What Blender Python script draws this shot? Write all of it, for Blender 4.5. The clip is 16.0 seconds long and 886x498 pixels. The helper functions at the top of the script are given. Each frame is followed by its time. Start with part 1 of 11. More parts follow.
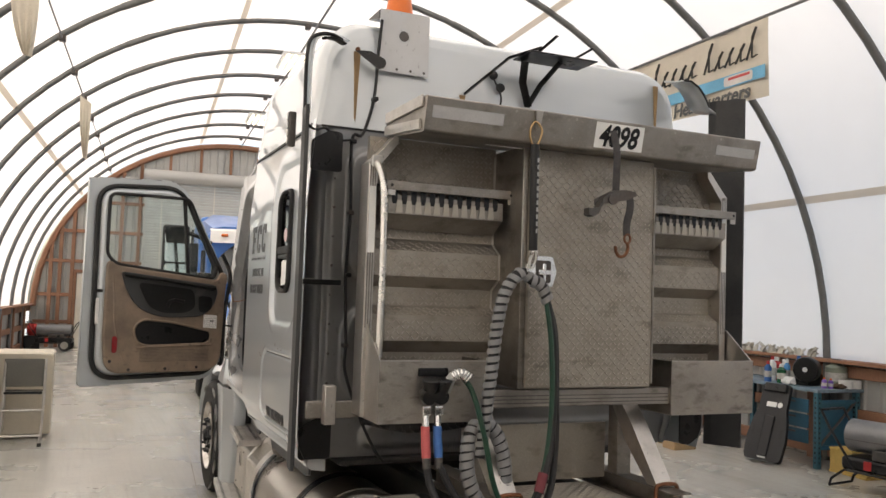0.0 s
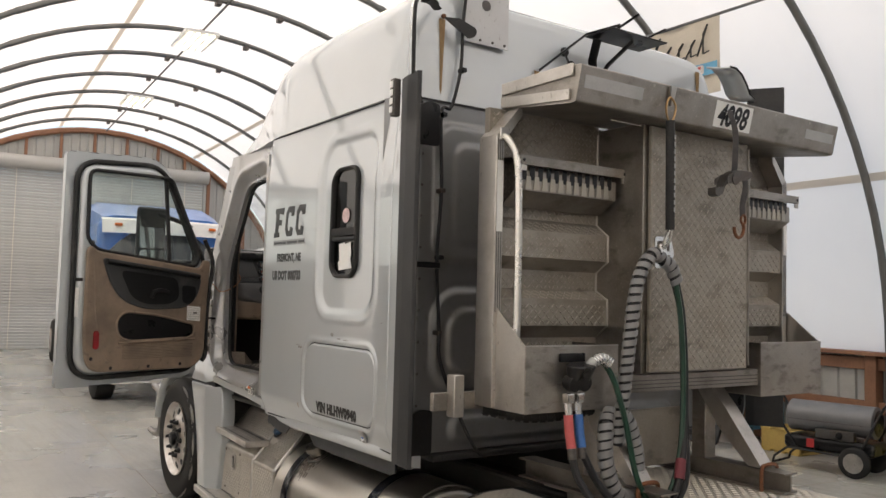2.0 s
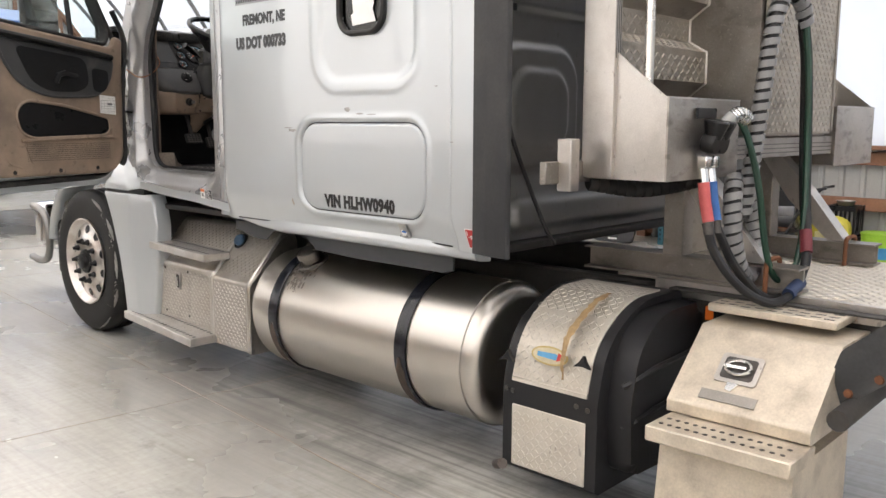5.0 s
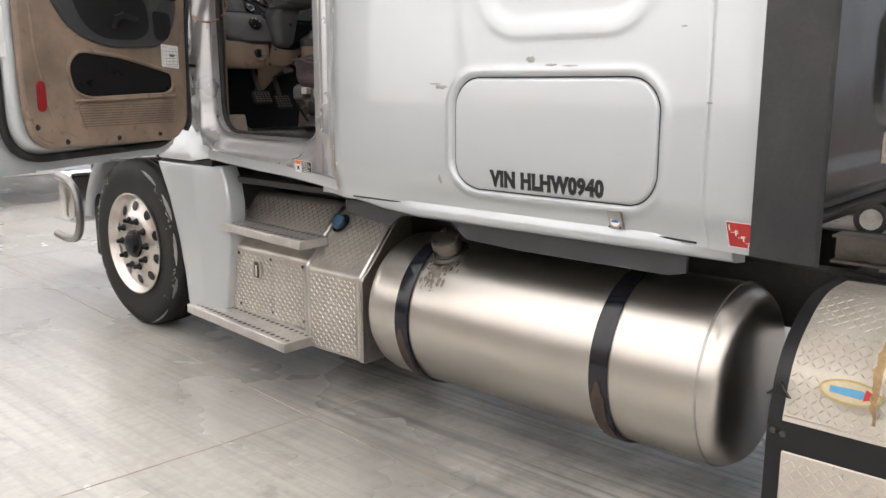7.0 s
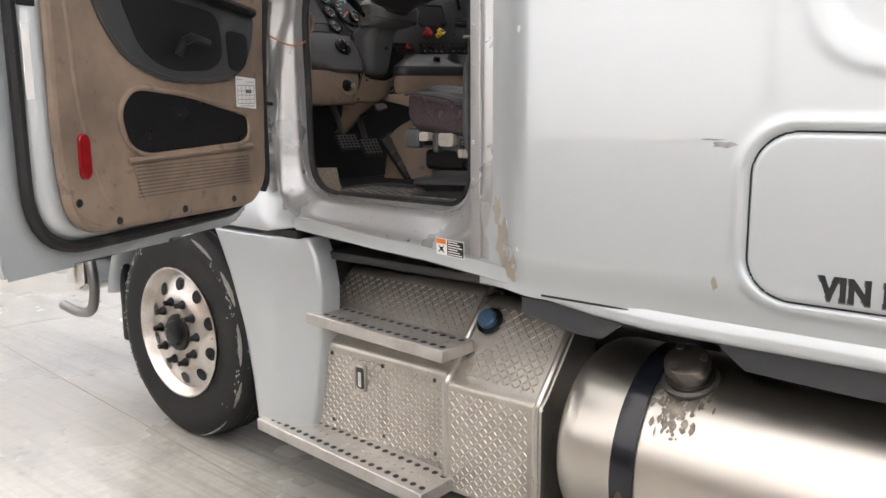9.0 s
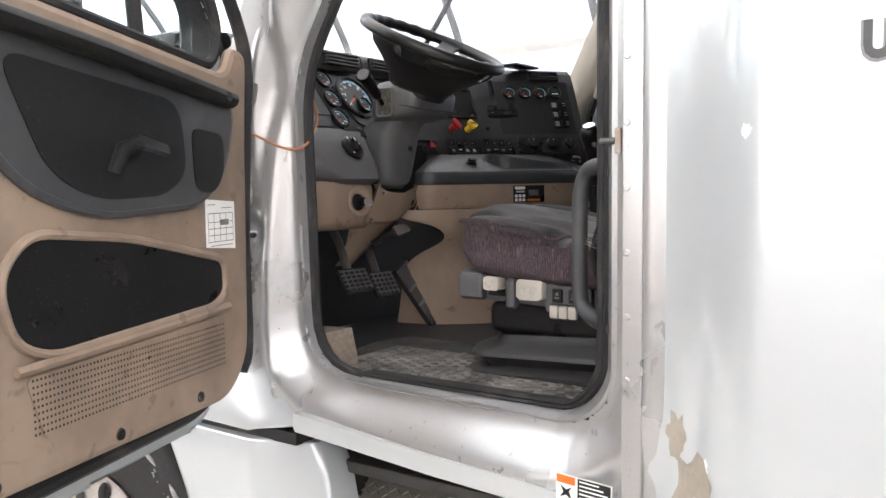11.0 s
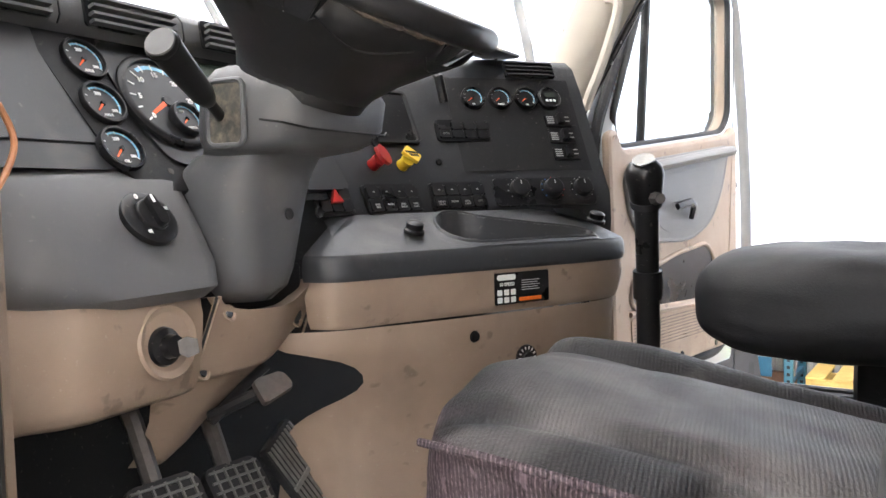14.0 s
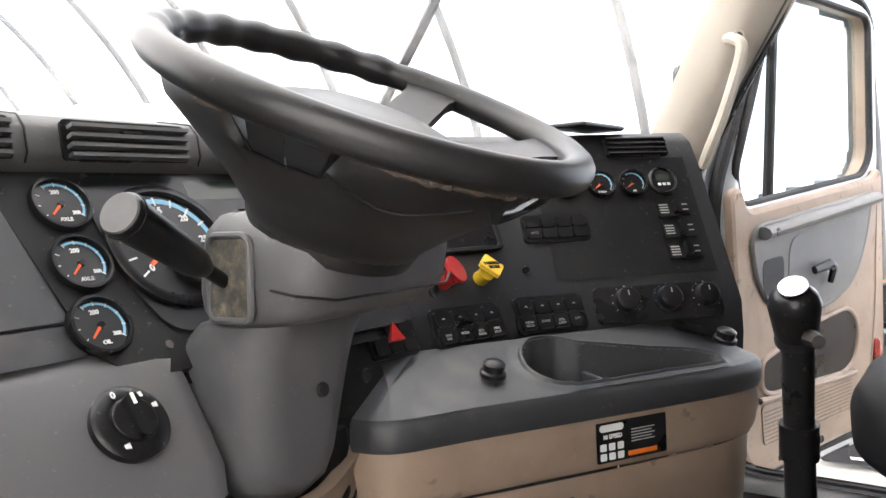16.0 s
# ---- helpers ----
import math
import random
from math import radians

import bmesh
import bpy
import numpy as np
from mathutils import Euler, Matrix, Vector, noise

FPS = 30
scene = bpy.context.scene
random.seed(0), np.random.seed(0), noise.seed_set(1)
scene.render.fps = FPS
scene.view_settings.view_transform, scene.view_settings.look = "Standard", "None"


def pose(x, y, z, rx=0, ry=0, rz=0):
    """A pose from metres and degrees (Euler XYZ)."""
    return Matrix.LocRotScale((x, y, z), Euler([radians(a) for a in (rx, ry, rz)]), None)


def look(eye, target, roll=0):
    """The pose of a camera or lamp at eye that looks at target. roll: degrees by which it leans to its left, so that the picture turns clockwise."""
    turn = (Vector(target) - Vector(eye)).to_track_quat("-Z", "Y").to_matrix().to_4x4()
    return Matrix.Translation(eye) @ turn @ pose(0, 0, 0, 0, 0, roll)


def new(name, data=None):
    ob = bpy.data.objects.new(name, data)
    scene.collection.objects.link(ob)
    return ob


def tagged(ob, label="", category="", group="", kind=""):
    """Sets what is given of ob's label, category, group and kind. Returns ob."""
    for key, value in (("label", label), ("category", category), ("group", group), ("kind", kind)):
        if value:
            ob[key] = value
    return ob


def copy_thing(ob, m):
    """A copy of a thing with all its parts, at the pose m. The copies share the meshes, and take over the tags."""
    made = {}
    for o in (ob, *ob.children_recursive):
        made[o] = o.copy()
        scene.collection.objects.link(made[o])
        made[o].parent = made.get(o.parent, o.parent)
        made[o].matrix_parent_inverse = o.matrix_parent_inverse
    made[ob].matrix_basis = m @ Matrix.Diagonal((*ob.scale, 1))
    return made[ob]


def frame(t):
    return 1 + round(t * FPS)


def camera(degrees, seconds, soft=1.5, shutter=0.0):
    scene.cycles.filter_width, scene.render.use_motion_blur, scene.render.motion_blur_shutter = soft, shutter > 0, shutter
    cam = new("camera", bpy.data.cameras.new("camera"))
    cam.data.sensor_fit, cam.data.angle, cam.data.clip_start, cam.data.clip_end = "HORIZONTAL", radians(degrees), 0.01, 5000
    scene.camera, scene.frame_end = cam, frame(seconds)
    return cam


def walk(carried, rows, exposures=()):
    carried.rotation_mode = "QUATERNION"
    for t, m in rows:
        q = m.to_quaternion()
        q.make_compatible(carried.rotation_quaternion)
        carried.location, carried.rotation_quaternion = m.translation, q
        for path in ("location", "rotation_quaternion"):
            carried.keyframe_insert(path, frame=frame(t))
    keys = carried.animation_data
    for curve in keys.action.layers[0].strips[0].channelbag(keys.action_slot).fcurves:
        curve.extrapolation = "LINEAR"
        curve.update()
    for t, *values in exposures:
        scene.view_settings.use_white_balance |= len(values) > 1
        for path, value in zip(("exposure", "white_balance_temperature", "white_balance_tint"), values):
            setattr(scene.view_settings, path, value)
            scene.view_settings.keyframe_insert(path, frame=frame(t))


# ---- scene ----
cam = camera(55.8, 16.0)
PATH = [
    (0, (-2.345, -4.229, 1.858), (-1.541, -2.401, 1.973), 2.0),
    (0.5, (-2.659, -4.037, 1.869), (-1.757, -2.256, 1.98), 1.8),
    (1, (-2.904, -3.748, 1.853), (-1.929, -2.006, 1.965), 1.8),
    (1.5, (-3.156, -3.554, 1.817), (-2.097, -1.861, 1.931), 1.6),
    (2, (-3.376, -3.355, 1.76), (-2.24, -1.712, 1.875), 1.5),
    (2.5, (-3.469, -3.086, 1.691), (-2.272, -1.487, 1.789), 1.3),
    (3, (-3.531, -2.833, 1.639), (-2.247, -1.3, 1.678), 1.1),
    (3.5, (-3.663, -2.627, 1.584), (-2.299, -1.166, 1.519), 1.0),
    (3.7, (-3.712, -2.565, 1.571), (-2.326, -1.127, 1.464), 1.0),
    (5.8, (-3.638, -1.632, 1.421), (-2.187, -0.303, 1.065), 0.1),
    (6, (-3.647, -1.52, 1.419), (-2.194, -0.197, 1.049), 0.2),
    (6.5, (-3.592, -1.176, 1.439), (-2.138, 0.14, 1.047), 0.0),
    (7, (-3.565, -0.861, 1.46), (-2.105, 0.449, 1.068), -0.0),
    (7.5, (-3.543, -0.541, 1.472), (-2.078, 0.762, 1.077), -0.0),
    (8, (-3.438, -0.214, 1.474), (-1.957, 1.07, 1.081), -0.1),
    (8.5, (-3.295, 0.15, 1.519), (-1.798, 1.419, 1.133), -0.3),
    (9, (-3.203, 0.482, 1.549), (-1.694, 1.748, 1.201), -0.4),
    (9.5, (-3.093, 0.776, 1.585), (-1.543, 2.009, 1.305), -0.5),
    (10, (-2.891, 1.051, 1.613), (-1.317, 2.268, 1.4), -0.6),
    (10.2, (-2.822, 1.149, 1.625), (-1.238, 2.355, 1.437), -0.7),
    (12.3, (-2.113, 1.996, 1.729), (-0.43, 3.063, 1.559), -0.8),
    (12.5, (-2.04, 2.055, 1.732), (-0.351, 3.113, 1.564), -0.8),
    (13, (-1.825, 2.202, 1.762), (-0.099, 3.199, 1.606), -0.9),
    (13.5, (-1.632, 2.283, 1.775), (0.123, 3.23, 1.636), -1.0),
    (14, (-1.405, 2.348, 1.805), (0.352, 3.294, 1.674), -1.2),
    (14.5, (-1.268, 2.385, 1.828), (0.435, 3.426, 1.717), -1.6),
    (15, (-1.185, 2.423, 1.876), (0.455, 3.563, 1.771), -1.7),
    (15.5, (-1.134, 2.451, 1.94), (0.493, 3.61, 1.839), -2.0),
    (16, (-1.117, 2.467, 1.977), (0.511, 3.625, 1.878), -2.3),
]
EXPOSURE = [(0, 1.5, 7570, 10), (1.5, 1.4, 7520, 10), (2.3, 1.35, 7420, 10), (3, 1.6, 7220, 10), (3.5, 1.87, 7170, 10), (6, 2.22, 6870, 10), (9, 2.33, 6820, 10), (10, 2.47, 6720, 10), (12.3, 3.67, 6670, 10), (13.5, 3.6, 6770, 10), (14, 4.05, 6770, 10), (14.5, 4.47, 6820, 10), (15, 4.59, 6920, 10), (15.5, 4.47, 6820, 10), (16, 3.92, 6820, 10)]
walk(cam, [(t, look(eye, target, roll)) for t, eye, target, roll in PATH], EXPOSURE)

# ---- light ----
world = bpy.data.worlds.new("sky")
scene.world = world
world.use_nodes = True
wn = world.node_tree.nodes
sky = wn.new("ShaderNodeTexSky")
sky.sky_type, sky.sun_disc = "NISHITA", False
sky.sun_elevation, sky.sun_rotation = radians(60), radians(232)
sky.dust_density, sky.ozone_density = 3.0, 0.6
wn["Background"].inputs["Strength"].default_value = 0.15
world.node_tree.links.new(sky.outputs[0], wn["Background"].inputs["Color"])
sun = new("sun", bpy.data.lights.new("sun", "SUN"))
sun.data.energy, sun.data.angle, sun.data.color = 1.5, radians(12), (1.0, 0.96, 0.9)
sun.rotation_euler = (radians(30), 0, radians(-52))

# ---- materials ----
def mat(name, color, rough=0.5, metal=0.0, var=0.12, scale=3.0, fine=60.0, bump=0.0, second=None, amount=0.5, stretch=(1, 1, 1), coat=0.0, spec=0.5, rvar=0.12, rand=0.0, speck=None):
    """A surface: base colour with broad stains and fine grain, second: the colour of the stains."""
    m = bpy.data.materials.new(name)
    m.use_nodes = True
    n, l = m.node_tree.nodes, m.node_tree.links
    b = n["Principled BSDF"]
    b.inputs["Metallic"].default_value, b.inputs["Coat Weight"].default_value = metal, coat
    b.inputs["Specular IOR Level"].default_value, b.inputs["Coat Roughness"].default_value = spec, 0.08
    tc, mp = n.new("ShaderNodeTexCoord"), n.new("ShaderNodeMapping")
    mp.inputs["Scale"].default_value = stretch
    l.new(tc.outputs["Object"], mp.inputs["Vector"])
    big, small = n.new("ShaderNodeTexNoise"), n.new("ShaderNodeTexNoise")
    for t, s, d in ((big, scale, 5.0), (small, fine, 4.0)):
        t.inputs["Scale"].default_value, t.inputs["Detail"].default_value, t.inputs["Roughness"].default_value = s, d, 0.6
        l.new(mp.outputs["Vector"], t.inputs["Vector"])
    sec = second or tuple(max(0.0, c * (1 - 2.2 * var)) for c in color)
    ramp = n.new("ShaderNodeMapRange")
    ramp.inputs["From Min"].default_value, ramp.inputs["From Max"].default_value = (0.42, 0.72) if second else (0.25, 0.75)
    ramp.inputs["To Max"].default_value = amount if second else 1.0
    l.new(big.outputs["Fac"], ramp.inputs["Value"])
    mix = n.new("ShaderNodeMix")
    mix.data_type = "RGBA"
    mix.inputs["A"].default_value, mix.inputs["B"].default_value = (*color, 1), (*sec, 1)
    l.new(ramp.outputs["Result"], mix.inputs["Factor"])
    grain = n.new("ShaderNodeMix")
    grain.data_type, grain.blend_type = "RGBA", "MULTIPLY"
    grain.inputs["Factor"].default_value = 1.0
    gr = n.new("ShaderNodeMapRange")
    gr.inputs["From Min"].default_value, gr.inputs["From Max"].default_value = 0.3, 0.7
    gr.inputs["To Min"].default_value, gr.inputs["To Max"].default_value = 1 - var, 1 + 0.4 * var
    l.new(small.outputs["Fac"], gr.inputs["Value"])
    l.new(mix.outputs["Result"], grain.inputs["A"])
    l.new(gr.outputs["Result"], grain.inputs["B"])
    out = grain.outputs["Result"]
    if rand:
        info, hsv, mr = n.new("ShaderNodeObjectInfo"), n.new("ShaderNodeHueSaturation"), n.new("ShaderNodeMapRange")
        mr.inputs["To Min"].default_value, mr.inputs["To Max"].default_value = 1 - rand, 1 + rand
        l.new(info.outputs["Random"], mr.inputs["Value"])
        l.new(mr.outputs["Result"], hsv.inputs["Value"])
        l.new(out, hsv.inputs["Color"])
        out = hsv.outputs["Color"]
    for scale_, lo, hi, top, tone, squash in speck or ():
        mp2, sn, sr, sm = n.new("ShaderNodeMapping"), n.new("ShaderNodeTexNoise"), n.new("ShaderNodeMapRange"), n.new("ShaderNodeMix")
        mp2.inputs["Scale"].default_value, mp2.inputs["Rotation"].default_value = squash, (0.3, 0.5, 0.7)
        sn.inputs["Scale"].default_value, sn.inputs["Detail"].default_value = scale_, 3.0
        sr.inputs["From Min"].default_value, sr.inputs["From Max"].default_value, sr.inputs["To Max"].default_value = lo, hi, top
        sm.data_type = "RGBA"
        sm.inputs["B"].default_value = (*tone, 1)
        l.new(tc.outputs["Object"], mp2.inputs["Vector"])
        l.new(mp2.outputs["Vector"], sn.inputs["Vector"])
        l.new(sn.outputs["Fac"], sr.inputs["Value"])
        l.new(sr.outputs["Result"], sm.inputs["Factor"])
        l.new(out, sm.inputs["A"])
        out = sm.outputs["Result"]
    l.new(out, b.inputs["Base Color"])
    rr = n.new("ShaderNodeMapRange")
    rr.inputs["To Min"].default_value, rr.inputs["To Max"].default_value = max(0.02, rough - rvar), min(1.0, rough + rvar)
    l.new(big.outputs["Fac"], rr.inputs["Value"])
    l.new(rr.outputs["Result"], b.inputs["Roughness"])
    if bump:
        bp = n.new("ShaderNodeBump")
        bp.inputs["Strength"].default_value, bp.inputs["Distance"].default_value = min(1.0, bump), 0.002
        l.new(small.outputs["Fac"], bp.inputs["Height"])
        l.new(bp.outputs["Normal"], b.inputs["Normal"])
    return m


def glass(name, tint=(0.9, 0.95, 0.95), rough=0.01, dust=0.06):
    """Clear pane: mostly straight through, with a mirror sheen and a little dust."""
    m = bpy.data.materials.new(name)
    m.use_nodes = True
    n, l = m.node_tree.nodes, m.node_tree.links
    for x in list(n):
        n.remove(x)
    out, tr, gl, df = (n.new("ShaderNode" + k) for k in ("OutputMaterial", "BsdfTransparent", "BsdfGlossy", "BsdfDiffuse"))
    tr.inputs["Color"].default_value = (*tint, 1)
    tl, md = n.new("ShaderNodeBsdfTranslucent"), n.new("ShaderNodeMixShader")
    tl.inputs["Color"].default_value = (0.75, 0.75, 0.73, 1)
    md.inputs["Fac"].default_value = 0.6
    gl.inputs["Roughness"].default_value = rough
    df.inputs["Color"].default_value = (0.6, 0.6, 0.58, 1)
    fr, pw, sheen = n.new("ShaderNodeLayerWeight"), n.new("ShaderNodeMath"), n.new("ShaderNodeMapRange")
    pw.operation = "POWER"
    pw.inputs[1].default_value = 4.0
    sheen.inputs["To Min"].default_value, sheen.inputs["To Max"].default_value = 0.05, 0.8
    m1, m2 = n.new("ShaderNodeMixShader"), n.new("ShaderNodeMixShader")
    nz = n.new("ShaderNodeTexNoise")
    nz.inputs["Scale"].default_value = 6.0
    mr = n.new("ShaderNodeMapRange")
    mr.inputs["From Min"].default_value, mr.inputs["To Max"].default_value = 0.35, dust * 2
    l.new(nz.outputs["Fac"], mr.inputs["Value"])
    l.new(mr.outputs["Result"], m2.inputs["Fac"])
    l.new(fr.outputs["Facing"], pw.inputs[0])
    l.new(pw.outputs[0], sheen.inputs["Value"])
    l.new(sheen.outputs["Result"], m1.inputs["Fac"])
    l.new(tr.outputs[0], m1.inputs[1])
    l.new(gl.outputs[0], m1.inputs[2])
    l.new(m1.outputs[0], m2.inputs[1])
    l.new(df.outputs[0], md.inputs[1])
    l.new(tl.outputs[0], md.inputs[2])
    l.new(md.outputs[0], m2.inputs[2])
    l.new(m2.outputs[0], out.inputs["Surface"])
    return m


def cloth_cover(name, a=(0.85, 0.83, 0.805, 1), b=(0.73, 0.715, 0.69, 1)):
    """White woven tarpaulin that lets the daylight through."""
    m = bpy.data.materials.new(name)
    m.use_nodes = True
    n, l = m.node_tree.nodes, m.node_tree.links
    for x in list(n):
        n.remove(x)
    out, tl, df, mx = (n.new("ShaderNode" + k) for k in ("OutputMaterial", "BsdfTranslucent", "BsdfDiffuse", "MixShader"))
    tc, nz, nz2, rp = n.new("ShaderNodeTexCoord"), n.new("ShaderNodeTexNoise"), n.new("ShaderNodeTexNoise"), n.new("ShaderNodeMix")
    nz.inputs["Scale"].default_value, nz.inputs["Detail"].default_value = 0.7, 6
    rp.data_type = "RGBA"
    rp.inputs["A"].default_value, rp.inputs["B"].default_value = a, b
    l.new(tc.outputs["Object"], nz.inputs["Vector"])
    l.new(nz.outputs["Fac"], rp.inputs["Factor"])
    for b in (tl, df):
        l.new(rp.outputs["Result"], b.inputs["Color"])
    mx.inputs["Fac"].default_value = 0.45
    l.new(tl.outputs[0], mx.inputs[1])
    l.new(df.outputs[0], mx.inputs[2])
    l.new(mx.outputs[0], out.inputs["Surface"])
    return m


def emit(name, color, strength):
    m = mat(name, color, 0.5)
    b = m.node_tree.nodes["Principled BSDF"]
    b.inputs["Emission Color"].default_value, b.inputs["Emission Strength"].default_value = (*color, 1), strength
    return m


DUST = ((150, 0.66, 0.72, 0.16, (0.30, 0.28, 0.25), (1, 1, 1)), (9, 0.58, 0.75, 0.22, (0.20, 0.185, 0.165), (1, 1, 1)))
SCUFFS = ((26, 0.64, 0.70, 0.5, (0.09, 0.065, 0.05), (1, 0.25, 1)), (160, 0.68, 0.72, 0.25, (0.40, 0.36, 0.31), (1, 1, 1)), (7, 0.58, 0.72, 0.35, (0.13, 0.095, 0.07), (1, 1, 0.5)))
GRIME = ((22, 0.60, 0.70, 0.7, (0.05, 0.046, 0.04), (1, 1, 3.0)), (7, 0.56, 0.72, 0.55, (0.11, 0.10, 0.085), (1, 1, 2.0)), (60, 0.64, 0.70, 0.5, (0.42, 0.39, 0.35), (1, 1, 1)))
GRIT = ((55, 0.66, 0.71, 0.4, (0.14, 0.125, 0.11), (1, 1, 0.4)), (6, 0.60, 0.74, 0.4, (0.16, 0.145, 0.125), (1, 1, 0.35)))
PAINT = mat("silver_paint", (0.485, 0.517, 0.534), 0.33, 0.35, 0.03, 1.2, 900, coat=1.0, rvar=0.05)
PAINT.node_tree.nodes["Principled BSDF"].inputs["Coat Roughness"].default_value = 0.025
PAINT_BACK = mat("dusty_silver_paint", (0.52, 0.53, 0.54), 0.42, 0.25, 0.06, 1.5, 500, coat=0.2, second=(0.40, 0.39, 0.37), amount=0.6, speck=GRIT)
# Darker grey than the silver body, with grit specks
BACKWALL = mat("dark_grey_back_wall", (0.24, 0.243, 0.247), 0.36, 0.55, 0.08, 1.6, 400, second=(0.17, 0.163, 0.152), amount=0.6, speck=GRIT)
JAMB = mat("jamb_paint", (0.42, 0.425, 0.43), 0.30, 0.6, 0.05, 3, 300, second=(0.38, 0.36, 0.33), amount=0.5, coat=0.3, speck=GRIT)
PRIMER = mat("bare_primer", (0.36, 0.32, 0.27), 0.7, 0, 0.1, 8, 90)
RUBBER = mat("black_rubber", (0.022, 0.022, 0.023), 0.6, 0, 0.2, 5, 120, bump=0.2, spec=0.3, speck=DUST)
EXTEND = mat("extender_rubber", (0.024, 0.025, 0.027), 0.55, 0, 0.15, 3, 80, second=(0.07, 0.068, 0.065), amount=0.5, bump=0.2, spec=0.3)
PLASTIC = mat("black_plastic", (0.02, 0.02, 0.022), 0.42, 0, 0.15, 5, 300, bump=0.25, spec=0.3)
SATIN = mat("satin_black", (0.012, 0.012, 0.013), 0.3, 0, 0.15, 8, 200, spec=0.3, speck=DUST[:1])
ALU = mat("mill_aluminium", (0.58, 0.555, 0.52), 0.40, 1.0, 0.10, 4, 220, second=(0.36, 0.33, 0.30), amount=0.75, bump=0.12, speck=GRIT)
ALU_DARK = mat("oxidised_aluminium", (0.345, 0.322, 0.293), 0.42, 0.95, 0.12, 5, 180, second=(0.22, 0.20, 0.18), amount=0.8, bump=0.15, speck=GRIME[1:])
TREAD = mat("tread_plate", (0.56, 0.53, 0.485), 0.38, 0.8, 0.10, 6, 160, second=(0.42, 0.385, 0.335), amount=0.7, bump=0.1, speck=GRIT)
TREAD_DARK = mat("grimy_tread_plate", (0.36, 0.33, 0.288), 0.5, 0.75, 0.12, 4, 160, second=(0.26, 0.232, 0.20), amount=0.8, bump=0.12, speck=GRIME[1:2])
BARS = mat("worn_tread_bar", (0.64, 0.605, 0.55), 0.38, 0.75, 0.1, 9, 200)
BARS_DARK = mat("grimy_tread_bar", (0.43, 0.395, 0.345), 0.5, 0.6, 0.12, 9, 200, second=(0.31, 0.28, 0.24), amount=0.8)
DUSTPLATE = mat("dusty_tread_plate", (0.60, 0.56, 0.49), 0.48, 0.3, 0.10, 6, 160, second=(0.48, 0.435, 0.365), amount=0.7, bump=0.1, speck=GRIT)
DECKBAR = mat("trodden_deck_bar", (0.62, 0.58, 0.515), 0.42, 0.45, 0.1, 9, 200)
BOXALU = mat("grimy_box_aluminium", (0.44, 0.41, 0.37), 0.42, 0.95, 0.12, 3, 180, second=(0.27, 0.245, 0.215), amount=0.8, bump=0.15, speck=((9, 0.58, 0.70, 0.5, (0.12, 0.108, 0.095), (1, 1, 3.5)),) + GRIME[1:])
TANK = mat("brushed_tank", (0.62, 0.588, 0.54), 0.33, 1.0, 0.04, 2.2, 90, second=(0.60, 0.565, 0.52), amount=0.45, stretch=(1, 5, 1), rvar=0.04)
CHROME = mat("chrome", (0.78, 0.78, 0.77), 0.16, 1.0, 0.05, 8, 200)
WHEEL = mat("aluminium_wheel", (0.68, 0.65, 0.62), 0.32, 1.0, 0.12, 7, 140, second=(0.34, 0.27, 0.22), amount=0.7)
STEEL = mat("dark_steel", (0.11, 0.105, 0.10), 0.5, 0.7, 0.2, 6, 90, second=(0.10, 0.055, 0.035), amount=0.5, bump=0.2)
STEPALU = mat("step_aluminium", (0.56, 0.54, 0.51), 0.5, 0.65, 0.1, 6, 200, second=(0.36, 0.33, 0.30), amount=0.6, speck=GRIT)
FRAME = mat("grimy_frame", (0.035, 0.034, 0.033), 0.6, 0.2, 0.2, 4, 60, second=(0.09, 0.08, 0.07), amount=0.6, bump=0.3)
RUST = mat("rust", (0.23, 0.09, 0.04), 0.85, 0.1, 0.25, 12, 90, bump=0.4)
TYRE = mat("tyre_rubber", (0.013, 0.013, 0.0132), 0.7, 0, 0.25, 6, 70, second=(0.034, 0.032, 0.03), amount=0.6, bump=0.3, spec=0.3)
SCUFF = mat("tyre_scuff", (0.36, 0.35, 0.33), 0.85, 0, 0.2, 14, 60)
TAN = mat("tan_plastic", (0.285, 0.212, 0.158), 0.48, 0, 0.05, 4, 900, second=(0.18, 0.125, 0.088), amount=0.55, bump=0.25, speck=SCUFFS)
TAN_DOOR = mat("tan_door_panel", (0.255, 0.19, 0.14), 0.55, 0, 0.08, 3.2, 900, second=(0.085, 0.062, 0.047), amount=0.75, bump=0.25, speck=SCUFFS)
GREY = mat("grey_dash_plastic", (0.098, 0.099, 0.102), 0.44, 0, 0.05, 5, 1200, second=(0.125, 0.122, 0.117), amount=0.5, bump=0.3, speck=DUST)
COLUMN = mat("grey_column_plastic", (0.070, 0.072, 0.0755), 0.42, 0, 0.05, 5, 1200, second=(0.115, 0.113, 0.11), amount=0.5, bump=0.3, speck=DUST)
SLATE = mat("slate_dash_plastic", (0.034, 0.0365, 0.040), 0.38, 0, 0.05, 6, 1200, second=(0.055, 0.0545, 0.053), amount=0.5, bump=0.3, speck=DUST)
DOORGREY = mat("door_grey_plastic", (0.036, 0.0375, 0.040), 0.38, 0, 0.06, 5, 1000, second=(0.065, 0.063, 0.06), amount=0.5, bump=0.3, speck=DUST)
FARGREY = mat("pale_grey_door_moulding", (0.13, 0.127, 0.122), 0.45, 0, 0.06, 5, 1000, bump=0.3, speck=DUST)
DARK = mat("charcoal_panel", (0.0085, 0.0087, 0.0092), 0.46, 0, 0.06, 5, 1200, second=(0.016, 0.0157, 0.0153), amount=0.5, bump=0.3, spec=0.25, speck=DUST[:1])
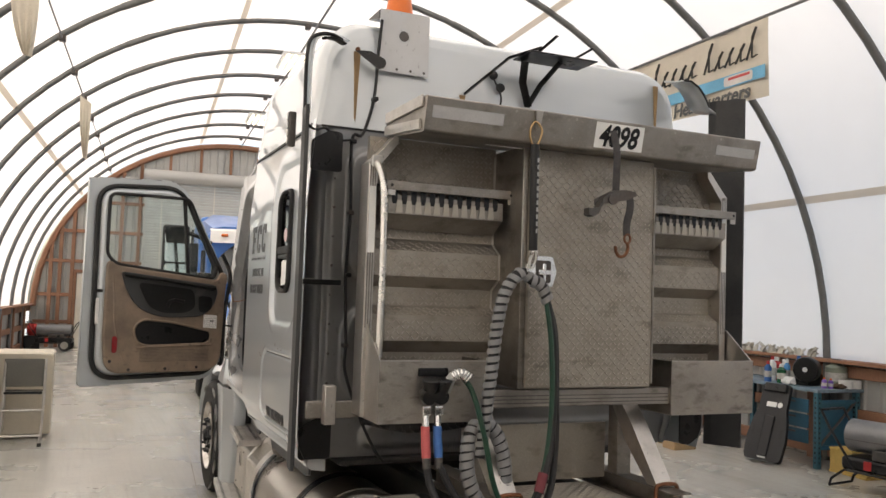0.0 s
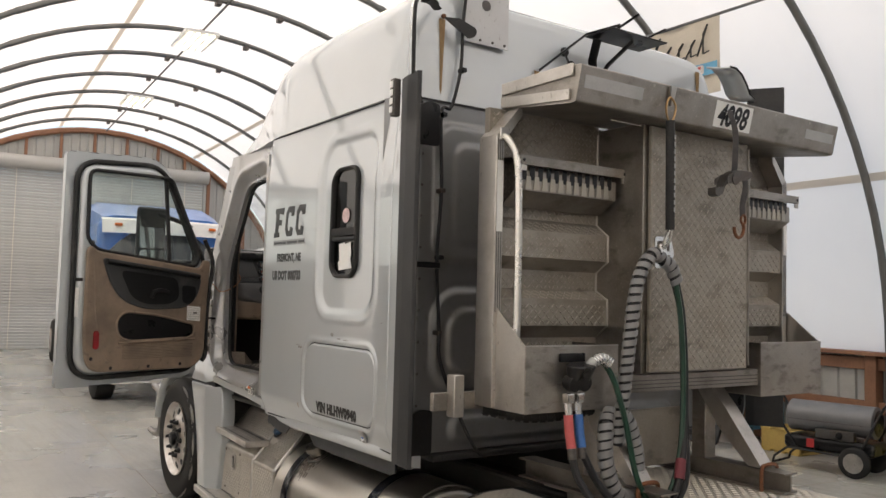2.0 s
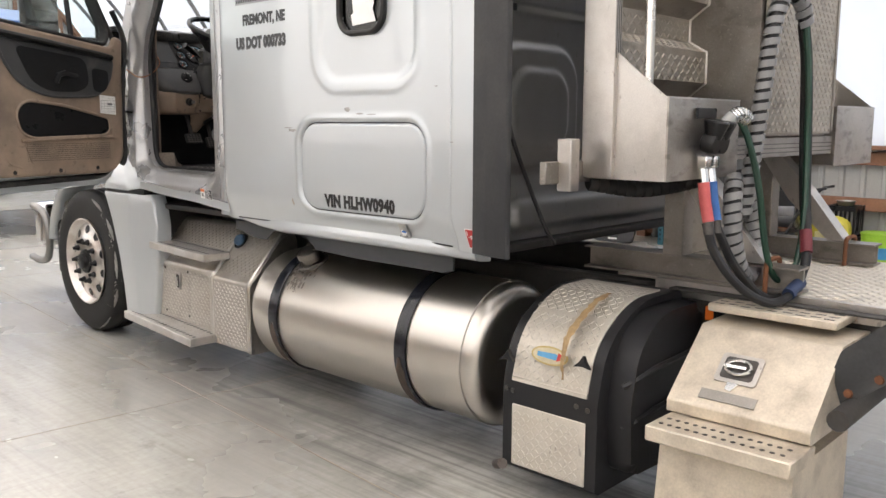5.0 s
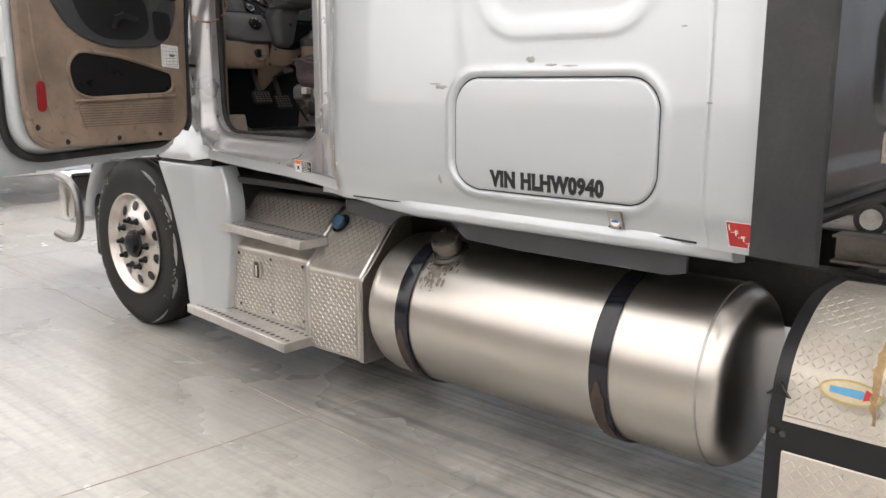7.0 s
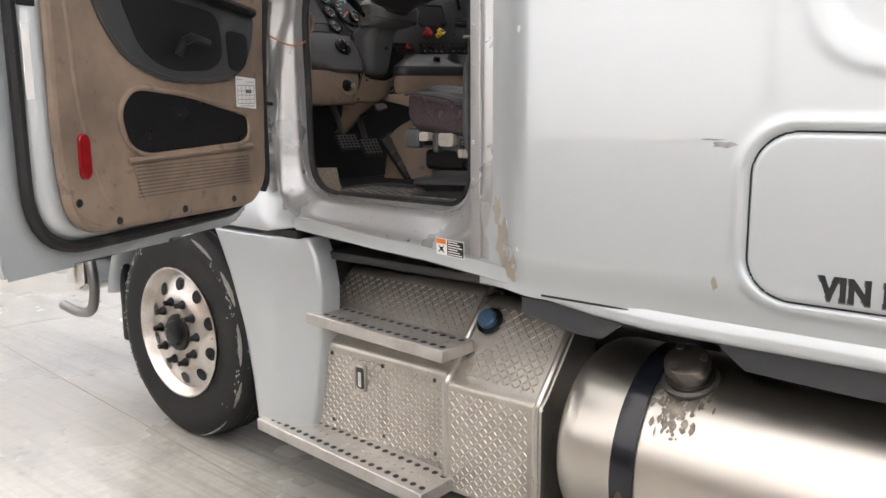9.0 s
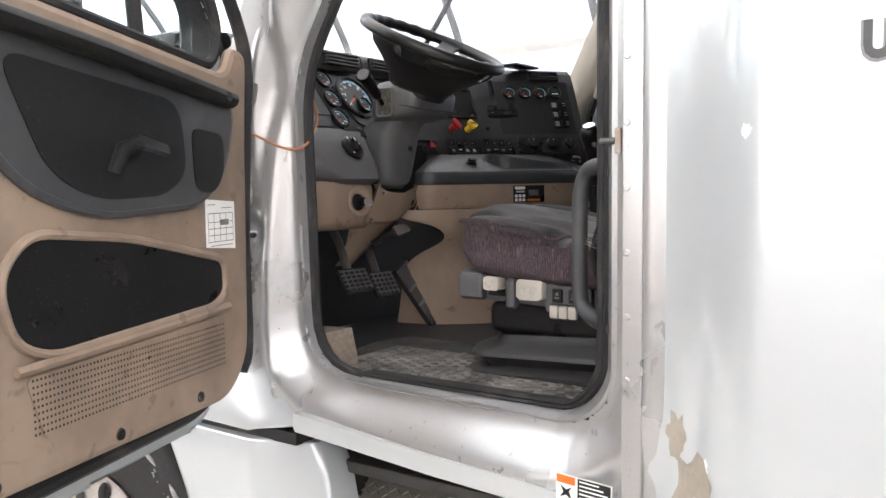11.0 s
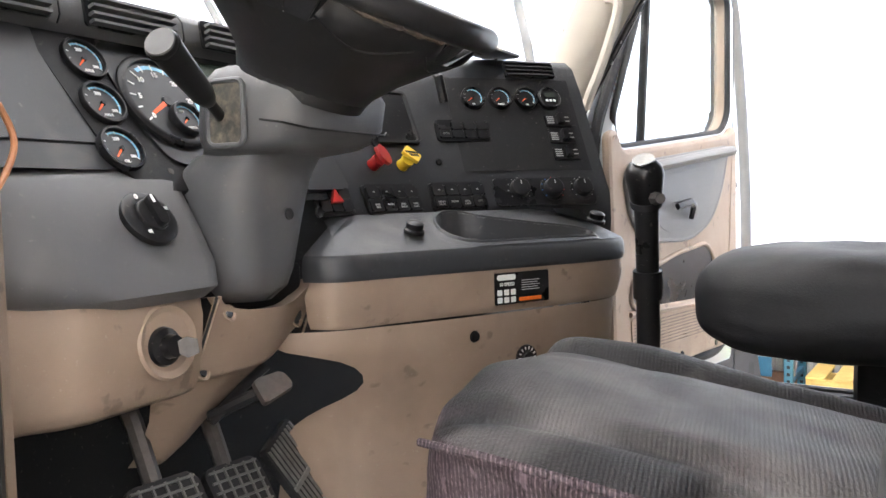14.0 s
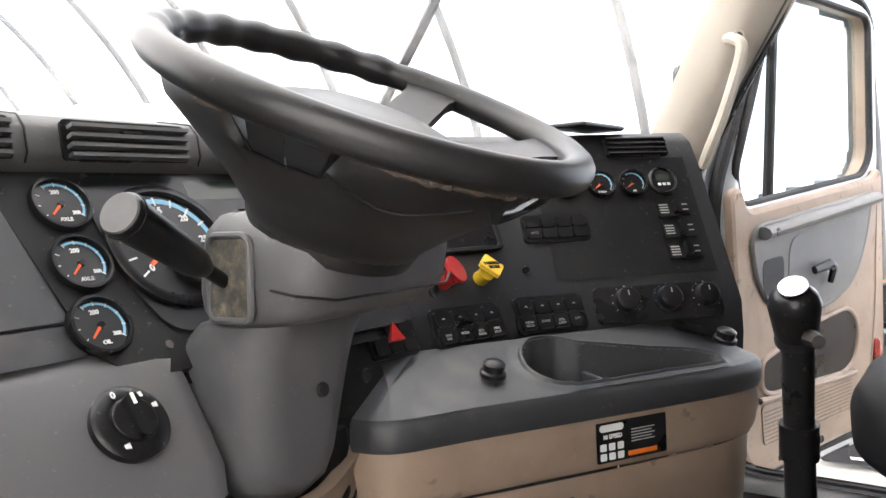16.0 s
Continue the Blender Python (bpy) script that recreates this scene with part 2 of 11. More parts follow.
LINER = mat("beige_headliner", (0.44, 0.40, 0.34), 0.8, 0, 0.06, 3, 400, bump=0.2)
CLOTH = mat("seat_cloth", (0.048, 0.034, 0.040), 0.9, 0, 0.75, 5, 330, second=(0.125, 0.108, 0.11), amount=0.6, bump=1.0, spec=0.2, stretch=(1, 1, 0.22), speck=((110, 0.62, 0.70, 0.5, (0.16, 0.12, 0.135), (1, 1, 0.3)),))
BLACKCLOTH = mat("black_vinyl", (0.018, 0.018, 0.02), 0.65, 0, 0.2, 5, 200, bump=0.4)
MATFLOOR = mat("rubber_floor", (0.025, 0.025, 0.026), 0.55, 0, 0.2, 6, 60, second=(0.055, 0.052, 0.047), amount=0.75, bump=0.3)
SILL = mat("worn_sill_plate", (0.05, 0.048, 0.045), 0.5, 0.1, 0.2, 9, 40, second=(0.42, 0.40, 0.37), amount=0.9, bump=0.4)
PEDALRIB = mat("worn_pedal_rib", (0.16, 0.155, 0.15), 0.45, 0.3, 0.2, 14, 90, second=(0.05, 0.05, 0.05), amount=0.8)
WHITE = mat("white_label", (0.78, 0.78, 0.76), 0.5, 0, 0.04, 10, 80)
IVORY = mat("ivory_plastic", (0.42, 0.39, 0.34), 0.45, 0, 0.06, 12, 200)
PRINT = mat("switch_print", (0.36, 0.36, 0.35), 0.5, 0, 0.05, 30, 200)
RED = mat("red_plastic", (0.42, 0.02, 0.02), 0.3, 0, 0.1, 9, 100)
REDPAINT = mat("red_paint", (0.50, 0.03, 0.03), 0.5, 0, 0.1, 9, 100)
ORANGE = mat("orange_plastic", (0.75, 0.16, 0.02), 0.35, 0, 0.06, 9, 100)
YELLOW = mat("yellow_plastic", (0.72, 0.47, 0.03), 0.45, 0, 0.06, 9, 100)
BLUE = mat("blue_paint", (0.03, 0.16, 0.50), 0.35, 0.1, 0.08, 3, 100, coat=0.3)
BENCHBLUE = mat("bench_blue", (0.03, 0.12, 0.19), 0.45, 0, 0.12, 5, 90, second=(0.02, 0.07, 0.11), amount=0.6)
TEAL = mat("teal_post", (0.035, 0.135, 0.18), 0.5, 0, 0.12, 6, 90)
GREEN = mat("green_hose", (0.008, 0.045, 0.026), 0.4, 0, 0.1, 9, 100)
HOSE = mat("black_hose", (0.02, 0.02, 0.021), 0.5, 0, 0.15, 9, 100, spec=0.3)
WRAP = mat("spiral_wrap", (0.22, 0.22, 0.225), 0.45, 0, 0.12, 9, 200, second=(0.18, 0.175, 0.17), amount=0.6)
BLUEGRIP = mat("blue_grip", (0.03, 0.13, 0.38), 0.55, 0, 0.1, 20, 100)
REDGRIP = mat("red_grip", (0.52, 0.10, 0.10), 0.55, 0, 0.1, 20, 100)
HOOP = mat("galvanised_tube", (0.15, 0.15, 0.145), 0.5, 0.5, 0.1, 5, 100, second=(0.22, 0.21, 0.20), amount=0.5)
COVER = cloth_cover("tarpaulin")
SEAM = cloth_cover("seam_tape", (0.66, 0.60, 0.52, 1), (0.58, 0.52, 0.45, 1))
WOOD = mat("red_lumber", (0.26, 0.125, 0.07), 0.7, 0, 0.15, 3, 40, stretch=(1, 1, 1), second=(0.17, 0.08, 0.05), amount=0.6, bump=0.2, rand=0.15)
PALLET = mat("pallet_wood", (0.42, 0.28, 0.15), 0.8, 0, 0.15, 4, 40, bump=0.2, rand=0.15)
YWOOD = mat("yellow_pallet", (0.58, 0.40, 0.12), 0.7, 0, 0.1, 4, 40, bump=0.2, rand=0.1)
SIDING = mat("grey_siding", (0.42, 0.42, 0.40), 0.45, 0.2, 0.06, 2, 60, second=(0.34, 0.33, 0.31), amount=0.5)
SHUTTER = mat("shutter_steel", (0.48, 0.475, 0.455), 0.5, 0.15, 0.05, 2, 60, rand=0.05)
DOORPAINT = mat("cream_door", (0.66, 0.62, 0.54), 0.5, 0, 0.05, 3, 100)
GLASS = glass("clear_glass")
# Dust film, thickened so its haze also stands in for glare
SCREEN = glass("hazy_windscreen", (0.93, 0.95, 0.95), 0.02, 0.26)
DARKGLASS = glass("tinted_glass", (0.16, 0.18, 0.18), 0.01, 0.02)
DIAL = mat("dial_face", (0.008, 0.009, 0.01), 0.35, 0, 0.1, 20, 200)
NEEDLE = mat("needle", (0.85, 0.12, 0.03), 0.5, 0, 0.03, 20, 200)
DIALBLUE = mat("dial_blue_arc", (0.25, 0.55, 0.75), 0.5, 0, 0.03, 20, 200)
GREYLET = mat("decal_charcoal", (0.045, 0.048, 0.05), 0.5, 0, 0.1, 30, 200)
BANNER = mat("banner_cloth", (0.62, 0.56, 0.46), 0.8, 0, 0.08, 3, 80)
LAMP = emit("lamp_diffuser", (1.0, 0.93, 0.75), 3.0)


def concrete():
    """Power-trowelled slab: clouded cement, long tyre smears, drips and dull patches."""
    m = mat("polished_concrete", (0.485, 0.473, 0.432), 0.27, 0, 0.10, 0.45, 26, second=(0.34, 0.33, 0.30), amount=0.8, bump=0.04, rvar=0.16, spec=0.7)
    n, l = m.node_tree.nodes, m.node_tree.links
    b = n["Principled BSDF"]
    src = b.inputs["Base Color"].links[0].from_socket
    tc = n.new("ShaderNodeTexCoord")
    for stretch, scale, lo, hi, top, color in (((1.5, 0.6, 1), 0.9, 0.48, 0.80, 0.32, (0.16, 0.153, 0.145)), ((3.6, 0.28, 1), 1.5, 0.50, 0.80, 0.38, (0.12, 0.116, 0.11)), ((26, 0.5, 1), 1.0, 0.50, 0.72, 0.22, (0.15, 0.145, 0.138)), ((0.6, 22, 1), 1.2, 0.52, 0.74, 0.18, (0.17, 0.164, 0.155)), ((0.9, 0.7, 1), 1.3, 0.48, 0.74, 0.22, (0.20, 0.195, 0.187)), ((2.0, 1.2, 1), 3.0, 0.60, 0.76, 0.45, (0.10, 0.095, 0.09)), ((1, 1, 1), 2.4, 0.60, 0.76, 0.35, (0.17, 0.155, 0.135)), ((1.2, 0.9, 1), 0.8, 0.54, 0.74, 0.3, (0.50, 0.48, 0.44)), ((1, 1, 1), 14.0, 0.64, 0.72, 0.35, (0.18, 0.165, 0.145)), ((40, 6, 1), 2.0, 0.66, 0.74, 0.25, (0.52, 0.50, 0.47))):
        mp, nz, mr, mx = n.new("ShaderNodeMapping"), n.new("ShaderNodeTexNoise"), n.new("ShaderNodeMapRange"), n.new("ShaderNodeMix")
        mp.inputs["Scale"].default_value = stretch
        mp.inputs["Location"].default_value = (scale * 3.1, scale * 1.7, 0)
        nz.inputs["Scale"].default_value, nz.inputs["Detail"].default_value, nz.inputs["Roughness"].default_value = scale, 8, 0.62
        mr.inputs["From Min"].default_value, mr.inputs["From Max"].default_value, mr.inputs["To Max"].default_value = lo, hi, top
        mx.data_type = "RGBA"
        mx.inputs["B"].default_value = (*color, 1)
        l.new(tc.outputs["Object"], mp.inputs["Vector"])
        l.new(mp.outputs["Vector"], nz.inputs["Vector"])
        l.new(nz.outputs["Fac"], mr.inputs["Value"])
        l.new(mr.outputs["Result"], mx.inputs["Factor"])
        l.new(src, mx.inputs["A"])
        src = mx.outputs["Result"]
    # streaked grime beside the truck, with the shade under it put into the colour
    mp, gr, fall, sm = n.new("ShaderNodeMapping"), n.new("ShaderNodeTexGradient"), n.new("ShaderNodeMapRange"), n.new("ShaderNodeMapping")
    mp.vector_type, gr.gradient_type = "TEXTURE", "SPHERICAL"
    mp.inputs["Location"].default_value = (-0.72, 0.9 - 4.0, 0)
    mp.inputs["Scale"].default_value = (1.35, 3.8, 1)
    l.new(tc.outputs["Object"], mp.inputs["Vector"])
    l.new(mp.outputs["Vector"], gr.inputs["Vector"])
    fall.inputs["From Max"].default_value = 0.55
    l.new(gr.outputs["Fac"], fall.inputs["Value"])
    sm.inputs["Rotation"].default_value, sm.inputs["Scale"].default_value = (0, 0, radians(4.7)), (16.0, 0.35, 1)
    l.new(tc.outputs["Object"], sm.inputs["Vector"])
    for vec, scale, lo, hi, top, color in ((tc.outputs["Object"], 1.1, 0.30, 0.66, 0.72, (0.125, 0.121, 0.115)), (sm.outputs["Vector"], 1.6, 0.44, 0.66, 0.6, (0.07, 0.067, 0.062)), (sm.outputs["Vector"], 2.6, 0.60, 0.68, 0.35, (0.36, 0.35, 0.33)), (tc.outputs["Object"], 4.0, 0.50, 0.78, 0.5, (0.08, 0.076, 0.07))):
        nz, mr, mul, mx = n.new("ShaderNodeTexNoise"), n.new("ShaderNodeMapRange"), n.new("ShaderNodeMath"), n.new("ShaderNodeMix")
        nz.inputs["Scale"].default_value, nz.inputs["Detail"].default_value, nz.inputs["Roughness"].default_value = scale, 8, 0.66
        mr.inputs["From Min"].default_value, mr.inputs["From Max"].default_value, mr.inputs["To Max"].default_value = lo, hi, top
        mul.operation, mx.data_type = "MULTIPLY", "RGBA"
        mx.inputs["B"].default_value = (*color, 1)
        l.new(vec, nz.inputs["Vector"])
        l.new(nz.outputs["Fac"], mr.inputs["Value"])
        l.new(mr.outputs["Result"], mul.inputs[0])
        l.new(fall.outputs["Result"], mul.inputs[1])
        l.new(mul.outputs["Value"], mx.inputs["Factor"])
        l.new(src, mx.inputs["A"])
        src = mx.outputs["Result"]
    l.new(src, b.inputs["Base Color"])
    return m


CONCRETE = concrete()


def corduroy(m, scale=70.0, depth=0.5):
    """Fine upright ribs in a cloth: relief, and paler rib tops."""
    n, l = m.node_tree.nodes, m.node_tree.links
    b = n["Principled BSDF"]
    tc, mp, wv, nz, mul, mr, mx, bp = n.new("ShaderNodeTexCoord"), n.new("ShaderNodeMapping"), n.new("ShaderNodeTexWave"), n.new("ShaderNodeTexNoise"), n.new("ShaderNodeMath"), n.new("ShaderNodeMapRange"), n.new("ShaderNodeMix"), n.new("ShaderNodeBump")
    mp.inputs["Rotation"].default_value = (0, 0, radians(-8))
    wv.bands_direction = "Y"
    wv.inputs["Scale"].default_value, wv.inputs["Distortion"].default_value, wv.inputs["Detail"].default_value = scale, 0.25, 1.0
    nz.inputs["Scale"].default_value, nz.inputs["Detail"].default_value = 240, 3
    mul.operation = "MULTIPLY"
    mr.inputs["From Min"].default_value, mr.inputs["From Max"].default_value, mr.inputs["To Max"].default_value = 0.30, 0.66, 0.5
    mx.data_type, mx.blend_type = "RGBA", "MIX"
    mx.inputs["B"].default_value = (0.215, 0.165, 0.18, 1)
    bp.inputs["Strength"].default_value, bp.inputs["Distance"].default_value = depth, 0.002
    l.new(tc.outputs["Object"], mp.inputs["Vector"])
    l.new(mp.outputs["Vector"], wv.inputs["Vector"])
    l.new(tc.outputs["Object"], nz.inputs["Vector"])
    l.new(wv.outputs["Fac"], mul.inputs[0])
    l.new(nz.outputs["Fac"], mul.inputs[1])
    l.new(mul.outputs["Value"], mr.inputs["Value"])
    l.new(mr.outputs["Result"], mx.inputs["Factor"])
    l.new(b.inputs["Base Color"].links[0].from_socket, mx.inputs["A"])
    l.new(mx.outputs["Result"], b.inputs["Base Color"])
    l.new(wv.outputs["Fac"], bp.inputs["Height"])
    l.new(b.inputs["Normal"].links[0].from_socket, bp.inputs["Normal"])
    l.new(bp.outputs["Normal"], b.inputs["Normal"])
    return m


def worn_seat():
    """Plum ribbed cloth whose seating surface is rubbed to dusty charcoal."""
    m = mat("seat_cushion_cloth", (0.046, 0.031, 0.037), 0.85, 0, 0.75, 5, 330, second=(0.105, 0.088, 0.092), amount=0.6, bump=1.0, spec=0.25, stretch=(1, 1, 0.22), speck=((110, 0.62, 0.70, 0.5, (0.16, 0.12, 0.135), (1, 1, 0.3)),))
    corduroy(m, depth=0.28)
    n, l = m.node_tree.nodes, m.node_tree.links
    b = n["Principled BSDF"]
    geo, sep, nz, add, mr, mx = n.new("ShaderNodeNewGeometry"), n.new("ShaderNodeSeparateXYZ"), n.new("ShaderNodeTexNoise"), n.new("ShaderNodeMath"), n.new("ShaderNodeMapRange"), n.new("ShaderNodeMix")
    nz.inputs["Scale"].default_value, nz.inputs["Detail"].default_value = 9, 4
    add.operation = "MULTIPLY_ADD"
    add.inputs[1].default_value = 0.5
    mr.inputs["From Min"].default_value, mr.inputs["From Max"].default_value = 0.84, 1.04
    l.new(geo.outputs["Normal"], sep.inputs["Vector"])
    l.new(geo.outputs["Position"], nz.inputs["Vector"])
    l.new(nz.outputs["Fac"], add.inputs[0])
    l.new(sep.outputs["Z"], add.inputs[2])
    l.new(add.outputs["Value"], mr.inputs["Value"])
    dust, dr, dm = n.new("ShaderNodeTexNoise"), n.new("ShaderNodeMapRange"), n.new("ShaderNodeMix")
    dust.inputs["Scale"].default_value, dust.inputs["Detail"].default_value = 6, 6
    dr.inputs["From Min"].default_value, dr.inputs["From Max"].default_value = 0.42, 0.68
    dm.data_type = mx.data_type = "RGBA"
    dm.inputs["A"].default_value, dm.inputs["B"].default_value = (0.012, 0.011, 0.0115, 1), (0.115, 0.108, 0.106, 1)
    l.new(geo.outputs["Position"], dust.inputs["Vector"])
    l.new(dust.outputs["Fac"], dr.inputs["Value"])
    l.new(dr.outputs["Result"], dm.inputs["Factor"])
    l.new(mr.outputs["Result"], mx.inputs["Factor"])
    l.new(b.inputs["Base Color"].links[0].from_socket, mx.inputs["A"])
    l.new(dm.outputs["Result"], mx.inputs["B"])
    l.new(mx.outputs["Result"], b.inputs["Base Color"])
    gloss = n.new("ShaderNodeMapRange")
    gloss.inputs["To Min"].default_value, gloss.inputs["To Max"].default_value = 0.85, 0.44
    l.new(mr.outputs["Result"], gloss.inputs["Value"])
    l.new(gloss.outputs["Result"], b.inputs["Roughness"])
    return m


FADED = mat("faded_print", (0.22, 0.22, 0.215), 0.7, 0, 0.3, 60, 300)
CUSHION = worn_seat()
corduroy(CLOTH)
CONSOLE = mat("slate_console_plastic", (0.021, 0.0222, 0.0245), 0.40, 0, 0.06, 6, 1200, second=(0.034, 0.033, 0.032), amount=0.5, bump=0.3, spec=0.32, speck=DUST[:1])

# ---- mesh helpers ----
BASE = {}


def thing(name, at=(0, 0, 0), label="", category="", group="", kind=""):
    ob = new(name)
    ob.location = at
    ob.empty_display_size = 0.1
    BASE[ob.name] = Vector(at)
    return tagged(ob, label, category, group, kind)


def link_mesh(name, me, material, parent=None, label="", smooth=40):
    for p in me.polygons:
        p.use_smooth = True
    me.set_sharp_from_angle(angle=radians(smooth))
    me.materials.append(material)
    ob = new(name, me)
    if parent is not None:
        o = BASE[parent.name]
        me.transform(Matrix.Translation(-o))
        ob.parent = parent
        BASE[ob.name] = o
    else:
        BASE[ob.name] = Vector((0, 0, 0))
    if label:
        ob["label"] = label
    if len(me.polygons) < 500:
        ob.modifiers.new("even_shading", "WEIGHTED_NORMAL").keep_sharp = True
    return ob


def part(name, bm, material, parent=None, label="", smooth=40):
    """One mesh object out of a bmesh in world metres, under a thing or a part."""
    bmesh.ops.recalc_face_normals(bm, faces=bm.faces)
    me = bpy.data.meshes.new(name)
    bm.to_mesh(me)
    bm.free()
    return link_mesh(name, me, material, parent, label, smooth)


def raw(name, verts, faces, material, parent=None, label="", smooth=40):
    me = bpy.data.meshes.new(name)
    me.from_pydata([tuple(v) for v in verts], [], faces)
    return link_mesh(name, me, material, parent, label, smooth)


def box(bm, x0, x1, y0, y1, z0, z1, r=0.0, seg=2, m=None):
    v = bmesh.ops.create_cube(bm, size=1.0)["verts"]
    bmesh.ops.scale(bm, vec=(abs(x1 - x0), abs(y1 - y0), abs(z1 - z0)), verts=v)
    bmesh.ops.translate(bm, vec=((x0 + x1) / 2, (y0 + y1) / 2, (z0 + z1) / 2), verts=v)
    if r:
        edges = list({e for q in v for e in q.link_edges})
        res = bmesh.ops.bevel(bm, geom=edges, offset=r, segments=seg, affect="EDGES", profile=0.5)
        v = list({q for f in res["faces"] for q in f.verts} | {q for q in v if q.is_valid})
    if m is not None:
        bmesh.ops.transform(bm, matrix=m, verts=v)
    return bm


def bx(x0, x1, y0, y1, z0, z1, r=0.0, seg=2, m=None):
    return box(bmesh.new(), x0, x1, y0, y1, z0, z1, r, seg, m)


def cyl(bm, a, b, r, r2=None, n=20, caps=True):
    a, b = Vector(a), Vector(b)
    d = b - a
    m = Matrix.Translation((a + b) / 2) @ d.to_track_quat("Z", "Y").to_matrix().to_4x4()
    bmesh.ops.create_cone(bm, cap_ends=caps, segments=n, radius1=r, radius2=r if r2 is None else r2, depth=d.length, matrix=m)
    return bm


def cy(a, b, r, r2=None, n=20):
    return cyl(bmesh.new(), a, b, r, r2, n)


def smooth_path(pts, n=8, closed=False):
    """A Catmull-Rom line through the points."""
    p = [Vector(q) for q in pts]
    out, k = [], len(p)
    for i in range(k if closed else k - 1):
        a = p[(i - 1) % k] if closed or i else p[0] * 2 - p[1]
        b, c = p[i], p[(i + 1) % k]
        d = p[(i + 2) % k] if closed or i + 2 < k else p[-1] * 2 - p[-2]
        for j in range(n):
            t = j / n
            out.append(0.5 * (2 * b + (c - a) * t + (2 * a - 5 * b + 4 * c - d) * t * t + (3 * b - a - 3 * c + d) * t ** 3))
    if not closed:
        out.append(p[-1])
    return out


def sweep(bm, pts, r, n=10, closed=False, flat=1.0, cap=True):
    """A tube along a line; r: one radius or one a point."""
    pts = [Vector(q) for q in pts]
    k = len(pts)
    rs = r if isinstance(r, (list, tuple)) else [r] * k
    up = Vector((0, 0, 1))
    rings = []
    prev = None
    for i, q in enumerate(pts):
        a = pts[(i - 1) % k] if closed or i else q
        b = pts[(i + 1) % k] if closed or i < k - 1 else q
        t = (b - a).normalized()
        if prev is None:
            s = t.cross(up) if abs(t.dot(up)) < 0.9 else t.cross(Vector((0, 1, 0)))
        else:
            s = prev - t * prev.dot(t)
        s.normalize()
        prev = s
        w = t.cross(s)
        rings.append([bm.verts.new(q + rs[i] * (math.cos(2 * math.pi * j / n) * s + flat * math.sin(2 * math.pi * j / n) * w)) for j in range(n)])
    for i in range(k if closed else k - 1):
        A, B = rings[i], rings[(i + 1) % k]
        for j in range(n):
            bm.faces.new((A[j], A[(j + 1) % n], B[(j + 1) % n], B[j]))
    if cap and not closed:
        bm.faces.new(rings[0][::-1])
        bm.faces.new(rings[-1])
    return bm


def tube(pts, r, n=10, closed=False, flat=1.0, smooth=0):
    if smooth:
        pts = smooth_path(pts, smooth, closed)
    return sweep(bmesh.new(), pts, r, n, closed, flat)


def prism(bm, poly, depth, m=None, bevel=0.0, seg=2):
    """A flat outline in x, y of the pose m, made depth thick along its z."""
    m = m or Matrix()
    lo = [bm.verts.new(m @ Vector((x, y, 0))) for x, y in poly]
    hi = [bm.verts.new(m @ Vector((x, y, depth))) for x, y in poly]
    k = len(poly)
    bm.faces.new(lo[::-1])
    top = bm.faces.new(hi)
    for i in range(k):
        bm.faces.new((lo[i], lo[(i + 1) % k], hi[(i + 1) % k], hi[i]))
    if bevel:
        bmesh.ops.bevel(bm, geom=list(top.edges), offset=bevel, segments=seg, affect="EDGES", profile=0.5)
    return bm


def pz(poly, depth, m=None, bevel=0.0, seg=2):
    return prism(bmesh.new(), poly, depth, m, bevel, seg)


def rrect(x0, x1, y0, y1, r, n=6):
    """A rounded rectangle as an outline; r: one radius or four, from the lower left round."""
    rs = r if isinstance(r, (list, tuple)) else (r,) * 4
    out = []
    for (cx, cy_, a0), q in zip(((x0, y0, 180), (x1, y0, 270), (x1, y1, 0), (x0, y1, 90)), rs):
        ox = cx + q if cx == x0 else cx - q
        oy = cy_ + q if cy_ == y0 else cy_ - q
        for i in range(n + 1):
            a = radians(a0 + 90 * i / n)
            out.append((ox + q * math.cos(a), oy + q * math.sin(a)))
    return out


def rpoly(pts, r, n=6):
    """An outline with its corners rounded."""
    out, k = [], len(pts)
    rs = r if isinstance(r, (list, tuple)) else (r,) * k
    for i in range(k):
        p, a, b = Vector(pts[i]), Vector(pts[i - 1]), Vector(pts[(i + 1) % k])
        u, v = (a - p), (b - p)
        q = min(rs[i], u.length * 0.49, v.length * 0.49)
        s, e = p + u.normalized() * q, p + v.normalized() * q
        for j in range(n + 1):
            t = j / n
            c = s * (1 - t) ** 2 + p * 2 * t * (1 - t) + e * t * t
            out.append((c.x, c.y))
    return out


def lathe(bm, prof, a, axis, n=32):
    """A turned body: prof gives (distance along the axis from a, radius)."""
    axis = Vector(axis).normalized()
    s = axis.orthogonal().normalized()
    w = axis.cross(s)
    a = Vector(a)
    rings = [[bm.verts.new(a + axis * d + r * (math.cos(2 * math.pi * j / n) * s + math.sin(2 * math.pi * j / n) * w)) for j in range(n)] for d, r in prof]
    for A, B in zip(rings, rings[1:]):
        for j in range(n):
            bm.faces.new((A[j], A[(j + 1) % n], B[(j + 1) % n], B[j]))
    bm.faces.new(rings[0][::-1])
    bm.faces.new(rings[-1])
    return bm


def loft(bm, rings, closed=True, caps=True):
    vs = [[bm.verts.new(p) for p in r] for r in rings]
    k = len(rings[0])
    for A, B in zip(vs, vs[1:]):
        for j in range(k if closed else k - 1):
            bm.faces.new((A[j], A[(j + 1) % k], B[(j + 1) % k], B[j]))
    if caps and closed:
        bm.faces.new(vs[0][::-1])
        bm.faces.new(vs[-1])
    return bm


def ramp(t, a, b):
    t = np.clip((t - a) / (b - a), 0, 1)
    return t * t * (3 - 2 * t)


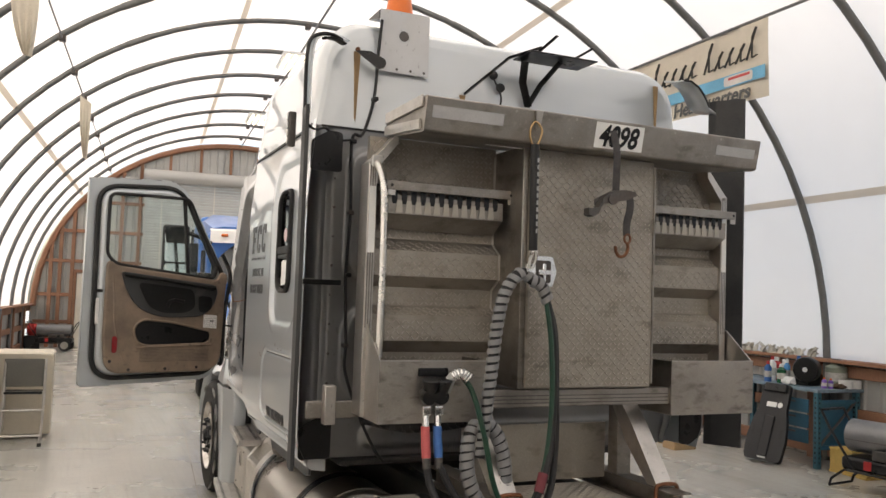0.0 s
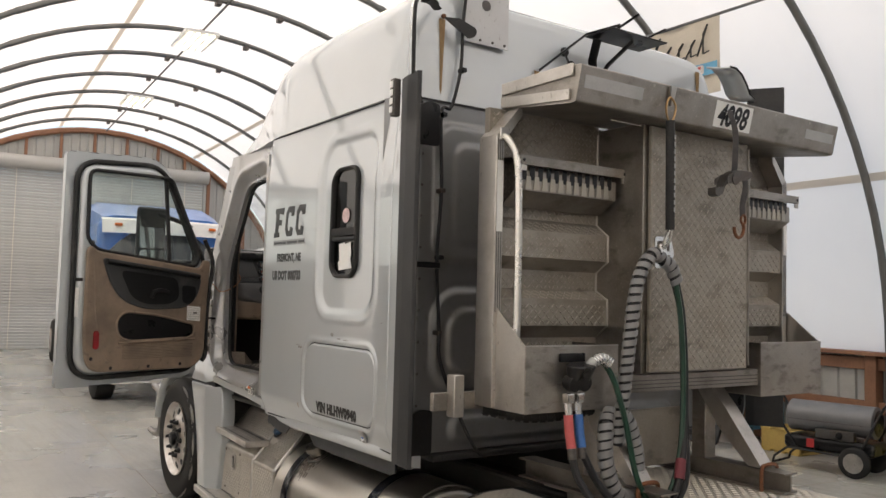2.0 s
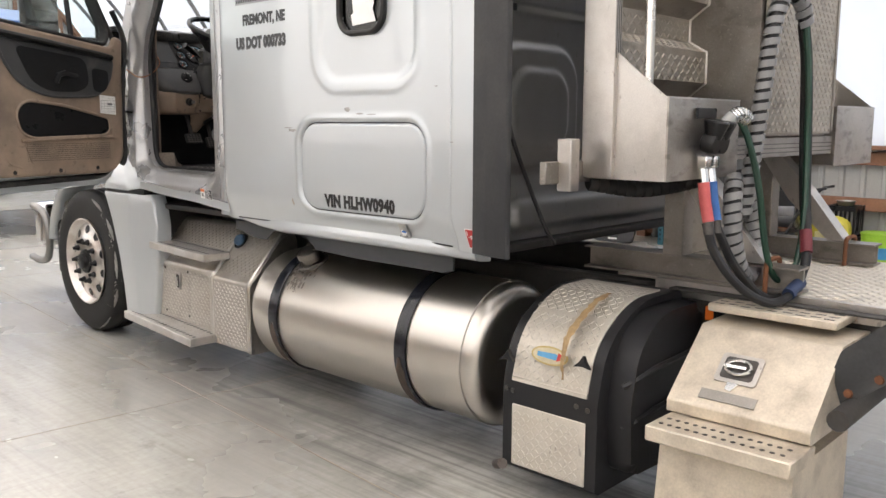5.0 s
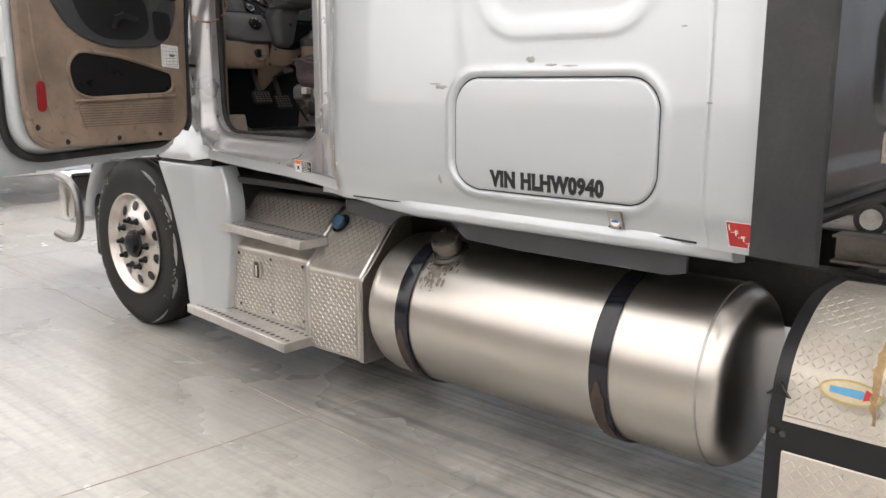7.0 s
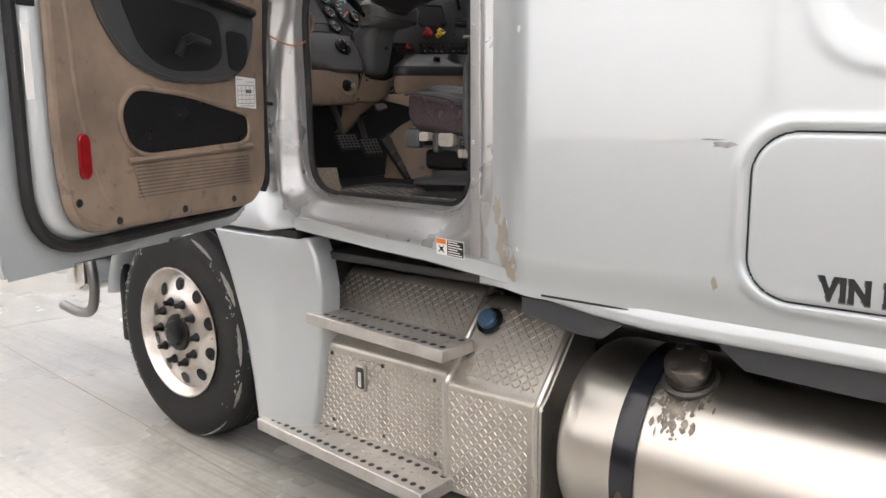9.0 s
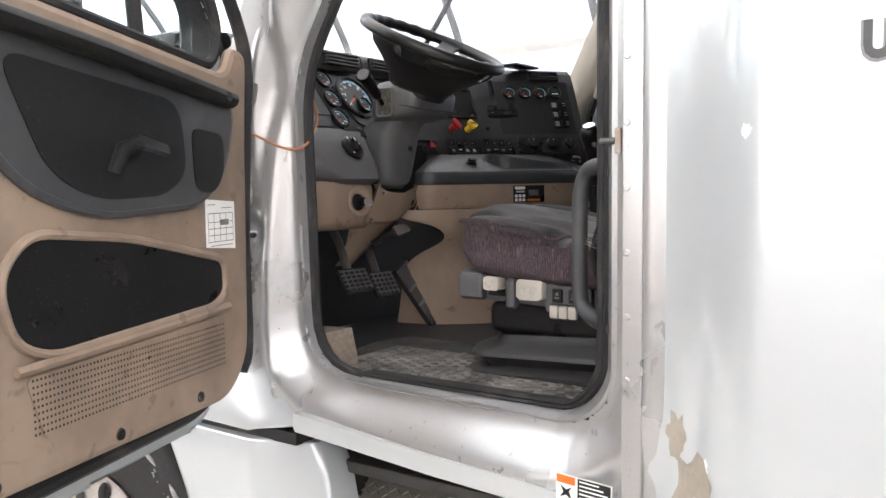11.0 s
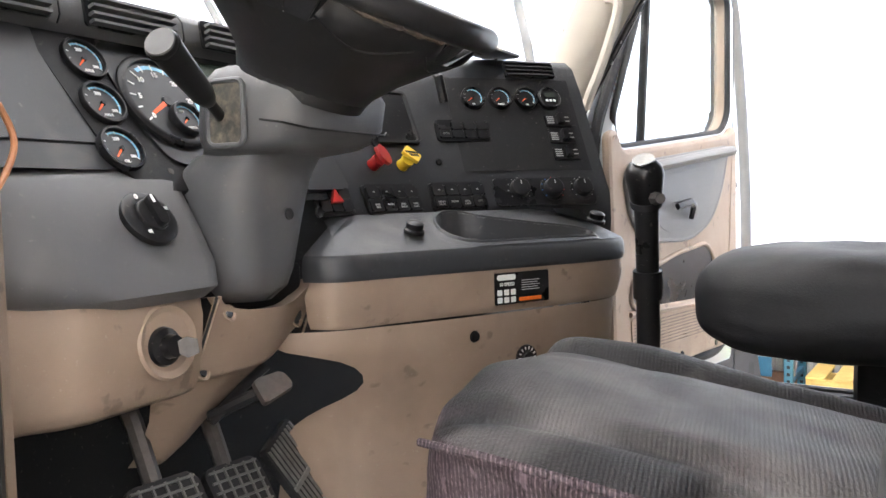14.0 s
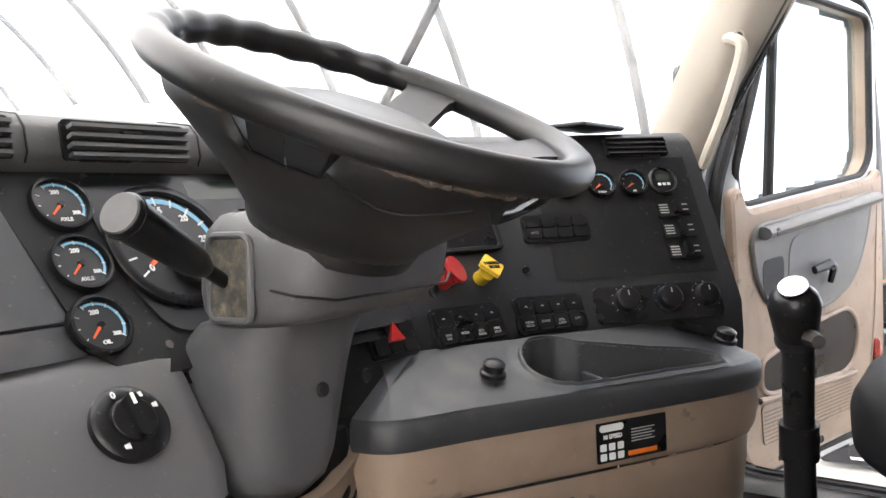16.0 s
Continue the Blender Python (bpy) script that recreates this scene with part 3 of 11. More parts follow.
def sdf_rrect(u, v, u0, u1, v0, v1, r):
    """Signed distance to a rounded rectangle, minus inside."""
    a, b = np.abs(u - (u0 + u1) / 2) - (u1 - u0) / 2 + r, np.abs(v - (v0 + v1) / 2) - (v1 - v0) / 2 + r
    return np.hypot(np.maximum(a, 0), np.maximum(b, 0)) + np.minimum(np.maximum(a, b), 0) - r


def sdf_poly(u, v, poly):
    """Signed distance to a polygon, minus inside."""
    d = np.full(u.shape, 1e9)
    inside = np.zeros(u.shape, bool)
    k = len(poly)
    for i in range(k):
        (ax, ay), (bx_, by) = poly[i], poly[(i + 1) % k]
        ex, ey = bx_ - ax, by - ay
        t = np.clip(((u - ax) * ex + (v - ay) * ey) / (ex * ex + ey * ey + 1e-12), 0, 1)
        d = np.minimum(d, np.hypot(u - ax - t * ex, v - ay - t * ey))
        c = ((ay > v) != (by > v)) & (u < (bx_ - ax) * (v - ay) / (by - ay + 1e-12) + ax)
        inside ^= c
    return np.where(inside, -d, d)


def sheet(name, us, vs, place, keep, material, parent, label="", thick=0.0):
    """A pressed sheet over a grid: place(U, V) gives X, Y, Z, keep(U, V) where there is metal."""
    U, V = np.meshgrid(us, vs, indexing="ij")
    X, Y, Z = place(U, V)
    X, Y, Z = (np.broadcast_to(a, U.shape) for a in (X, Y, Z))
    verts = np.stack([X.ravel(), Y.ravel(), Z.ravel()], 1)
    nu, nv = U.shape
    idx = np.arange(nu * nv).reshape(nu, nv)
    q = np.stack([idx[:-1, :-1], idx[1:, :-1], idx[1:, 1:], idx[:-1, 1:]], -1).reshape(-1, 4)
    if keep is not None:
        uc, vc = (U[:-1, :-1] + U[1:, 1:]) / 2, (V[:-1, :-1] + V[1:, 1:]) / 2
        q = q[keep(uc, vc).ravel()]
    used = np.unique(q)
    remap = np.full(nu * nv, -1)
    remap[used] = np.arange(len(used))
    return raw(name, verts[used].tolist(), remap[q].tolist(), material, parent, label, 50)


def bars(name, origin, u, v, w, h, material, parent, pitch=0.032, length=0.026, width=0.007, height=0.0016, keep=None):
    """Raised tread bars of checker plate over a flat w x h patch: crossed lozenges."""
    material = BARS_DARK if material is TREAD_DARK else BARS if material is TREAD else material
    pitch, width, height, length = pitch * 0.86, width * 1.05, height * 1.6, length * 1.26
    o, u, v = Vector(origin), Vector(u).normalized(), Vector(v).normalized()
    nrm = u.cross(v)
    verts, faces = [], []
    for i in range(int(w / pitch)):
        for j in range(int(h / pitch)):
            x, y = (i + 0.5) * pitch, (j + 0.5) * pitch
            if keep and not keep(x, y):
                continue
            a = radians(45 if (i + j) % 2 else -45)
            d, s = u * math.cos(a) + v * math.sin(a), -u * math.sin(a) + v * math.cos(a)
            c = o + u * x + v * y
            b = len(verts)
            verts += [c - d * length / 2, c - s * width / 2, c + d * length / 2, c + s * width / 2, c - d * length * 0.22 + nrm * height, c + d * length * 0.22 + nrm * height]
            faces += [(b, b + 1, b + 4), (b + 1, b + 2, b + 5), (b + 1, b + 5, b + 4), (b + 2, b + 3, b + 5), (b + 3, b, b + 4), (b + 3, b + 4, b + 5)]
    ob = raw(name, verts, faces, material, parent, "", 20)
    return tagged(ob, kind="stuff")


def text(name, body, size, m, material, parent, label="", shear=0.0, thick=0.0006, align="LEFT", stretch=1.0, bold=0.028, space=1.0):
    """Lettering as a flat mesh; m: pose whose x runs along the line and whose z points off the surface."""
    cu = bpy.data.curves.new(name, "FONT")
    cu.body, cu.size, cu.shear, cu.extrude, cu.align_x, cu.offset = body, size, shear, thick, align, size * bold
    cu.resolution_u, cu.space_character = 3, space
    tmp = bpy.data.objects.new(name, cu)
    me = bpy.data.meshes.new_from_object(tmp)
    bpy.data.objects.remove(tmp)
    me.transform(m @ Matrix.Diagonal((stretch, 1, 1, 1)))
    return link_mesh(name, me, material, parent, label)


def axes(o, x, z):
    """A pose at o with the given x direction and z (outward) direction."""
    x, z = Vector(x).normalized(), Vector(z).normalized()
    y = z.cross(x).normalized()
    x = y.cross(z)
    return Matrix.Translation(o) @ Matrix((x, y, z)).transposed().to_4x4()

# ---- building ----
# The hall stands askew to the truck: it is laid out along its own axis and then turned.
YAW = 0.082
HALL = Matrix.Translation((0.36, 0, 0)) @ Matrix.Rotation(-YAW, 4, "Z")
CX, HALF, EAVE, RISE, LEDGE = 0.0, 5.71, 1.194, 5.266, 1.25
Y0, Y1 = -14.9, 22.7
XL, XR = CX - HALF, CX + HALF


def to_hall(ob):
    ob.matrix_basis = HALL @ ob.matrix_basis
    return ob


floor = thing("floor", (CX, 4, 0), "grey power-trowelled concrete floor with tyre marks and stains", "floor", kind="structure")
bm = bmesh.new()
box(bm, -60, 60, -60, 80, -0.2, 0.0)
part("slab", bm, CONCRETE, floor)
JOINT = mat("saw_cut", (0.30, 0.25, 0.19), 0.9, 0, 0.2, 8, 60, second=(0.16, 0.14, 0.12), amount=0.6)
bm = bmesh.new()
for x in (-1.862, 2.2):
    box(bm, x - 0.003, x + 0.003, Y0, Y1, -0.01, 0.0012)
for y in (-7.3, -2.75, 1.78, 6.4, 11.0, 15.6, 20.2):
    box(bm, XL, XR, y - 0.003, y + 0.003, -0.01, 0.0008)
bm.transform(HALL)
part("control_joint", bm, JOINT, floor)


def arch(k, a=1.0):
    t = math.pi * k
    return CX - a * HALF * math.cos(t), EAVE + (RISE + (a - 1) * HALF) * math.sin(t)


cover = thing("ceiling", (CX, 4, EAVE), "white translucent tarpaulin stretched over an arched frame", "ceiling", kind="structure")
N = 48
ys = [Y0 + (Y1 - Y0) * i / 70 for i in range(71)]
verts, faces = [], []
for y in ys:
    for i in range(N + 1):
        x, z = arch(i / N, 1.012)
        verts.append((x, y, z))
for j in range(70):
    for i in range(N):
        a = j * (N + 1) + i
        faces.append((a, a + 1, a + N + 2, a + N + 1))
raw("tarpaulin", verts, faces, COVER, cover, "white translucent woven tarpaulin", 80)
for k in (0.217, 0.436, 0.655, 0.875):
    bm = bmesh.new()
    (xa, za), (xb, zb) = arch(k - 0.0028, 1.006), arch(k + 0.0028, 1.006)
    f = [bm.verts.new(p) for p in ((xa, Y0, za), (xb, Y0, zb), (xb, Y1, zb), (xa, Y1, za))]
    bm.faces.new(f)
    part("seam_tape", bm, SEAM, cover, "beige seam tape")
to_hall(cover)

HOOPS = [9.713 + 1.914 * k for k in range(-12, 7)]
hoop = thing("hoop_frame", (CX, HOOPS[0], 0), "dark galvanised steel tube hoop carrying the tarpaulin", "hoop", "hoops of the building", "structure")
pts = [(arch(i / 40)[0], HOOPS[0], arch(i / 40)[1]) for i in range(41)]
part("hoop_tube", tube([(XL, HOOPS[0], 0.0)] + pts + [(XR, HOOPS[0], 0.0)], 0.045, 10), HOOP, hoop)
for k in (0.278, 0.497, 0.555):
    x, z = arch(k)
    part("clamp", bx(x - 0.045, x + 0.045, HOOPS[0] - 0.07, HOOPS[0] + 0.07, z - 0.10, z - 0.02, 0.01), STEEL, hoop)
for k in (0.34, 0.62):
    (xa, za), (xb, zb) = arch(k - 0.012), arch(k + 0.012)
    part("sleeve", cy((xa, HOOPS[0], za), (xb, HOOPS[0], zb), 0.052, n=12), HOOP, hoop, "swaged tube joint")
to_hall(hoop)
for y in HOOPS[1:]:
    copy_thing(hoop, HALL @ Matrix.Translation((CX, y, 0)))
for k, r, label in ((0.505, 0.020, "dark steel ridge pipe running along the arched roof"), (0.278, 0.013, "thin dark cable line running along the arched roof")):
    x, z = arch(k)
    p = thing("purlin", (x, 4, z), label, "purlin", "purlins of the building", "structure")
    part("pipe", cy((x, Y0, z - 0.06), (x, Y1, z - 0.06), r, n=8), HOOP, p)
    to_hall(p)


def ribbed(bm, a, b, z0, z1, out, pitch=0.23, depth=0.025):
    """Profiled metal sheet from a to b; z1 may be a function of the place."""
    a, b = Vector((*a, 0)), Vector((*b, 0))
    d = (b - a).normalized()
    n = Vector((-d.y, d.x, 0)) * out
    L = (b - a).length
    prof = []
    s = 0.0
    while s < L:
        for q, h in ((0, 0), (0.16, 0), (0.175, 1), (0.215, 1)):
            if s + q <= L:
                prof.append(a + d * (s + q) + n * depth * h)
        s += pitch
    prof.append(b.copy())
    lo = [bm.verts.new((p.x, p.y, z0)) for p in prof]
    hi = [bm.verts.new((p.x, p.y, z1(p) if callable(z1) else z1)) for p in prof]
    for i in range(len(prof) - 1):
        if (z1(prof[i]) if callable(z1) else z1) > z0:
            bm.faces.new((lo[i], lo[i + 1], hi[i + 1], hi[i]))
    return bm


def archz(p):
    t = (p.x - CX) / HALF
    return EAVE + RISE * math.sqrt(max(0.0, 1 - t * t)) if abs(t) < 1 else EAVE


for side, x, nm in ((-1, XL, "wall_west"), (1, XR, "wall_east")):
    w = thing(nm, (x, 4, 0), "low knee wall of grey ribbed siding on red-brown lumber rails", "wall", kind="structure")
    part("siding", ribbed(bmesh.new(), (x + side * 0.09, Y0), (x + side * 0.09, Y1), 0, LEDGE, side), SIDING, w)
    xi = x - side * 0.02
    for z in (0.12, 0.62, 1.12):
        part("girt", bx(min(xi, x + side * 0.05), max(xi, x + side * 0.05), Y0, Y1, z - 0.07, z + 0.07, 0.004, 1), WOOD, w, "red-brown wooden rail")
    part("top_plate", bx(x - 0.16, x + 0.16, Y0, Y1, LEDGE - 0.03, LEDGE + 0.012, 0.004, 1), WOOD, w, "red-brown wooden ledge")
    for y in HOOPS:
        part("post", bx(x - 0.07, x + 0.07, y + 0.12, y + 0.26, 0, LEDGE - 0.03, 0.004, 1), WOOD, w)
    to_hall(w)

GX = -2.2                       # from the truck's axis to the hall's, at the gable
DX0, DX1, DH = GX - 0.45, GX + 5.2, 5.2
north = thing("wall_north", (CX, Y1, 0), "gable end wall of grey ribbed siding with red-brown studs", "wall", kind="structure")
bm = bmesh.new()
ribbed(bm, (XL, Y1), (DX0, Y1), 0, archz, 1)
ribbed(bm, (DX0, Y1), (DX1, Y1), DH, archz, 1)
ribbed(bm, (DX1, Y1), (XR, Y1), 0, archz, 1)
part("siding", bm, SIDING, north)
yw = Y1 - 0.05
for x in (-5.2, GX - 2.75, GX - 2.42, GX - 1.12, GX - 0.62, GX + 5.35, 4.3):
    part("stud", bx(x - 0.05, x + 0.05, yw - 0.1, yw, 0, archz(Vector((x, 0, 0))) - 0.12, 0.003, 1), WOOD, north)
for z, a, b in ((0.75, -5.6, GX - 2.45), (1.55, -5.6, GX - 2.45), (2.55, -5.4, DX0 - 0.05), (3.45, -5.0, DX0 - 0.05), (4.35, -4.4, DX0 - 0.05), (0.9, GX - 1.1, DX0 - 0.05), (1.9, GX - 1.1, DX0 - 0.05)):
    part("girt", bx(a, b, yw - 0.08, yw - 0.01, z - 0.05, z + 0.05, 0.003, 1), WOOD, north)
for x in (-2.0, -1.1, -0.2, 0.7, 1.6, 2.4):
    part("stud", bx(x - 0.04, x + 0.04, yw - 0.08, yw, DH + 0.25, archz(Vector((x, 0, 0))) - 0.1, 0.003, 1), WOOD, north)
part("gable_rim", tube([(arch(i / 30, 0.985)[0], yw - 0.05, arch(i / 30, 0.985)[1]) for i in range(31)], 0.09, 6), WOOD, north, "red-brown curved gable timber")
to_hall(north)
shutter = thing("door_1", ((DX0 + DX1) / 2, Y1, 0), "closed grey steel roll-up shutter with a drum on top", "roller door", kind="structure")
n_slat = 62
for i in range(n_slat):
    z = DH * i / n_slat
    h = DH / n_slat
    if i == 0:
        slat = pz([(0, 0), (0, h - 0.004), (-0.012, h - 0.008), (-0.02, h * 0.5), (-0.012, 0.006)], DX1 - DX0, axes((DX0, Y1 - 0.0, z), (0, 1, 0), (1, 0, 0)))
        first = part("slat", slat, SHUTTER, shutter)
    else:
        o = new("slat", first.data)
        o.parent, o.location = shutter, (0, 0, z)
for x in (-2.2, -0.65, 0.9, 2.45):
    part("wind_lock", bx(x - 0.012, x + 0.012, Y1 - 0.035, Y1 - 0.022, 0, DH), DOORPAINT, shutter)
part("drum_cover", tube([(DX0 - 0.1, Y1 - 0.25, DH + 0.05), (DX1 + 0.1, Y1 - 0.25, DH + 0.05)], 0.2, 16), SHUTTER, shutter, "long grey drum housing")
for x in (DX0 - 0.08, DX1):
    part("guide_rail", bx(x, x + 0.09, Y1 - 0.12, Y1 - 0.01, 0, DH + 0.2), SHUTTER, shutter)
to_hall(shutter)
door2 = thing("door_2", (-3.97, Y1, 0), "closed cream personnel door in a red-brown wooden frame", "door", kind="structure")
part("leaf", bx(-4.48, -3.42, Y1 - 0.09, Y1 - 0.04, 0.01, 2.2, 0.004, 1), DOORPAINT, door2)
part("jamb", bx(-4.56, -4.49, Y1 - 0.14, Y1 - 0.02, 0, 2.3), WOOD, door2)
part("jamb", bx(-3.42, -3.34, Y1 - 0.14, Y1 - 0.02, 0, 2.3), WOOD, door2)
part("header", bx(-4.49, -3.42, Y1 - 0.14, Y1 - 0.02, 2.21, 2.3), WOOD, door2)
part("knob", tube([(-3.52, Y1 - 0.09, 1.0), (-3.52, Y1 - 0.15, 1.0)], 0.03, 8), STEEL, door2)
to_hall(door2)
opener = thing("door_opener", (-3.05, Y1, 4.6), "grey electric shutter operator box with a white cover", "motor box")
part("housing", bx(-3.28, -2.92, Y1 - 0.45, Y1 - 0.1, 4.55, 5.15, 0.02), SHUTTER, opener)
part("cover", bx(-3.18, -3, Y1 - 0.48, Y1 - 0.455, 4.68, 5.02, 0.008), WHITE, opener)
to_hall(opener)
ext = thing("fire_extinguisher", (-2.98, Y1, 0.6), "red fire extinguisher hanging on the wall", "extinguisher")
part("cylinder", lathe(bmesh.new(), [(0, 0.07), (0.02, 0.085), (0.38, 0.085), (0.43, 0.03), (0.46, 0.03)], (-2.98, Y1 - 0.2, 0.62), (0, 0, 1), 14), REDPAINT, ext)
part("valve", bx(-3.03, -2.93, Y1 - 0.22, Y1 - 0.18, 1.08, 1.14, 0.008), SATIN, ext)
to_hall(ext)
south = thing("wall_south", (CX, Y0, 0), "plain gable end wall of grey siding", "wall", kind="structure")
part("siding", ribbed(bmesh.new(), (XL, Y0), (XR, Y0), 0, archz, -1), SIDING, south)
to_hall(south)

for i, (x, y, z) in enumerate(((0.03, 11.6, 6.27), (0.03, 17.4, 6.27), (0.03, 5.8, 6.27))):
    lamp = thing("high_bay_light", (x, y, z), "flat fluorescent high-bay lamp hanging from the roof, lit", "lamp", "lamps under the roof")
    part("reflector", pz(rrect(-0.3, 0.3, -0.6, 0.6, 0.03), 0.05, pose(x, y, z)), WHITE, lamp)
    for k in range(4):
        part("tube", cy((x - 0.2 + 0.133 * k, y - 0.57, z - 0.02), (x - 0.2 + 0.133 * k, y + 0.57, z - 0.02), 0.018, n=8), LAMP, lamp, "glowing tube")
    for s in (-0.4, 0.4):
        part("chain", cy((x, y + s, z + 0.05), (x, y + s, archz(Vector((x, 0, 0))) - 0.06), 0.006, n=6), STEEL, lamp)
    to_hall(lamp)

# ---- truck: body ----
truck = thing("semi_truck", (0, 1.5, 0), "silver-grey sleeper cab semi truck with both doors open", "truck")
ZB, ZS = 0.965, 2.775           # lower edge of the sleeper, seam below the roof
RX = 0.12                       # the far side stands this much wider


def side_x(y, z):
    """Half width of the sleeper at a height."""
    base = 1.2 + 0.055 * ramp(0.45 - y, 0.0, 0.45)
    return base - 0.03 * ramp(z, 2.3, 2.8) - 0.05 * ramp(1.12 - z, 0.0, 0.16)


WIN = (0.627, 0.915, 1.862, 2.465, 0.085)
REC = (0.44, 1.05, 1.665, 2.63, 0.13)
HATCH = (0.372, 1.205, 1.07, 1.475, 0.11)


def left_panel(U, V):
    x = side_x(U, V)
    r = sdf_rrect(U, V, *REC)
    x = x - 0.017 * ramp(-r, -0.025, 0.025) + 0.003 * np.exp(-((r - 0.045) / 0.02) ** 2)
    r2 = sdf_rrect(U, V, *HATCH)
    x = x + 0.007 * np.exp(-((r2 - 0.022) / 0.015) ** 2) - 0.014 * np.exp(-(r2 / 0.0045) ** 2)
    x = x - 0.006 * np.exp(-((U - 0.205) / 0.004) ** 2)
    front = ramp(U, 1.84, 2.07)
    return -(x * (1 - front) + 1.085 * front), U, V


us = np.concatenate([np.arange(0.02, 1.9, 0.0055), np.arange(1.9, 2.105, 0.012)])
vs = np.concatenate([np.arange(ZB, 1.6, 0.0055), np.arange(1.6, ZS + 0.004, 0.0065)])
sleeper_side = sheet("sleeper_side", us, vs, left_panel, lambda u, v: sdf_rrect(u, v, *WIN) > -0.012, PAINT, truck, "silver sleeper side panel with a pressed window surround")
sheet("sleeper_side", np.arange(0.02, 2.05, 0.05), np.arange(ZB, ZS + 0.02, 0.05), lambda U, V: (side_x(U, V) + RX, U, V), None, PAINT, truck)


def side_at(y, z, off=0.0):
    X = left_panel(np.array([[y]]), np.array([[z]]))[0]
    return float(X[0, 0]) - off


def edge_loop(poly, off):
    return [Vector((side_at(u, v, off), u, v)) for u, v in poly]


sw = part("sleeper_window", tube(edge_loop(rrect(WIN[0], WIN[1], WIN[2], WIN[3], 0.085, 8), 0.006), 0.021, 8, True, 0.6), RUBBER, truck, "tall rounded sleeper window in a black frame")
g = rrect(WIN[0], WIN[1], WIN[2], WIN[3], 0.085, 8)
part("pane", pz(g, 0.005, axes((-1.182, 0, 0), (0, 1, 0), (1, 0, 0))), DARKGLASS, sw).visible_shadow = False
part("crossbar", bx(-1.204, -1.175, WIN[0], WIN[1], 2.085, 2.13, 0.006), RUBBER, sw)
part("crossbar", bx(-1.2, -1.178, WIN[0] + 0.01, WIN[1] - 0.01, 2.06, 2.082, 0.004), PLASTIC, sw)
part("sticker", pz([(0.68, 1.905), (0.83, 1.895), (0.84, 1.94), (0.825, 1.95), (0.835, 2.04), (0.77, 2.05), (0.76, 2.04), (0.70, 2.05), (0.69, 1.98), (0.70, 1.96)], 0.001, axes((-1.19, 0, 0), (0, 1, 0), (1, 0, 0))), WHITE, sw, "torn white paper sticker")
part("decal", lathe(bmesh.new(), [(0, 0.042), (0.001, 0.042)], (-1.188, 0.765, 2.2), (-1, 0, 0), 16), mat("pink_decal", (0.75, 0.55, 0.55), 0.5, 0, 0.2, 30, 90), sw, "small round red and white decal")

# lettering on the side
def on_side(y, z, off=0.0012, h=0.06, w=0.3):
    """A pose on the panel, leaning with it."""
    a = Vector((side_at(y, z), y, z))
    up = Vector((side_at(y, z + h), y, z + h)) - a
    along = Vector((side_at(y - w, z), y - w, z)) - a
    n = up.cross(along).normalized()
    n = n if n.x < 0 else -n
    return axes(a + n * off, along, n)


text("vin_lettering", "VIN HLHW0940", 0.074, on_side(1.027, 1.095, 0.0028, 0.06, 0.4) @ pose(0, 0, 0, 0, 0, -0.3), mat("vin_black", (0.014, 0.014, 0.015), 0.45), truck, "bold black lettering", stretch=0.86, thick=0.0008, bold=0.054, space=1.08)
text("vin_halo", "VIN HLHW0940", 0.074, on_side(1.0285, 1.0925, 0.001, 0.06, 0.4) @ pose(0, 0, 0, 0, 0, -0.3), mat("vin_halo_grey", (0.13, 0.135, 0.14), 0.5), truck, "grey halo round the lettering", stretch=0.86, thick=0.0003, bold=0.078, space=1.08)
text("dot_lettering", "US DOT 000733", 0.072, on_side(1.72, 1.848), GREYLET, truck, "bold charcoal lettering", stretch=0.84, bold=0.05)
text("lettering_shadow", "US DOT 000733", 0.072, on_side(1.7215, 1.8455, 0.0005), mat("decal_halo", (0.17, 0.175, 0.18), 0.5, 0, 0.1, 30, 200), truck, "grey halo round the lettering", stretch=0.84, bold=0.085)
text("town_lettering", "FREMONT, NE", 0.068, on_side(1.66, 1.96), GREYLET, truck, "charcoal lettering", stretch=0.82, bold=0.05)
bm = bmesh.new()
logo_m = on_side(1.72, 2.115)
for i, pts in enumerate(([(0, 0), (0.085, 0), (0.085, 0.03), (0.065, 0.03), (0.07, 0.075), (0.115, 0.075), (0.12, 0.11), (0.075, 0.11), (0.08, 0.15), (0.145, 0.14), (0.155, 0.185), (0.02, 0.185), (0.015, 0.155), (0.03, 0.15), (0.015, 0.03), (0, 0.03)],
                         [(0.17, 0.04), (0.2, 0.0), (0.275, 0.0), (0.285, 0.05), (0.245, 0.06), (0.24, 0.035), (0.215, 0.035), (0.205, 0.06), (0.215, 0.13), (0.235, 0.15), (0.26, 0.145), (0.26, 0.125), (0.3, 0.125), (0.31, 0.185), (0.22, 0.188), (0.185, 0.15)],
                         [(0.325, 0.04), (0.355, 0.0), (0.43, 0.0), (0.44, 0.05), (0.4, 0.06), (0.395, 0.035), (0.37, 0.035), (0.36, 0.06), (0.37, 0.13), (0.39, 0.15), (0.415, 0.145), (0.415, 0.125), (0.455, 0.125), (0.465, 0.185), (0.375, 0.188), (0.34, 0.15)])):
    prism(bm, pts, 0.0012, logo_m)
part("company_emblem", bm, GREYLET, truck, "charcoal company emblem")
part("emblem_bar", pz([(0, 0), (0.46, 0), (0.46, 0.034), (0, 0.034)], 0.0012, on_side(1.72, 2.06)), mat("decal_grey", (0.3, 0.31, 0.32), 0.5), truck, "thin grey line of tiny lettering")
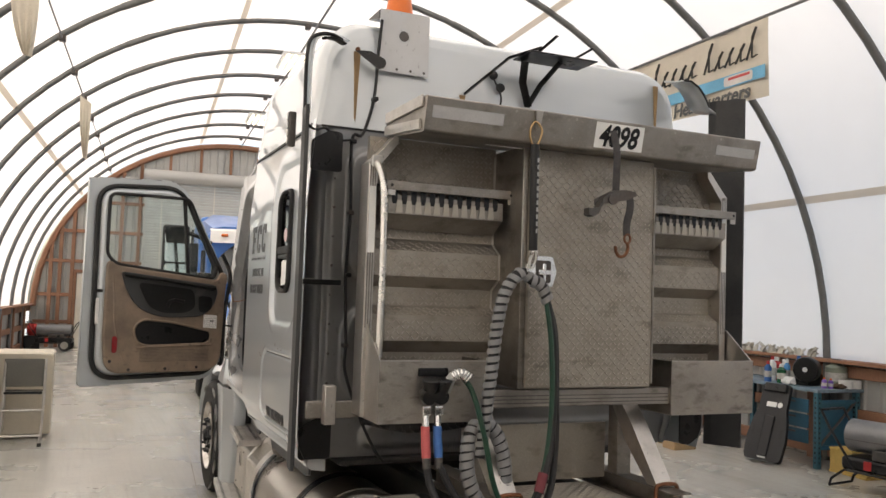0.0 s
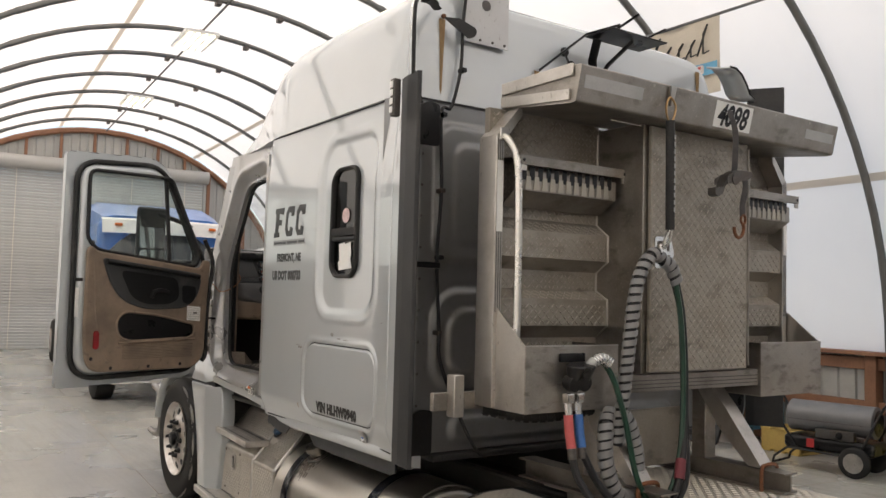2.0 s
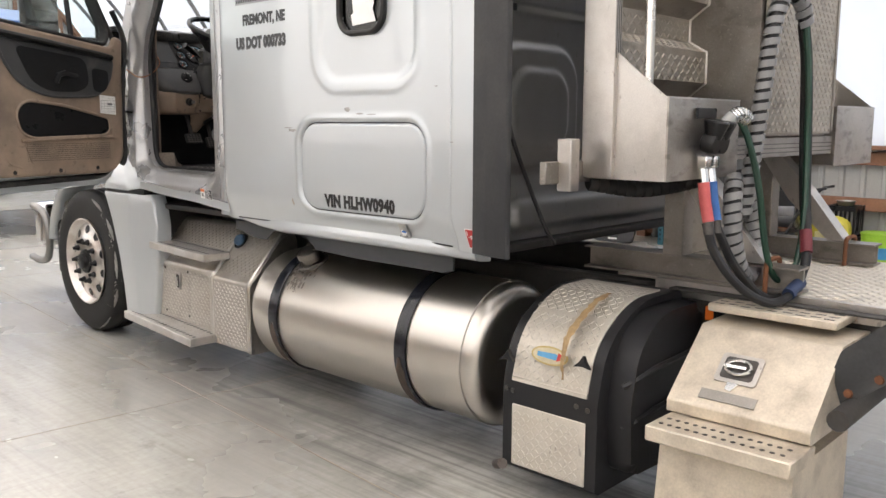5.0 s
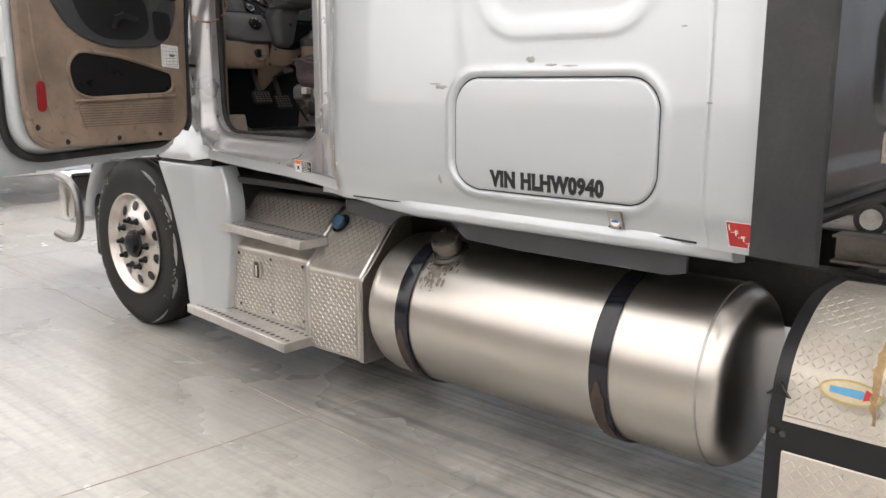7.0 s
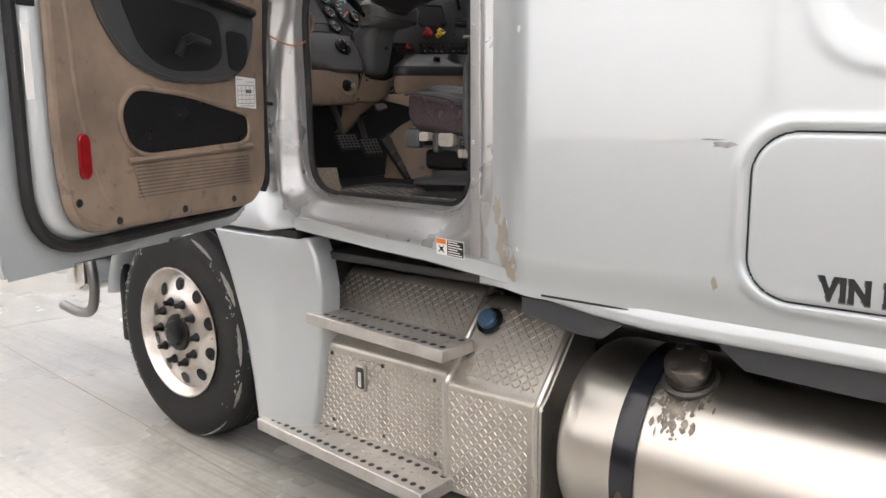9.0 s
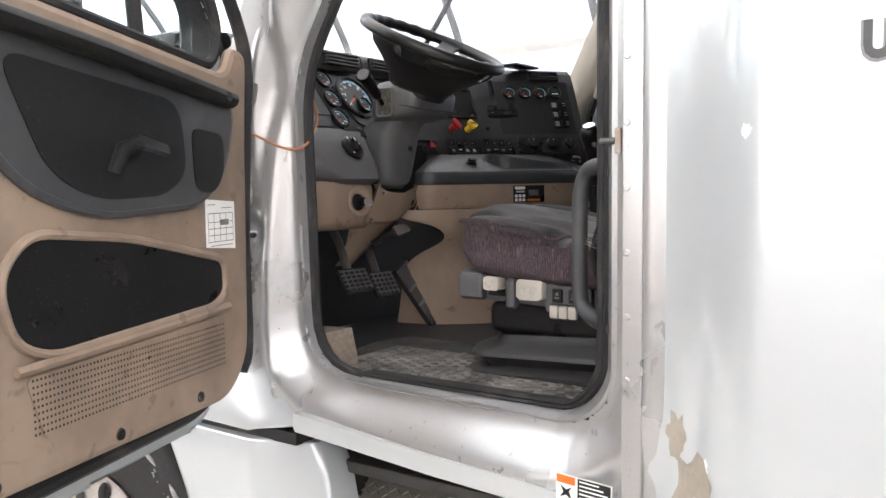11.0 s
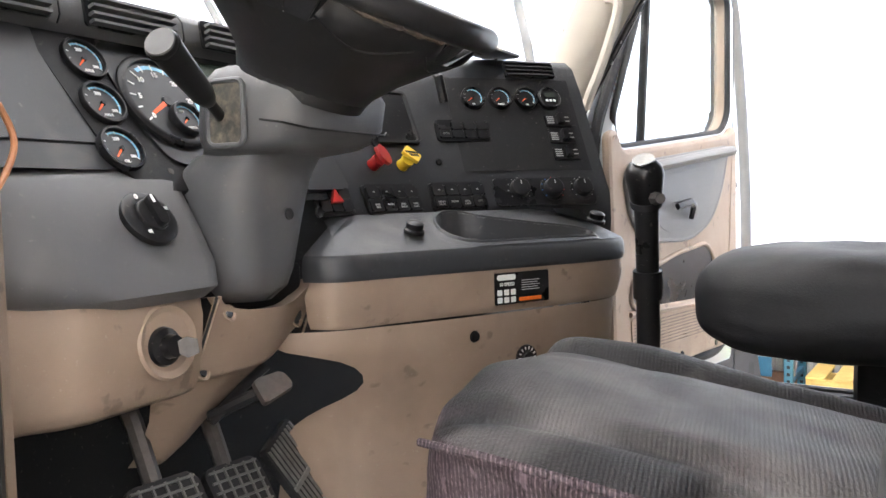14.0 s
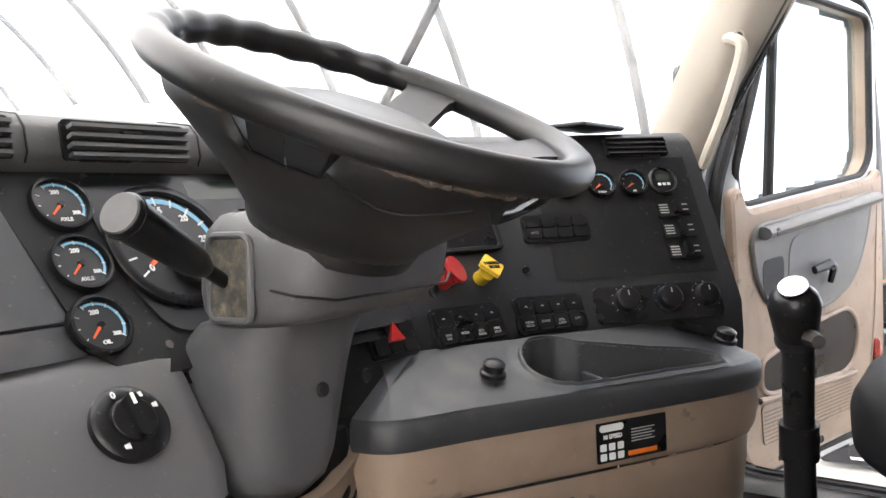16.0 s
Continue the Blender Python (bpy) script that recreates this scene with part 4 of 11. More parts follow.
for i in range(22):
    part("tiny_letter_bar", pz([(0, 0), (0.013, 0), (0.013, 0.014), (0, 0.014)], 0.0006, on_side(1.71 - 0.0205 * i, 2.069, 0.0026)), GREYLET, truck) if i not in (9, 17) else None

# red square decal at the tail of the side
m_sq = on_side(0.128, 0.985, 0.0015, 0.05, 0.06)
decal = part("square_decal", pz([(0, 0), (0.086, 0), (0.086, 0.086), (0, 0.086)], 0.001, m_sq), WHITE, truck, "square red tax decal with white letters")
part("red_field", pz([(0.003, 0.003), (0.083, 0.003), (0.083, 0.083), (0.003, 0.083)], 0.0006, m_sq @ pose(0, 0, 0.001)), REDPAINT, decal)
for k, ch in enumerate("IFTA"):
    text("letter", ch, 0.024, m_sq @ pose(0.008 + 0.018 * k, 0.058 - 0.017 * k, 0.0018), WHITE, decal, bold=0.03)
for k in range(3):
    part("outline_bar", pz([(0.012 + 0.022 * k, 0.05 - 0.016 * k), (0.034 + 0.022 * k, 0.05 - 0.016 * k), (0.034 + 0.022 * k, 0.0515 - 0.016 * k), (0.012 + 0.022 * k, 0.0515 - 0.016 * k)], 0.0004, m_sq @ pose(0, 0, 0.0017)), WHITE, decal)
part("hatch_seam", tube(edge_loop(rrect(HATCH[0], HATCH[1], HATCH[2], HATCH[3], 0.11, 8), -0.006), 0.0048, 6, True), RUBBER, truck, "dark seam round the luggage hatch")

# paint damage
def chip(y, z, w, h, seed, material=PRIMER, name="paint_chip", label="bare patch of chipped paint"):
    rnd = random.Random(seed)
    k = 18
    poly = []
    for i in range(k):
        a = 2 * math.pi * i / k
        q = rnd.uniform(0.55, 1.0)
        poly.append((w / 2 * q * math.cos(a), h / 2 * q * math.sin(a)))
    bm = bmesh.new()
    vs = [bm.verts.new((side_at(y - p, z + q, 0.0007), y - p, z + q)) for p, q in poly]
    c = bm.verts.new((side_at(y, z, 0.0007), y, z))
    for i in range(k):
        bm.faces.new((c, vs[i], vs[(i + 1) % k]))
    part(name, bm, material, truck, label)


chip(1.985, 1.12, 0.11, 0.19, 3)
chip(1.95, 1.055, 0.12, 0.15, 5)
chip(2.025, 1.21, 0.06, 0.11, 9)
chip(1.965, 1.175, 0.03, 0.04, 14, WHITE)
chip(1.99, 1.05, 0.02, 0.03, 15, WHITE)
chip(1.885, 1.115, 0.018, 0.018, 4, WHITE)
chip(1.28, 1.095, 0.022, 0.05, 7)
chip(1.885, 1.75, 0.022, 0.03, 8, WHITE)
SCRATCH = mat("scratch", (0.36, 0.35, 0.34), 0.7, 0.1, 0.2, 30, 90)
for i, (y, z, w, h) in enumerate(((1.27, 1.44, 0.075, 0.018), (1.30, 1.452, 0.09, 0.006), (0.86, 1.535, 0.05, 0.026), (0.78, 1.515, 0.06, 0.012), (0.70, 1.512, 0.07, 0.008), (0.16, 2.43, 0.01, 0.12), (0.17, 2.62, 0.008, 0.10), (0.13, 2.5, 0.006, 0.07), (0.2, 1.4, 0.03, 0.008), (0.3, 1.62, 0.03, 0.006))):
    chip(y, z, w, h, 20 + i, SCRATCH, "scratch", "grey scratch in the paint")

# dark tube for the shade in the hatch groove, and the seam above the sill
part("hatch_seal", tube(edge_loop(rrect(HATCH[0], HATCH[1], HATCH[2], HATCH[3], 0.11, 10), 0.0015), 0.0042, 6, True), RUBBER, truck, "dark line round the luggage hatch, drawn for the shade in its gap")
part("sill_seam", tube([Vector((side_at(y, ZB + 0.012, 0.001), y, ZB + 0.012)) for y in np.linspace(0.24, 1.82, 14)], 0.0035, 6), RUBBER, truck)
# latch of the luggage hatch
latch = part("hatch_latch", pz(rrect(-0.026, 0.026, -0.034, 0.034, 0.006), 0.008, on_side(0.525, 1.02, 0.004)), mat("lock_steel", (0.50, 0.49, 0.47), 0.35, 0.9, 0.15, 30, 200), truck, "small steel hatch lock")
part("lock_badge", lathe(bmesh.new(), [(0, 0.017), (0.003, 0.017)], (side_at(0.525, 1.012, 0.012), 0.525, 1.012), (-1, 0, 0), 16), WHITE, latch)
part("lock_band", bx(side_at(0.525, 1.01, 0.016), side_at(0.525, 1.01, 0.0135), 0.512, 0.538, 1.008, 1.016), BLUE, latch)
for dy in (-0.02, 0.02):
    for dz in (-0.027, 0.027):
        part("rivet", lathe(bmesh.new(), [(0, 0.004), (0.002, 0.003)], (side_at(0.525, 1.02, 0.011), 0.525 + dy, 1.02 + dz), (-1, 0, 0), 8), STEEL, latch)

# sill under the sleeper and grey skirt above the tank
sill = []
for y, x, z in ((0.13, -1.168, ZB - 0.02), (1.45, -1.168, ZB - 0.02), (1.65, -1.152, ZB - 0.012), (1.86, -1.118, ZB + 0.005)):
    sill.append([Vector((x + dx, y, z + dz)) for dx, dz in ((0.012, 0.042), (0.002, 0.022), (0.0, 0.0), (0.01, -0.012), (0.03, -0.022), (0.10, -0.03), (0.10, 0.03))])
part("sill", loft(bmesh.new(), sill), PAINT, truck, "rolled silver lower edge", 60)
skirt_poly = [(0.30, 0.93), (1.92, 0.95), (1.92, 0.90), (1.72, 0.865), (1.64, 0.865), (1.58, 0.915), (1.30, 0.915), (1.22, 0.855), (0.95, 0.845), (0.36, 0.845), (0.30, 0.86)]
part("tank_skirt", pz(skirt_poly, 0.012, axes((-1.11, 0, 0), (0, 1, 0), (1, 0, 0))), mat("skirt_plastic", (0.045, 0.048, 0.052), 0.5, 0, 0.1, 5, 80), truck, "dark grey cut-out skirt above the fuel tank")

# roof
def roof_ring(y, top, half, base=ZS + 0.004):
    r = min(0.24, (top - base) * 0.9)
    pts = []
    for s in (-1, 1):
        w0 = half + (RX if s > 0 else 0)
        w1 = w0 - 0.05 * (top - base) / 0.6
        arcp = []
        for i in range(9):
            a = radians(90 * i / 8)
            arcp.append((s * (w1 - r + r * math.cos(a)), y, top - r - 0.015 + r * math.sin(a) + 0.015 * math.sin(a)))
        side = [(s * w0, y, base)] + arcp
        pts += side if s < 0 else side[::-1]
    return [Vector(p) for p in pts]


STATIONS = ((0.20, 3.30, 1.15), (0.22, 3.36, 1.175), (0.30, 3.405, 1.195), (0.6, 3.41, 1.196), (1.2, 3.41, 1.194), (1.7, 3.405, 1.19), (1.95, 3.37, 1.16), (2.15, 3.27, 1.125), (2.35, 3.12, 1.10), (2.52, 2.96, 1.085), (2.62, 2.84, 1.075))
rings = []
for a, b in zip(STATIONS, STATIONS[1:]):
    for k in range(4):
        t = k / 4
        rings.append(roof_ring(*(p + (q - p) * t for p, q in zip(a, b))))
rings.append(roof_ring(*STATIONS[-1]))
part("roof", loft(bmesh.new(), rings), PAINT, truck, "high silver sleeper roof with rounded shoulders", 60)
part("roof_seam", tube([Vector((-side_x(np.float64(y), np.float64(ZS)) - 0.002, y, ZS + 0.003)) for y in np.linspace(0.2, 1.85, 12)], 0.004, 6), RUBBER, truck)

# rear wall, pressed
def back_panel(U, V):
    y = 0.20 + 0 * U
    for a, b, c, d, r, h in ((-0.98, -0.20, 1.95, 2.66, 0.10, 0.03), (-0.98, -0.40, 1.28, 1.80, 0.16, 0.028), (-0.90, -0.5, 1.36, 1.7, 0.12, 0.02), (-0.88, -0.3, 2.04, 2.56, 0.08, 0.012),
                             (0.20, 0.98, 1.95, 2.66, 0.10, 0.03), (0.40, 0.98, 1.28, 1.80, 0.16, 0.028), (-0.85, 0.85, 1.02, 1.14, 0.05, 0.03)):
        q = sdf_rrect(U, V, a, b, c, d, r)
        y = y - h * ramp(-q, -0.02, 0.02)
    W = np.where(U > 0, U - RX, -U)
    y = y + 0.02 * np.exp(-((W - 1.10) / 0.018) ** 2)
    y = y + 0.16 * ramp(W, 1.13, 1.2) ** 2 + 0.12 * ramp(1.02 - V, 0, 0.07) * 0
    return U - np.sign(U) * 0.06 * ramp(1.13 - V, 0.0, 0.16) * ramp(W, 0.95, 1.2), y, V


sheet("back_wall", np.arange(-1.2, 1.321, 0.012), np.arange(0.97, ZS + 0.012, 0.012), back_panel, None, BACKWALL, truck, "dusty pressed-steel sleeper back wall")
part("back_seam", bx(-1.15, 1.15, 0.19, 0.196, ZS - 0.006, ZS + 0.004), RUBBER, truck)
part("floor_pan", bx(-0.98, 1.05, 0.15, 3.4, 0.93, 0.965, 0.01), FRAME, truck)
for x, z in [(-1.06, 1.05 + 0.16 * i) for i in range(11)] + [(-0.72, 1.32), (-0.66, 1.32), (-0.60, 1.32)]:
    part("rivet", lathe(bmesh.new(), [(0, 0.008), (0.004, 0.005)], (x, 0.197, z), (0, -1, 0), 8), STEEL, truck)

# side extenders with rubber blades; the far one is folded further out
for s, k, flare, top in ((-1, -0.035, 0.0, 2.80), (1, 0.16, 0.075, 3.19)):
    e = part("side_extender", pz(rpoly([(0, 0.03), (0.04 * s, 0.03), ((0.058 + 0.4 * flare) * s, -0.05), ((0.068 + flare) * s, -0.155), ((0.05 + flare) * s, -0.165), (0.02 * s, -0.02)], 0.006), top - 0.985, Matrix.Translation((1.225 * s + k, 0, 0.985))), EXTEND, truck, "dark rubber side extender blade")
    x0 = 1.225 * s + k
    if s < 0:
        rim = smooth_path([(x0 - 0.060, -0.10, 2.795), (x0 - 0.062, -0.10, 2.95), (x0 - 0.058, -0.095, 3.08), (x0 - 0.035, -0.075, 3.16), (x0 + 0.03, -0.04, 3.205), (x0 + 0.10, 0.0, 3.22), (x0 + 0.16, 0.04, 3.215)], 6)
        bm = bmesh.new()
        loft(bm, [[p + Vector((0.055 * t + 0.03 * t * ramp(p.x, x0 - 0.03, x0 + 0.1), 0.13 * t, 0.045 * t * ramp(p.z, 3.1, 3.2))) for p in rim] for t in (0.0, 0.5, 1.0)], closed=False)
        wing = part("upper_fairing", bm, PAINT, e, "silver curved upper fairing", 60)
        md = wing.modifiers.new("thickness", "SOLIDIFY")
        md.thickness = 0.010
        part("edge_strip", tube(rim, 0.010, 8), RUBBER, e, "black rubber edge strip")
        part("top_blade", tube([p + Vector((0.02, 0.03, -0.012)) for p in rim[24:]], 0.024, 8, flat=0.35), EXTEND, e)
        part("strut", pz(rpoly([(0.02, 0.0), (-0.035, 0.03), (-0.13, 0.075), (-0.165, 0.055), (-0.16, 0.015), (-0.06, -0.015)], [0.01, 0.01, 0.01, 0.02, 0.02, 0.01], 4), 0.012, axes((-0.985, 0.15, 3.20), (-0.45, -0.35, 0.1), (-0.5, -1, 0.1)) @ pose(-0.02, 0, 0)), SATIN, e, "black bracket")
        part("strut_bolt", lathe(bmesh.new(), [(0, 0.014), (0.012, 0.012)], (-0.965, 0.185, 3.22), (0, -1, 0), 8), RUST, e)
    else:
        bm = bmesh.new()
        loft(bm, [[Vector((x + dx, y, z + dz)) for x, z in ((1.13, 3.30), (1.19, 3.30), (1.25, 3.27), (1.30, 3.215), (1.34, 3.15), (1.40, 3.12))] for y, dx, dz in ((0.14, -0.02, 0.02), (0.05, 0.0, 0.0), (-0.02, 0.01, -0.01))], closed=False)
        cap_ = part("top_fairing", bm, PAINT, e, "curved silver fairing end")
        md = cap_.modifiers.new("thickness", "SOLIDIFY")
        md.thickness = 0.012
        part("edge_strip", tube([(x + 0.01, -0.022, z - 0.01) for x, z in ((1.13, 3.30), (1.19, 3.30), (1.25, 3.27), (1.30, 3.215), (1.34, 3.15))], 0.007, 6), RUBBER, e)
    for z in (2.60, 1.10):
        part("hinge_plate", pz(rpoly([(-0.12, -0.1), (0.05, -0.1), (0.05, 0.11), (-0.02, 0.12), (-0.12, 0.06)], 0.02), 0.012, axes((1.09 * s + k, 0.04, z), (-s, 0.12, 0), (-0.0, -1, 0))), SATIN, e, "black hinge plate")
    part("mid_strut", bx(min(1.02 * s + k, x0), max(1.02 * s + k, x0), 0.02, 0.05, 1.90, 1.93, 0.005), SATIN, e)
RUSTRUN = mat("rust_stain", (0.36, 0.23, 0.11), 0.7, 0, 0.2, 20, 60, stretch=(6, 6, 0.7))
for s, (x, z0, z1) in ((1, (-0.965, 2.84, 3.21)), (1, (1.085, 2.92, 3.29)), (1, (0.12, 2.9, 3.02)), (1, (-0.31, 2.95, 3.05))):
    bm = bmesh.new()
    prism(bm, [(-0.020, z1), (-0.013, z1 * 0.7 + z0 * 0.3), (-0.010, (z0 + z1) / 2), (-0.004, z0), (0.004, z0 - 0.03), (0.008, z0), (0.014, (z0 + z1) / 2), (0.022, z1)], 0.0008, axes((x, 0.1955, 0), (1, 0, 0), (0, -1, 0)))
    part("rust_run", bm, RUSTRUN, truck, "rust stain running down the paint")

# lamp on the side extender
lampbar = part("marker_lamp", bx(-1.385, -1.345, -0.04, 0.0, 2.60, 2.78, 0.008), STEEL, truck, "grey rectangular side lamp")
for i in range(4):
    part("lens", bx(-1.391, -1.386, -0.034, -0.006, 2.615 + 0.04 * i, 2.645 + 0.04 * i, 0.003, 1), WHITE, lampbar)

# beacon and its plate
bea = thing("warning_beacon", (-0.7, 0.3, 3.41), "orange warning beacon on a grey riveted bracket plate", "beacon")
bp = part("plate", bx(-0.845, -0.545, 0.165, 0.171, 3.115, 3.47), PAINT_BACK, bea)
part("hole", lathe(bmesh.new(), [(0, 0.03), (0.0012, 0.03)], (-0.70, 0.1648, 3.33), (0, -1, 0), 16), STEEL, bp)
part("shelf", bx(-0.845, -0.545, 0.171, 0.38, 3.462, 3.47), PAINT_BACK, bp)
part("gusset", pz([(0, 0), (0.2, 0), (0, 0.05)], 0.006, axes((-0.845, 0.172, 3.462), (0, 1, 0), (-1, 0, 0))), STEEL, bp)
for i in range(4):
    part("bolt", lathe(bmesh.new(), [(0, 0.008), (0.005, 0.006)], (-0.82 + 0.083 * i, 0.164, 3.135), (0, -1, 0), 8), STEEL, bp)
part("lens", lathe(bmesh.new(), [(0, 0.075), (0.01, 0.08), (0.10, 0.068), (0.135, 0.05), (0.145, 0.01)], (-0.70, 0.26, 3.475), (0, 0, 1), 20), ORANGE, bea, "orange lens")

# bare antenna bracket on the back
bkt = thing("antenna_bracket", (0.0, 0.1, 3.0), "bent black steel bracket on the sleeper back", "bracket")
part("shelf_plate", bx(-0.03, 0.42, -0.12, 0.10, 3.275, 3.283, 0.002, 1), SATIN, bkt)
part("left_strut", tube([(-0.31, 0.17, 3.05), (-0.10, 0.02, 3.26), (0.06, -0.08, 3.32)], 0.026, 6, flat=0.25), SATIN, bkt)
part("right_strut", tube([(0.12, 0.18, 3.03), (0.16, 0.10, 3.15), (0.22, -0.03, 3.27)], 0.028, 6, flat=0.35), SATIN, bkt)
part("right_strut", tube([(0.12, 0.17, 3.03), (0.05, 0.12, 3.16), (0.03, 0.06, 3.27)], 0.025, 6, flat=0.35), SATIN, bkt)
part("finger", tube([(0.28, -0.02, 3.28), (0.36, -0.16, 3.34)], 0.014, 6, flat=0.4), SATIN, bkt)
part("finger", tube([(0.04, -0.03, 3.28), (0.09, -0.2, 3.36)], 0.014, 6, flat=0.4), SATIN, bkt)
part("ring", tube([(0.05 + 0.055 * math.cos(a), 0.0 + 0.06 * math.sin(a), 3.284) for a in np.linspace(0, 2 * math.pi, 17)[:-1]], 0.01, 6, True), CHROME, bkt)
for x, z in ((-0.12, 3.19), (-0.07, 3.12)):
    part("grommet", lathe(bmesh.new(), [(0, 0.028), (0.014, 0.026), (0.02, 0.01)], (x, 0.178, z), (0, -1, 0), 12), RUBBER, bkt)
part("cable", tube([(-0.12, 0.16, 3.16), (-0.085, 0.13, 3.05), (-0.10, 0.15, 2.95), (-0.12, 0.16, 2.86)], 0.006, 6, smooth=5), HOSE, bkt)

# loose cables down the back
cb = thing("back_cable", (-0.85, 0.16, 1.0), "black wiring loom tied down the sleeper back", "cable")
part("loom", tube([(-0.84, 0.15, 3.40), (-0.85, 0.165, 3.2), (-0.87, 0.15, 2.95), (-0.93, 0.14, 2.74), (-0.99, 0.14, 2.70), (-0.985, 0.13, 2.3), (-0.995, 0.14, 1.95), (-0.985, 0.12, 1.6), (-0.99, 0.10, 1.45), (-0.93, 0.06, 1.25), (-0.84, 0.03, 1.05), (-0.78, 0.02, 0.97)], 0.009, 7, smooth=6), HOSE, cb)
part("branch", tube([(-0.985, 0.13, 2.70), (-1.08, 0.12, 2.69), (-1.15, 0.1, 2.74), (-1.22, 0.06, 2.72), (-1.28, 0.02, 2.74)], 0.007, 6, smooth=5), HOSE, cb)
for z in (2.94, 2.69, 2.3, 1.96, 1.58):
    part("tie", bx(-1.0 if z < 2.9 else -0.885, -0.97 if z < 2.9 else -0.855, 0.11, 0.16, z - 0.012, z + 0.012, 0.004, 1), STEEL if z in (2.3, 1.58) else SATIN, cb)

# ---- truck: cab ----
def cab_x(y):
    return 1.085 - 0.012 * ramp(y, 2.0, 3.2)


OPEN = rpoly([(2.178, 1.178), (3.025, 1.196), (3.045, 1.95), (2.655, 2.56), (2.178, 2.60)], [0.13, 0.15, 0.12, 0.10, 0.06])
FAROPEN = rpoly([(2.215, 1.225), (3.18, 1.245), (3.27, 1.95), (2.89, 2.60), (2.215, 2.62)], [0.12, 0.13, 0.12, 0.10, 0.06])
BODY = [(2.0, 1.02), (3.24, 1.085), (3.24, 1.98), (2.84, 2.80), (2.0, 2.80)]


FARBODY = [(2.0, 1.02), (3.44, 1.02), (3.44, 1.98), (3.02, 2.80), (2.0, 2.80)]


def cab_side(U, V, s=-1):
    q = sdf_poly(U, V, OPEN if s < 0 else FAROPEN)
    x = cab_x(U) - 0.055 * ramp(0.085 - q, 0.0, 0.075) + 0.012 * np.exp(-((q - 0.10) / 0.02) ** 2)
    x = x + 0.03 * ramp(1.16 - V, 0.0, 0.14) * ramp(3.1 - U, 0, 0.3) * ramp(U, 2.05, 2.35)
    bend = 3.125 + 0.016 * np.sin(5.2 * V + 0.6) - 0.03 * ramp(V, 1.75, 2.1)
    x = x - 0.016 * np.exp(-((U - bend) / 0.020) ** 2) + 0.008 * np.exp(-((U - bend + 0.042) / 0.014) ** 2)
    x = x - 0.034 * np.exp(-((U - 3.155) / 0.026) ** 2 - ((V - 1.555) / 0.05) ** 2) + 0.006 * np.exp(-((U - 3.19) / 0.03) ** 2 - ((V - 1.49) / 0.06) ** 2)
    return s * x + (RX if s > 0 else 0), U, V


for s in (-1, 1):
    step = 0.01 if s < 0 else 0.03
    sheet("cab_side", np.arange(2.0, 3.25 if s < 0 else 3.45, step), np.arange(1.02, 2.80, step), lambda U, V: cab_side(U, V, s), lambda u, v: (sdf_poly(u, v, OPEN if s < 0 else FAROPEN) > 0) & (sdf_poly(u, v, BODY if s < 0 else FARBODY) < 0), JAMB, truck, "silver door surround with a worn sill")
    far, hole = (RX, FAROPEN) if s > 0 else (0, OPEN)
    loop = [Vector((s * (cab_x(u) - 0.06) + far, u, v)) for u, v in hole]
    if s > 0:
        part("seal_lip", tube([p + Vector((0.03 * s, 0, 0)) for p in loop], 0.006, 6, True), SATIN, truck)
    part("door_seal", tube([Vector((-0.978, p.y, p.z)) for p in loop] if s < 0 else loop, 0.015 if s < 0 else 0.010, 8, True), RUBBER, truck, "black rubber door seal")
    bm = bmesh.new()
    loft(bm, [[Vector((s * (cab_x(u) - 0.05) + far, u, v)) for u, v in hole], [Vector((s * (0.975 if s < 0 else 0.98) + far, u, v)) for u, v in hole]], caps=False)
    part("door_jamb", bm, JAMB if s < 0 else RUBBER, truck)
# slanting rear reveal and the wide seal inside it: (y, z, inward y, inward z)
rear = [(2.180, 2.5, 1, 0), (2.180, 1.9, 1, 0), (2.180, 1.32, 1, 0)]
rear += [(2.308 - 0.128 * math.cos(a), 1.308 - 0.128 * math.sin(a), math.cos(a), math.sin(a) * (1 - 0.55 * a / 1.571)) for a in np.linspace(0.15, 1.571, 9)]
rear += [(2.6, 1.182, 0, 0.42), (2.86, 1.188, 0, 0.3)]


def rear_strip(section):
    return loft(bmesh.new(), [[Vector((x, y + d * ny, z + d * nz)) for x, d in section] for y, z, ny, nz in rear])


part("rear_reveal", rear_strip([(-1.034, 0.0), (-0.986, 0.028), (-0.986, 0.016), (-1.03, -0.01)]), JAMB, truck, "", 30)
part("rear_seal", rear_strip([(-0.990, 0.026), (-0.996, 0.034), (-0.984, 0.042), (-0.987, 0.050), (-0.972, 0.060), (-0.950, 0.058), (-0.950, 0.018), (-0.986, 0.018)]), RUBBER, truck, "ribbed black rubber seal lining the door opening", 30)
part("jamb_flange", bx(-1.098, -1.05, 2.092, 2.133, 1.05, 2.72, 0.004, 2), JAMB, truck, "riveted silver flange behind the door opening")
rock = []
for y, z in ((2.985, 1.051), (2.96, 1.05), (2.56, 1.02), (2.33, 1.008), (2.08, 0.985), (1.85, 0.958)):
    rock.append([Vector((-1.115 + dx, y, z + dz)) for dx, dz in ((0.0, 0.028), (0.006, 0.012), (0.03, 0.0), (0.12, -0.006), (0.12, 0.06), (0.0, 0.06))])
part("rocker", loft(bmesh.new(), rock), PAINT, truck, "silver rocker panel below the door")
warn = part("warning_label", pz([(0, 0), (0.155, 0), (0.155, 0.075), (0, 0.075)], 0.001, axes((-1.1165, 2.26, 1.05), (0, -1, -0.06), (-1, 0, -0.1)) @ Matrix.Scale(0.76, 4)), WHITE, truck, "orange, white and black warning label")
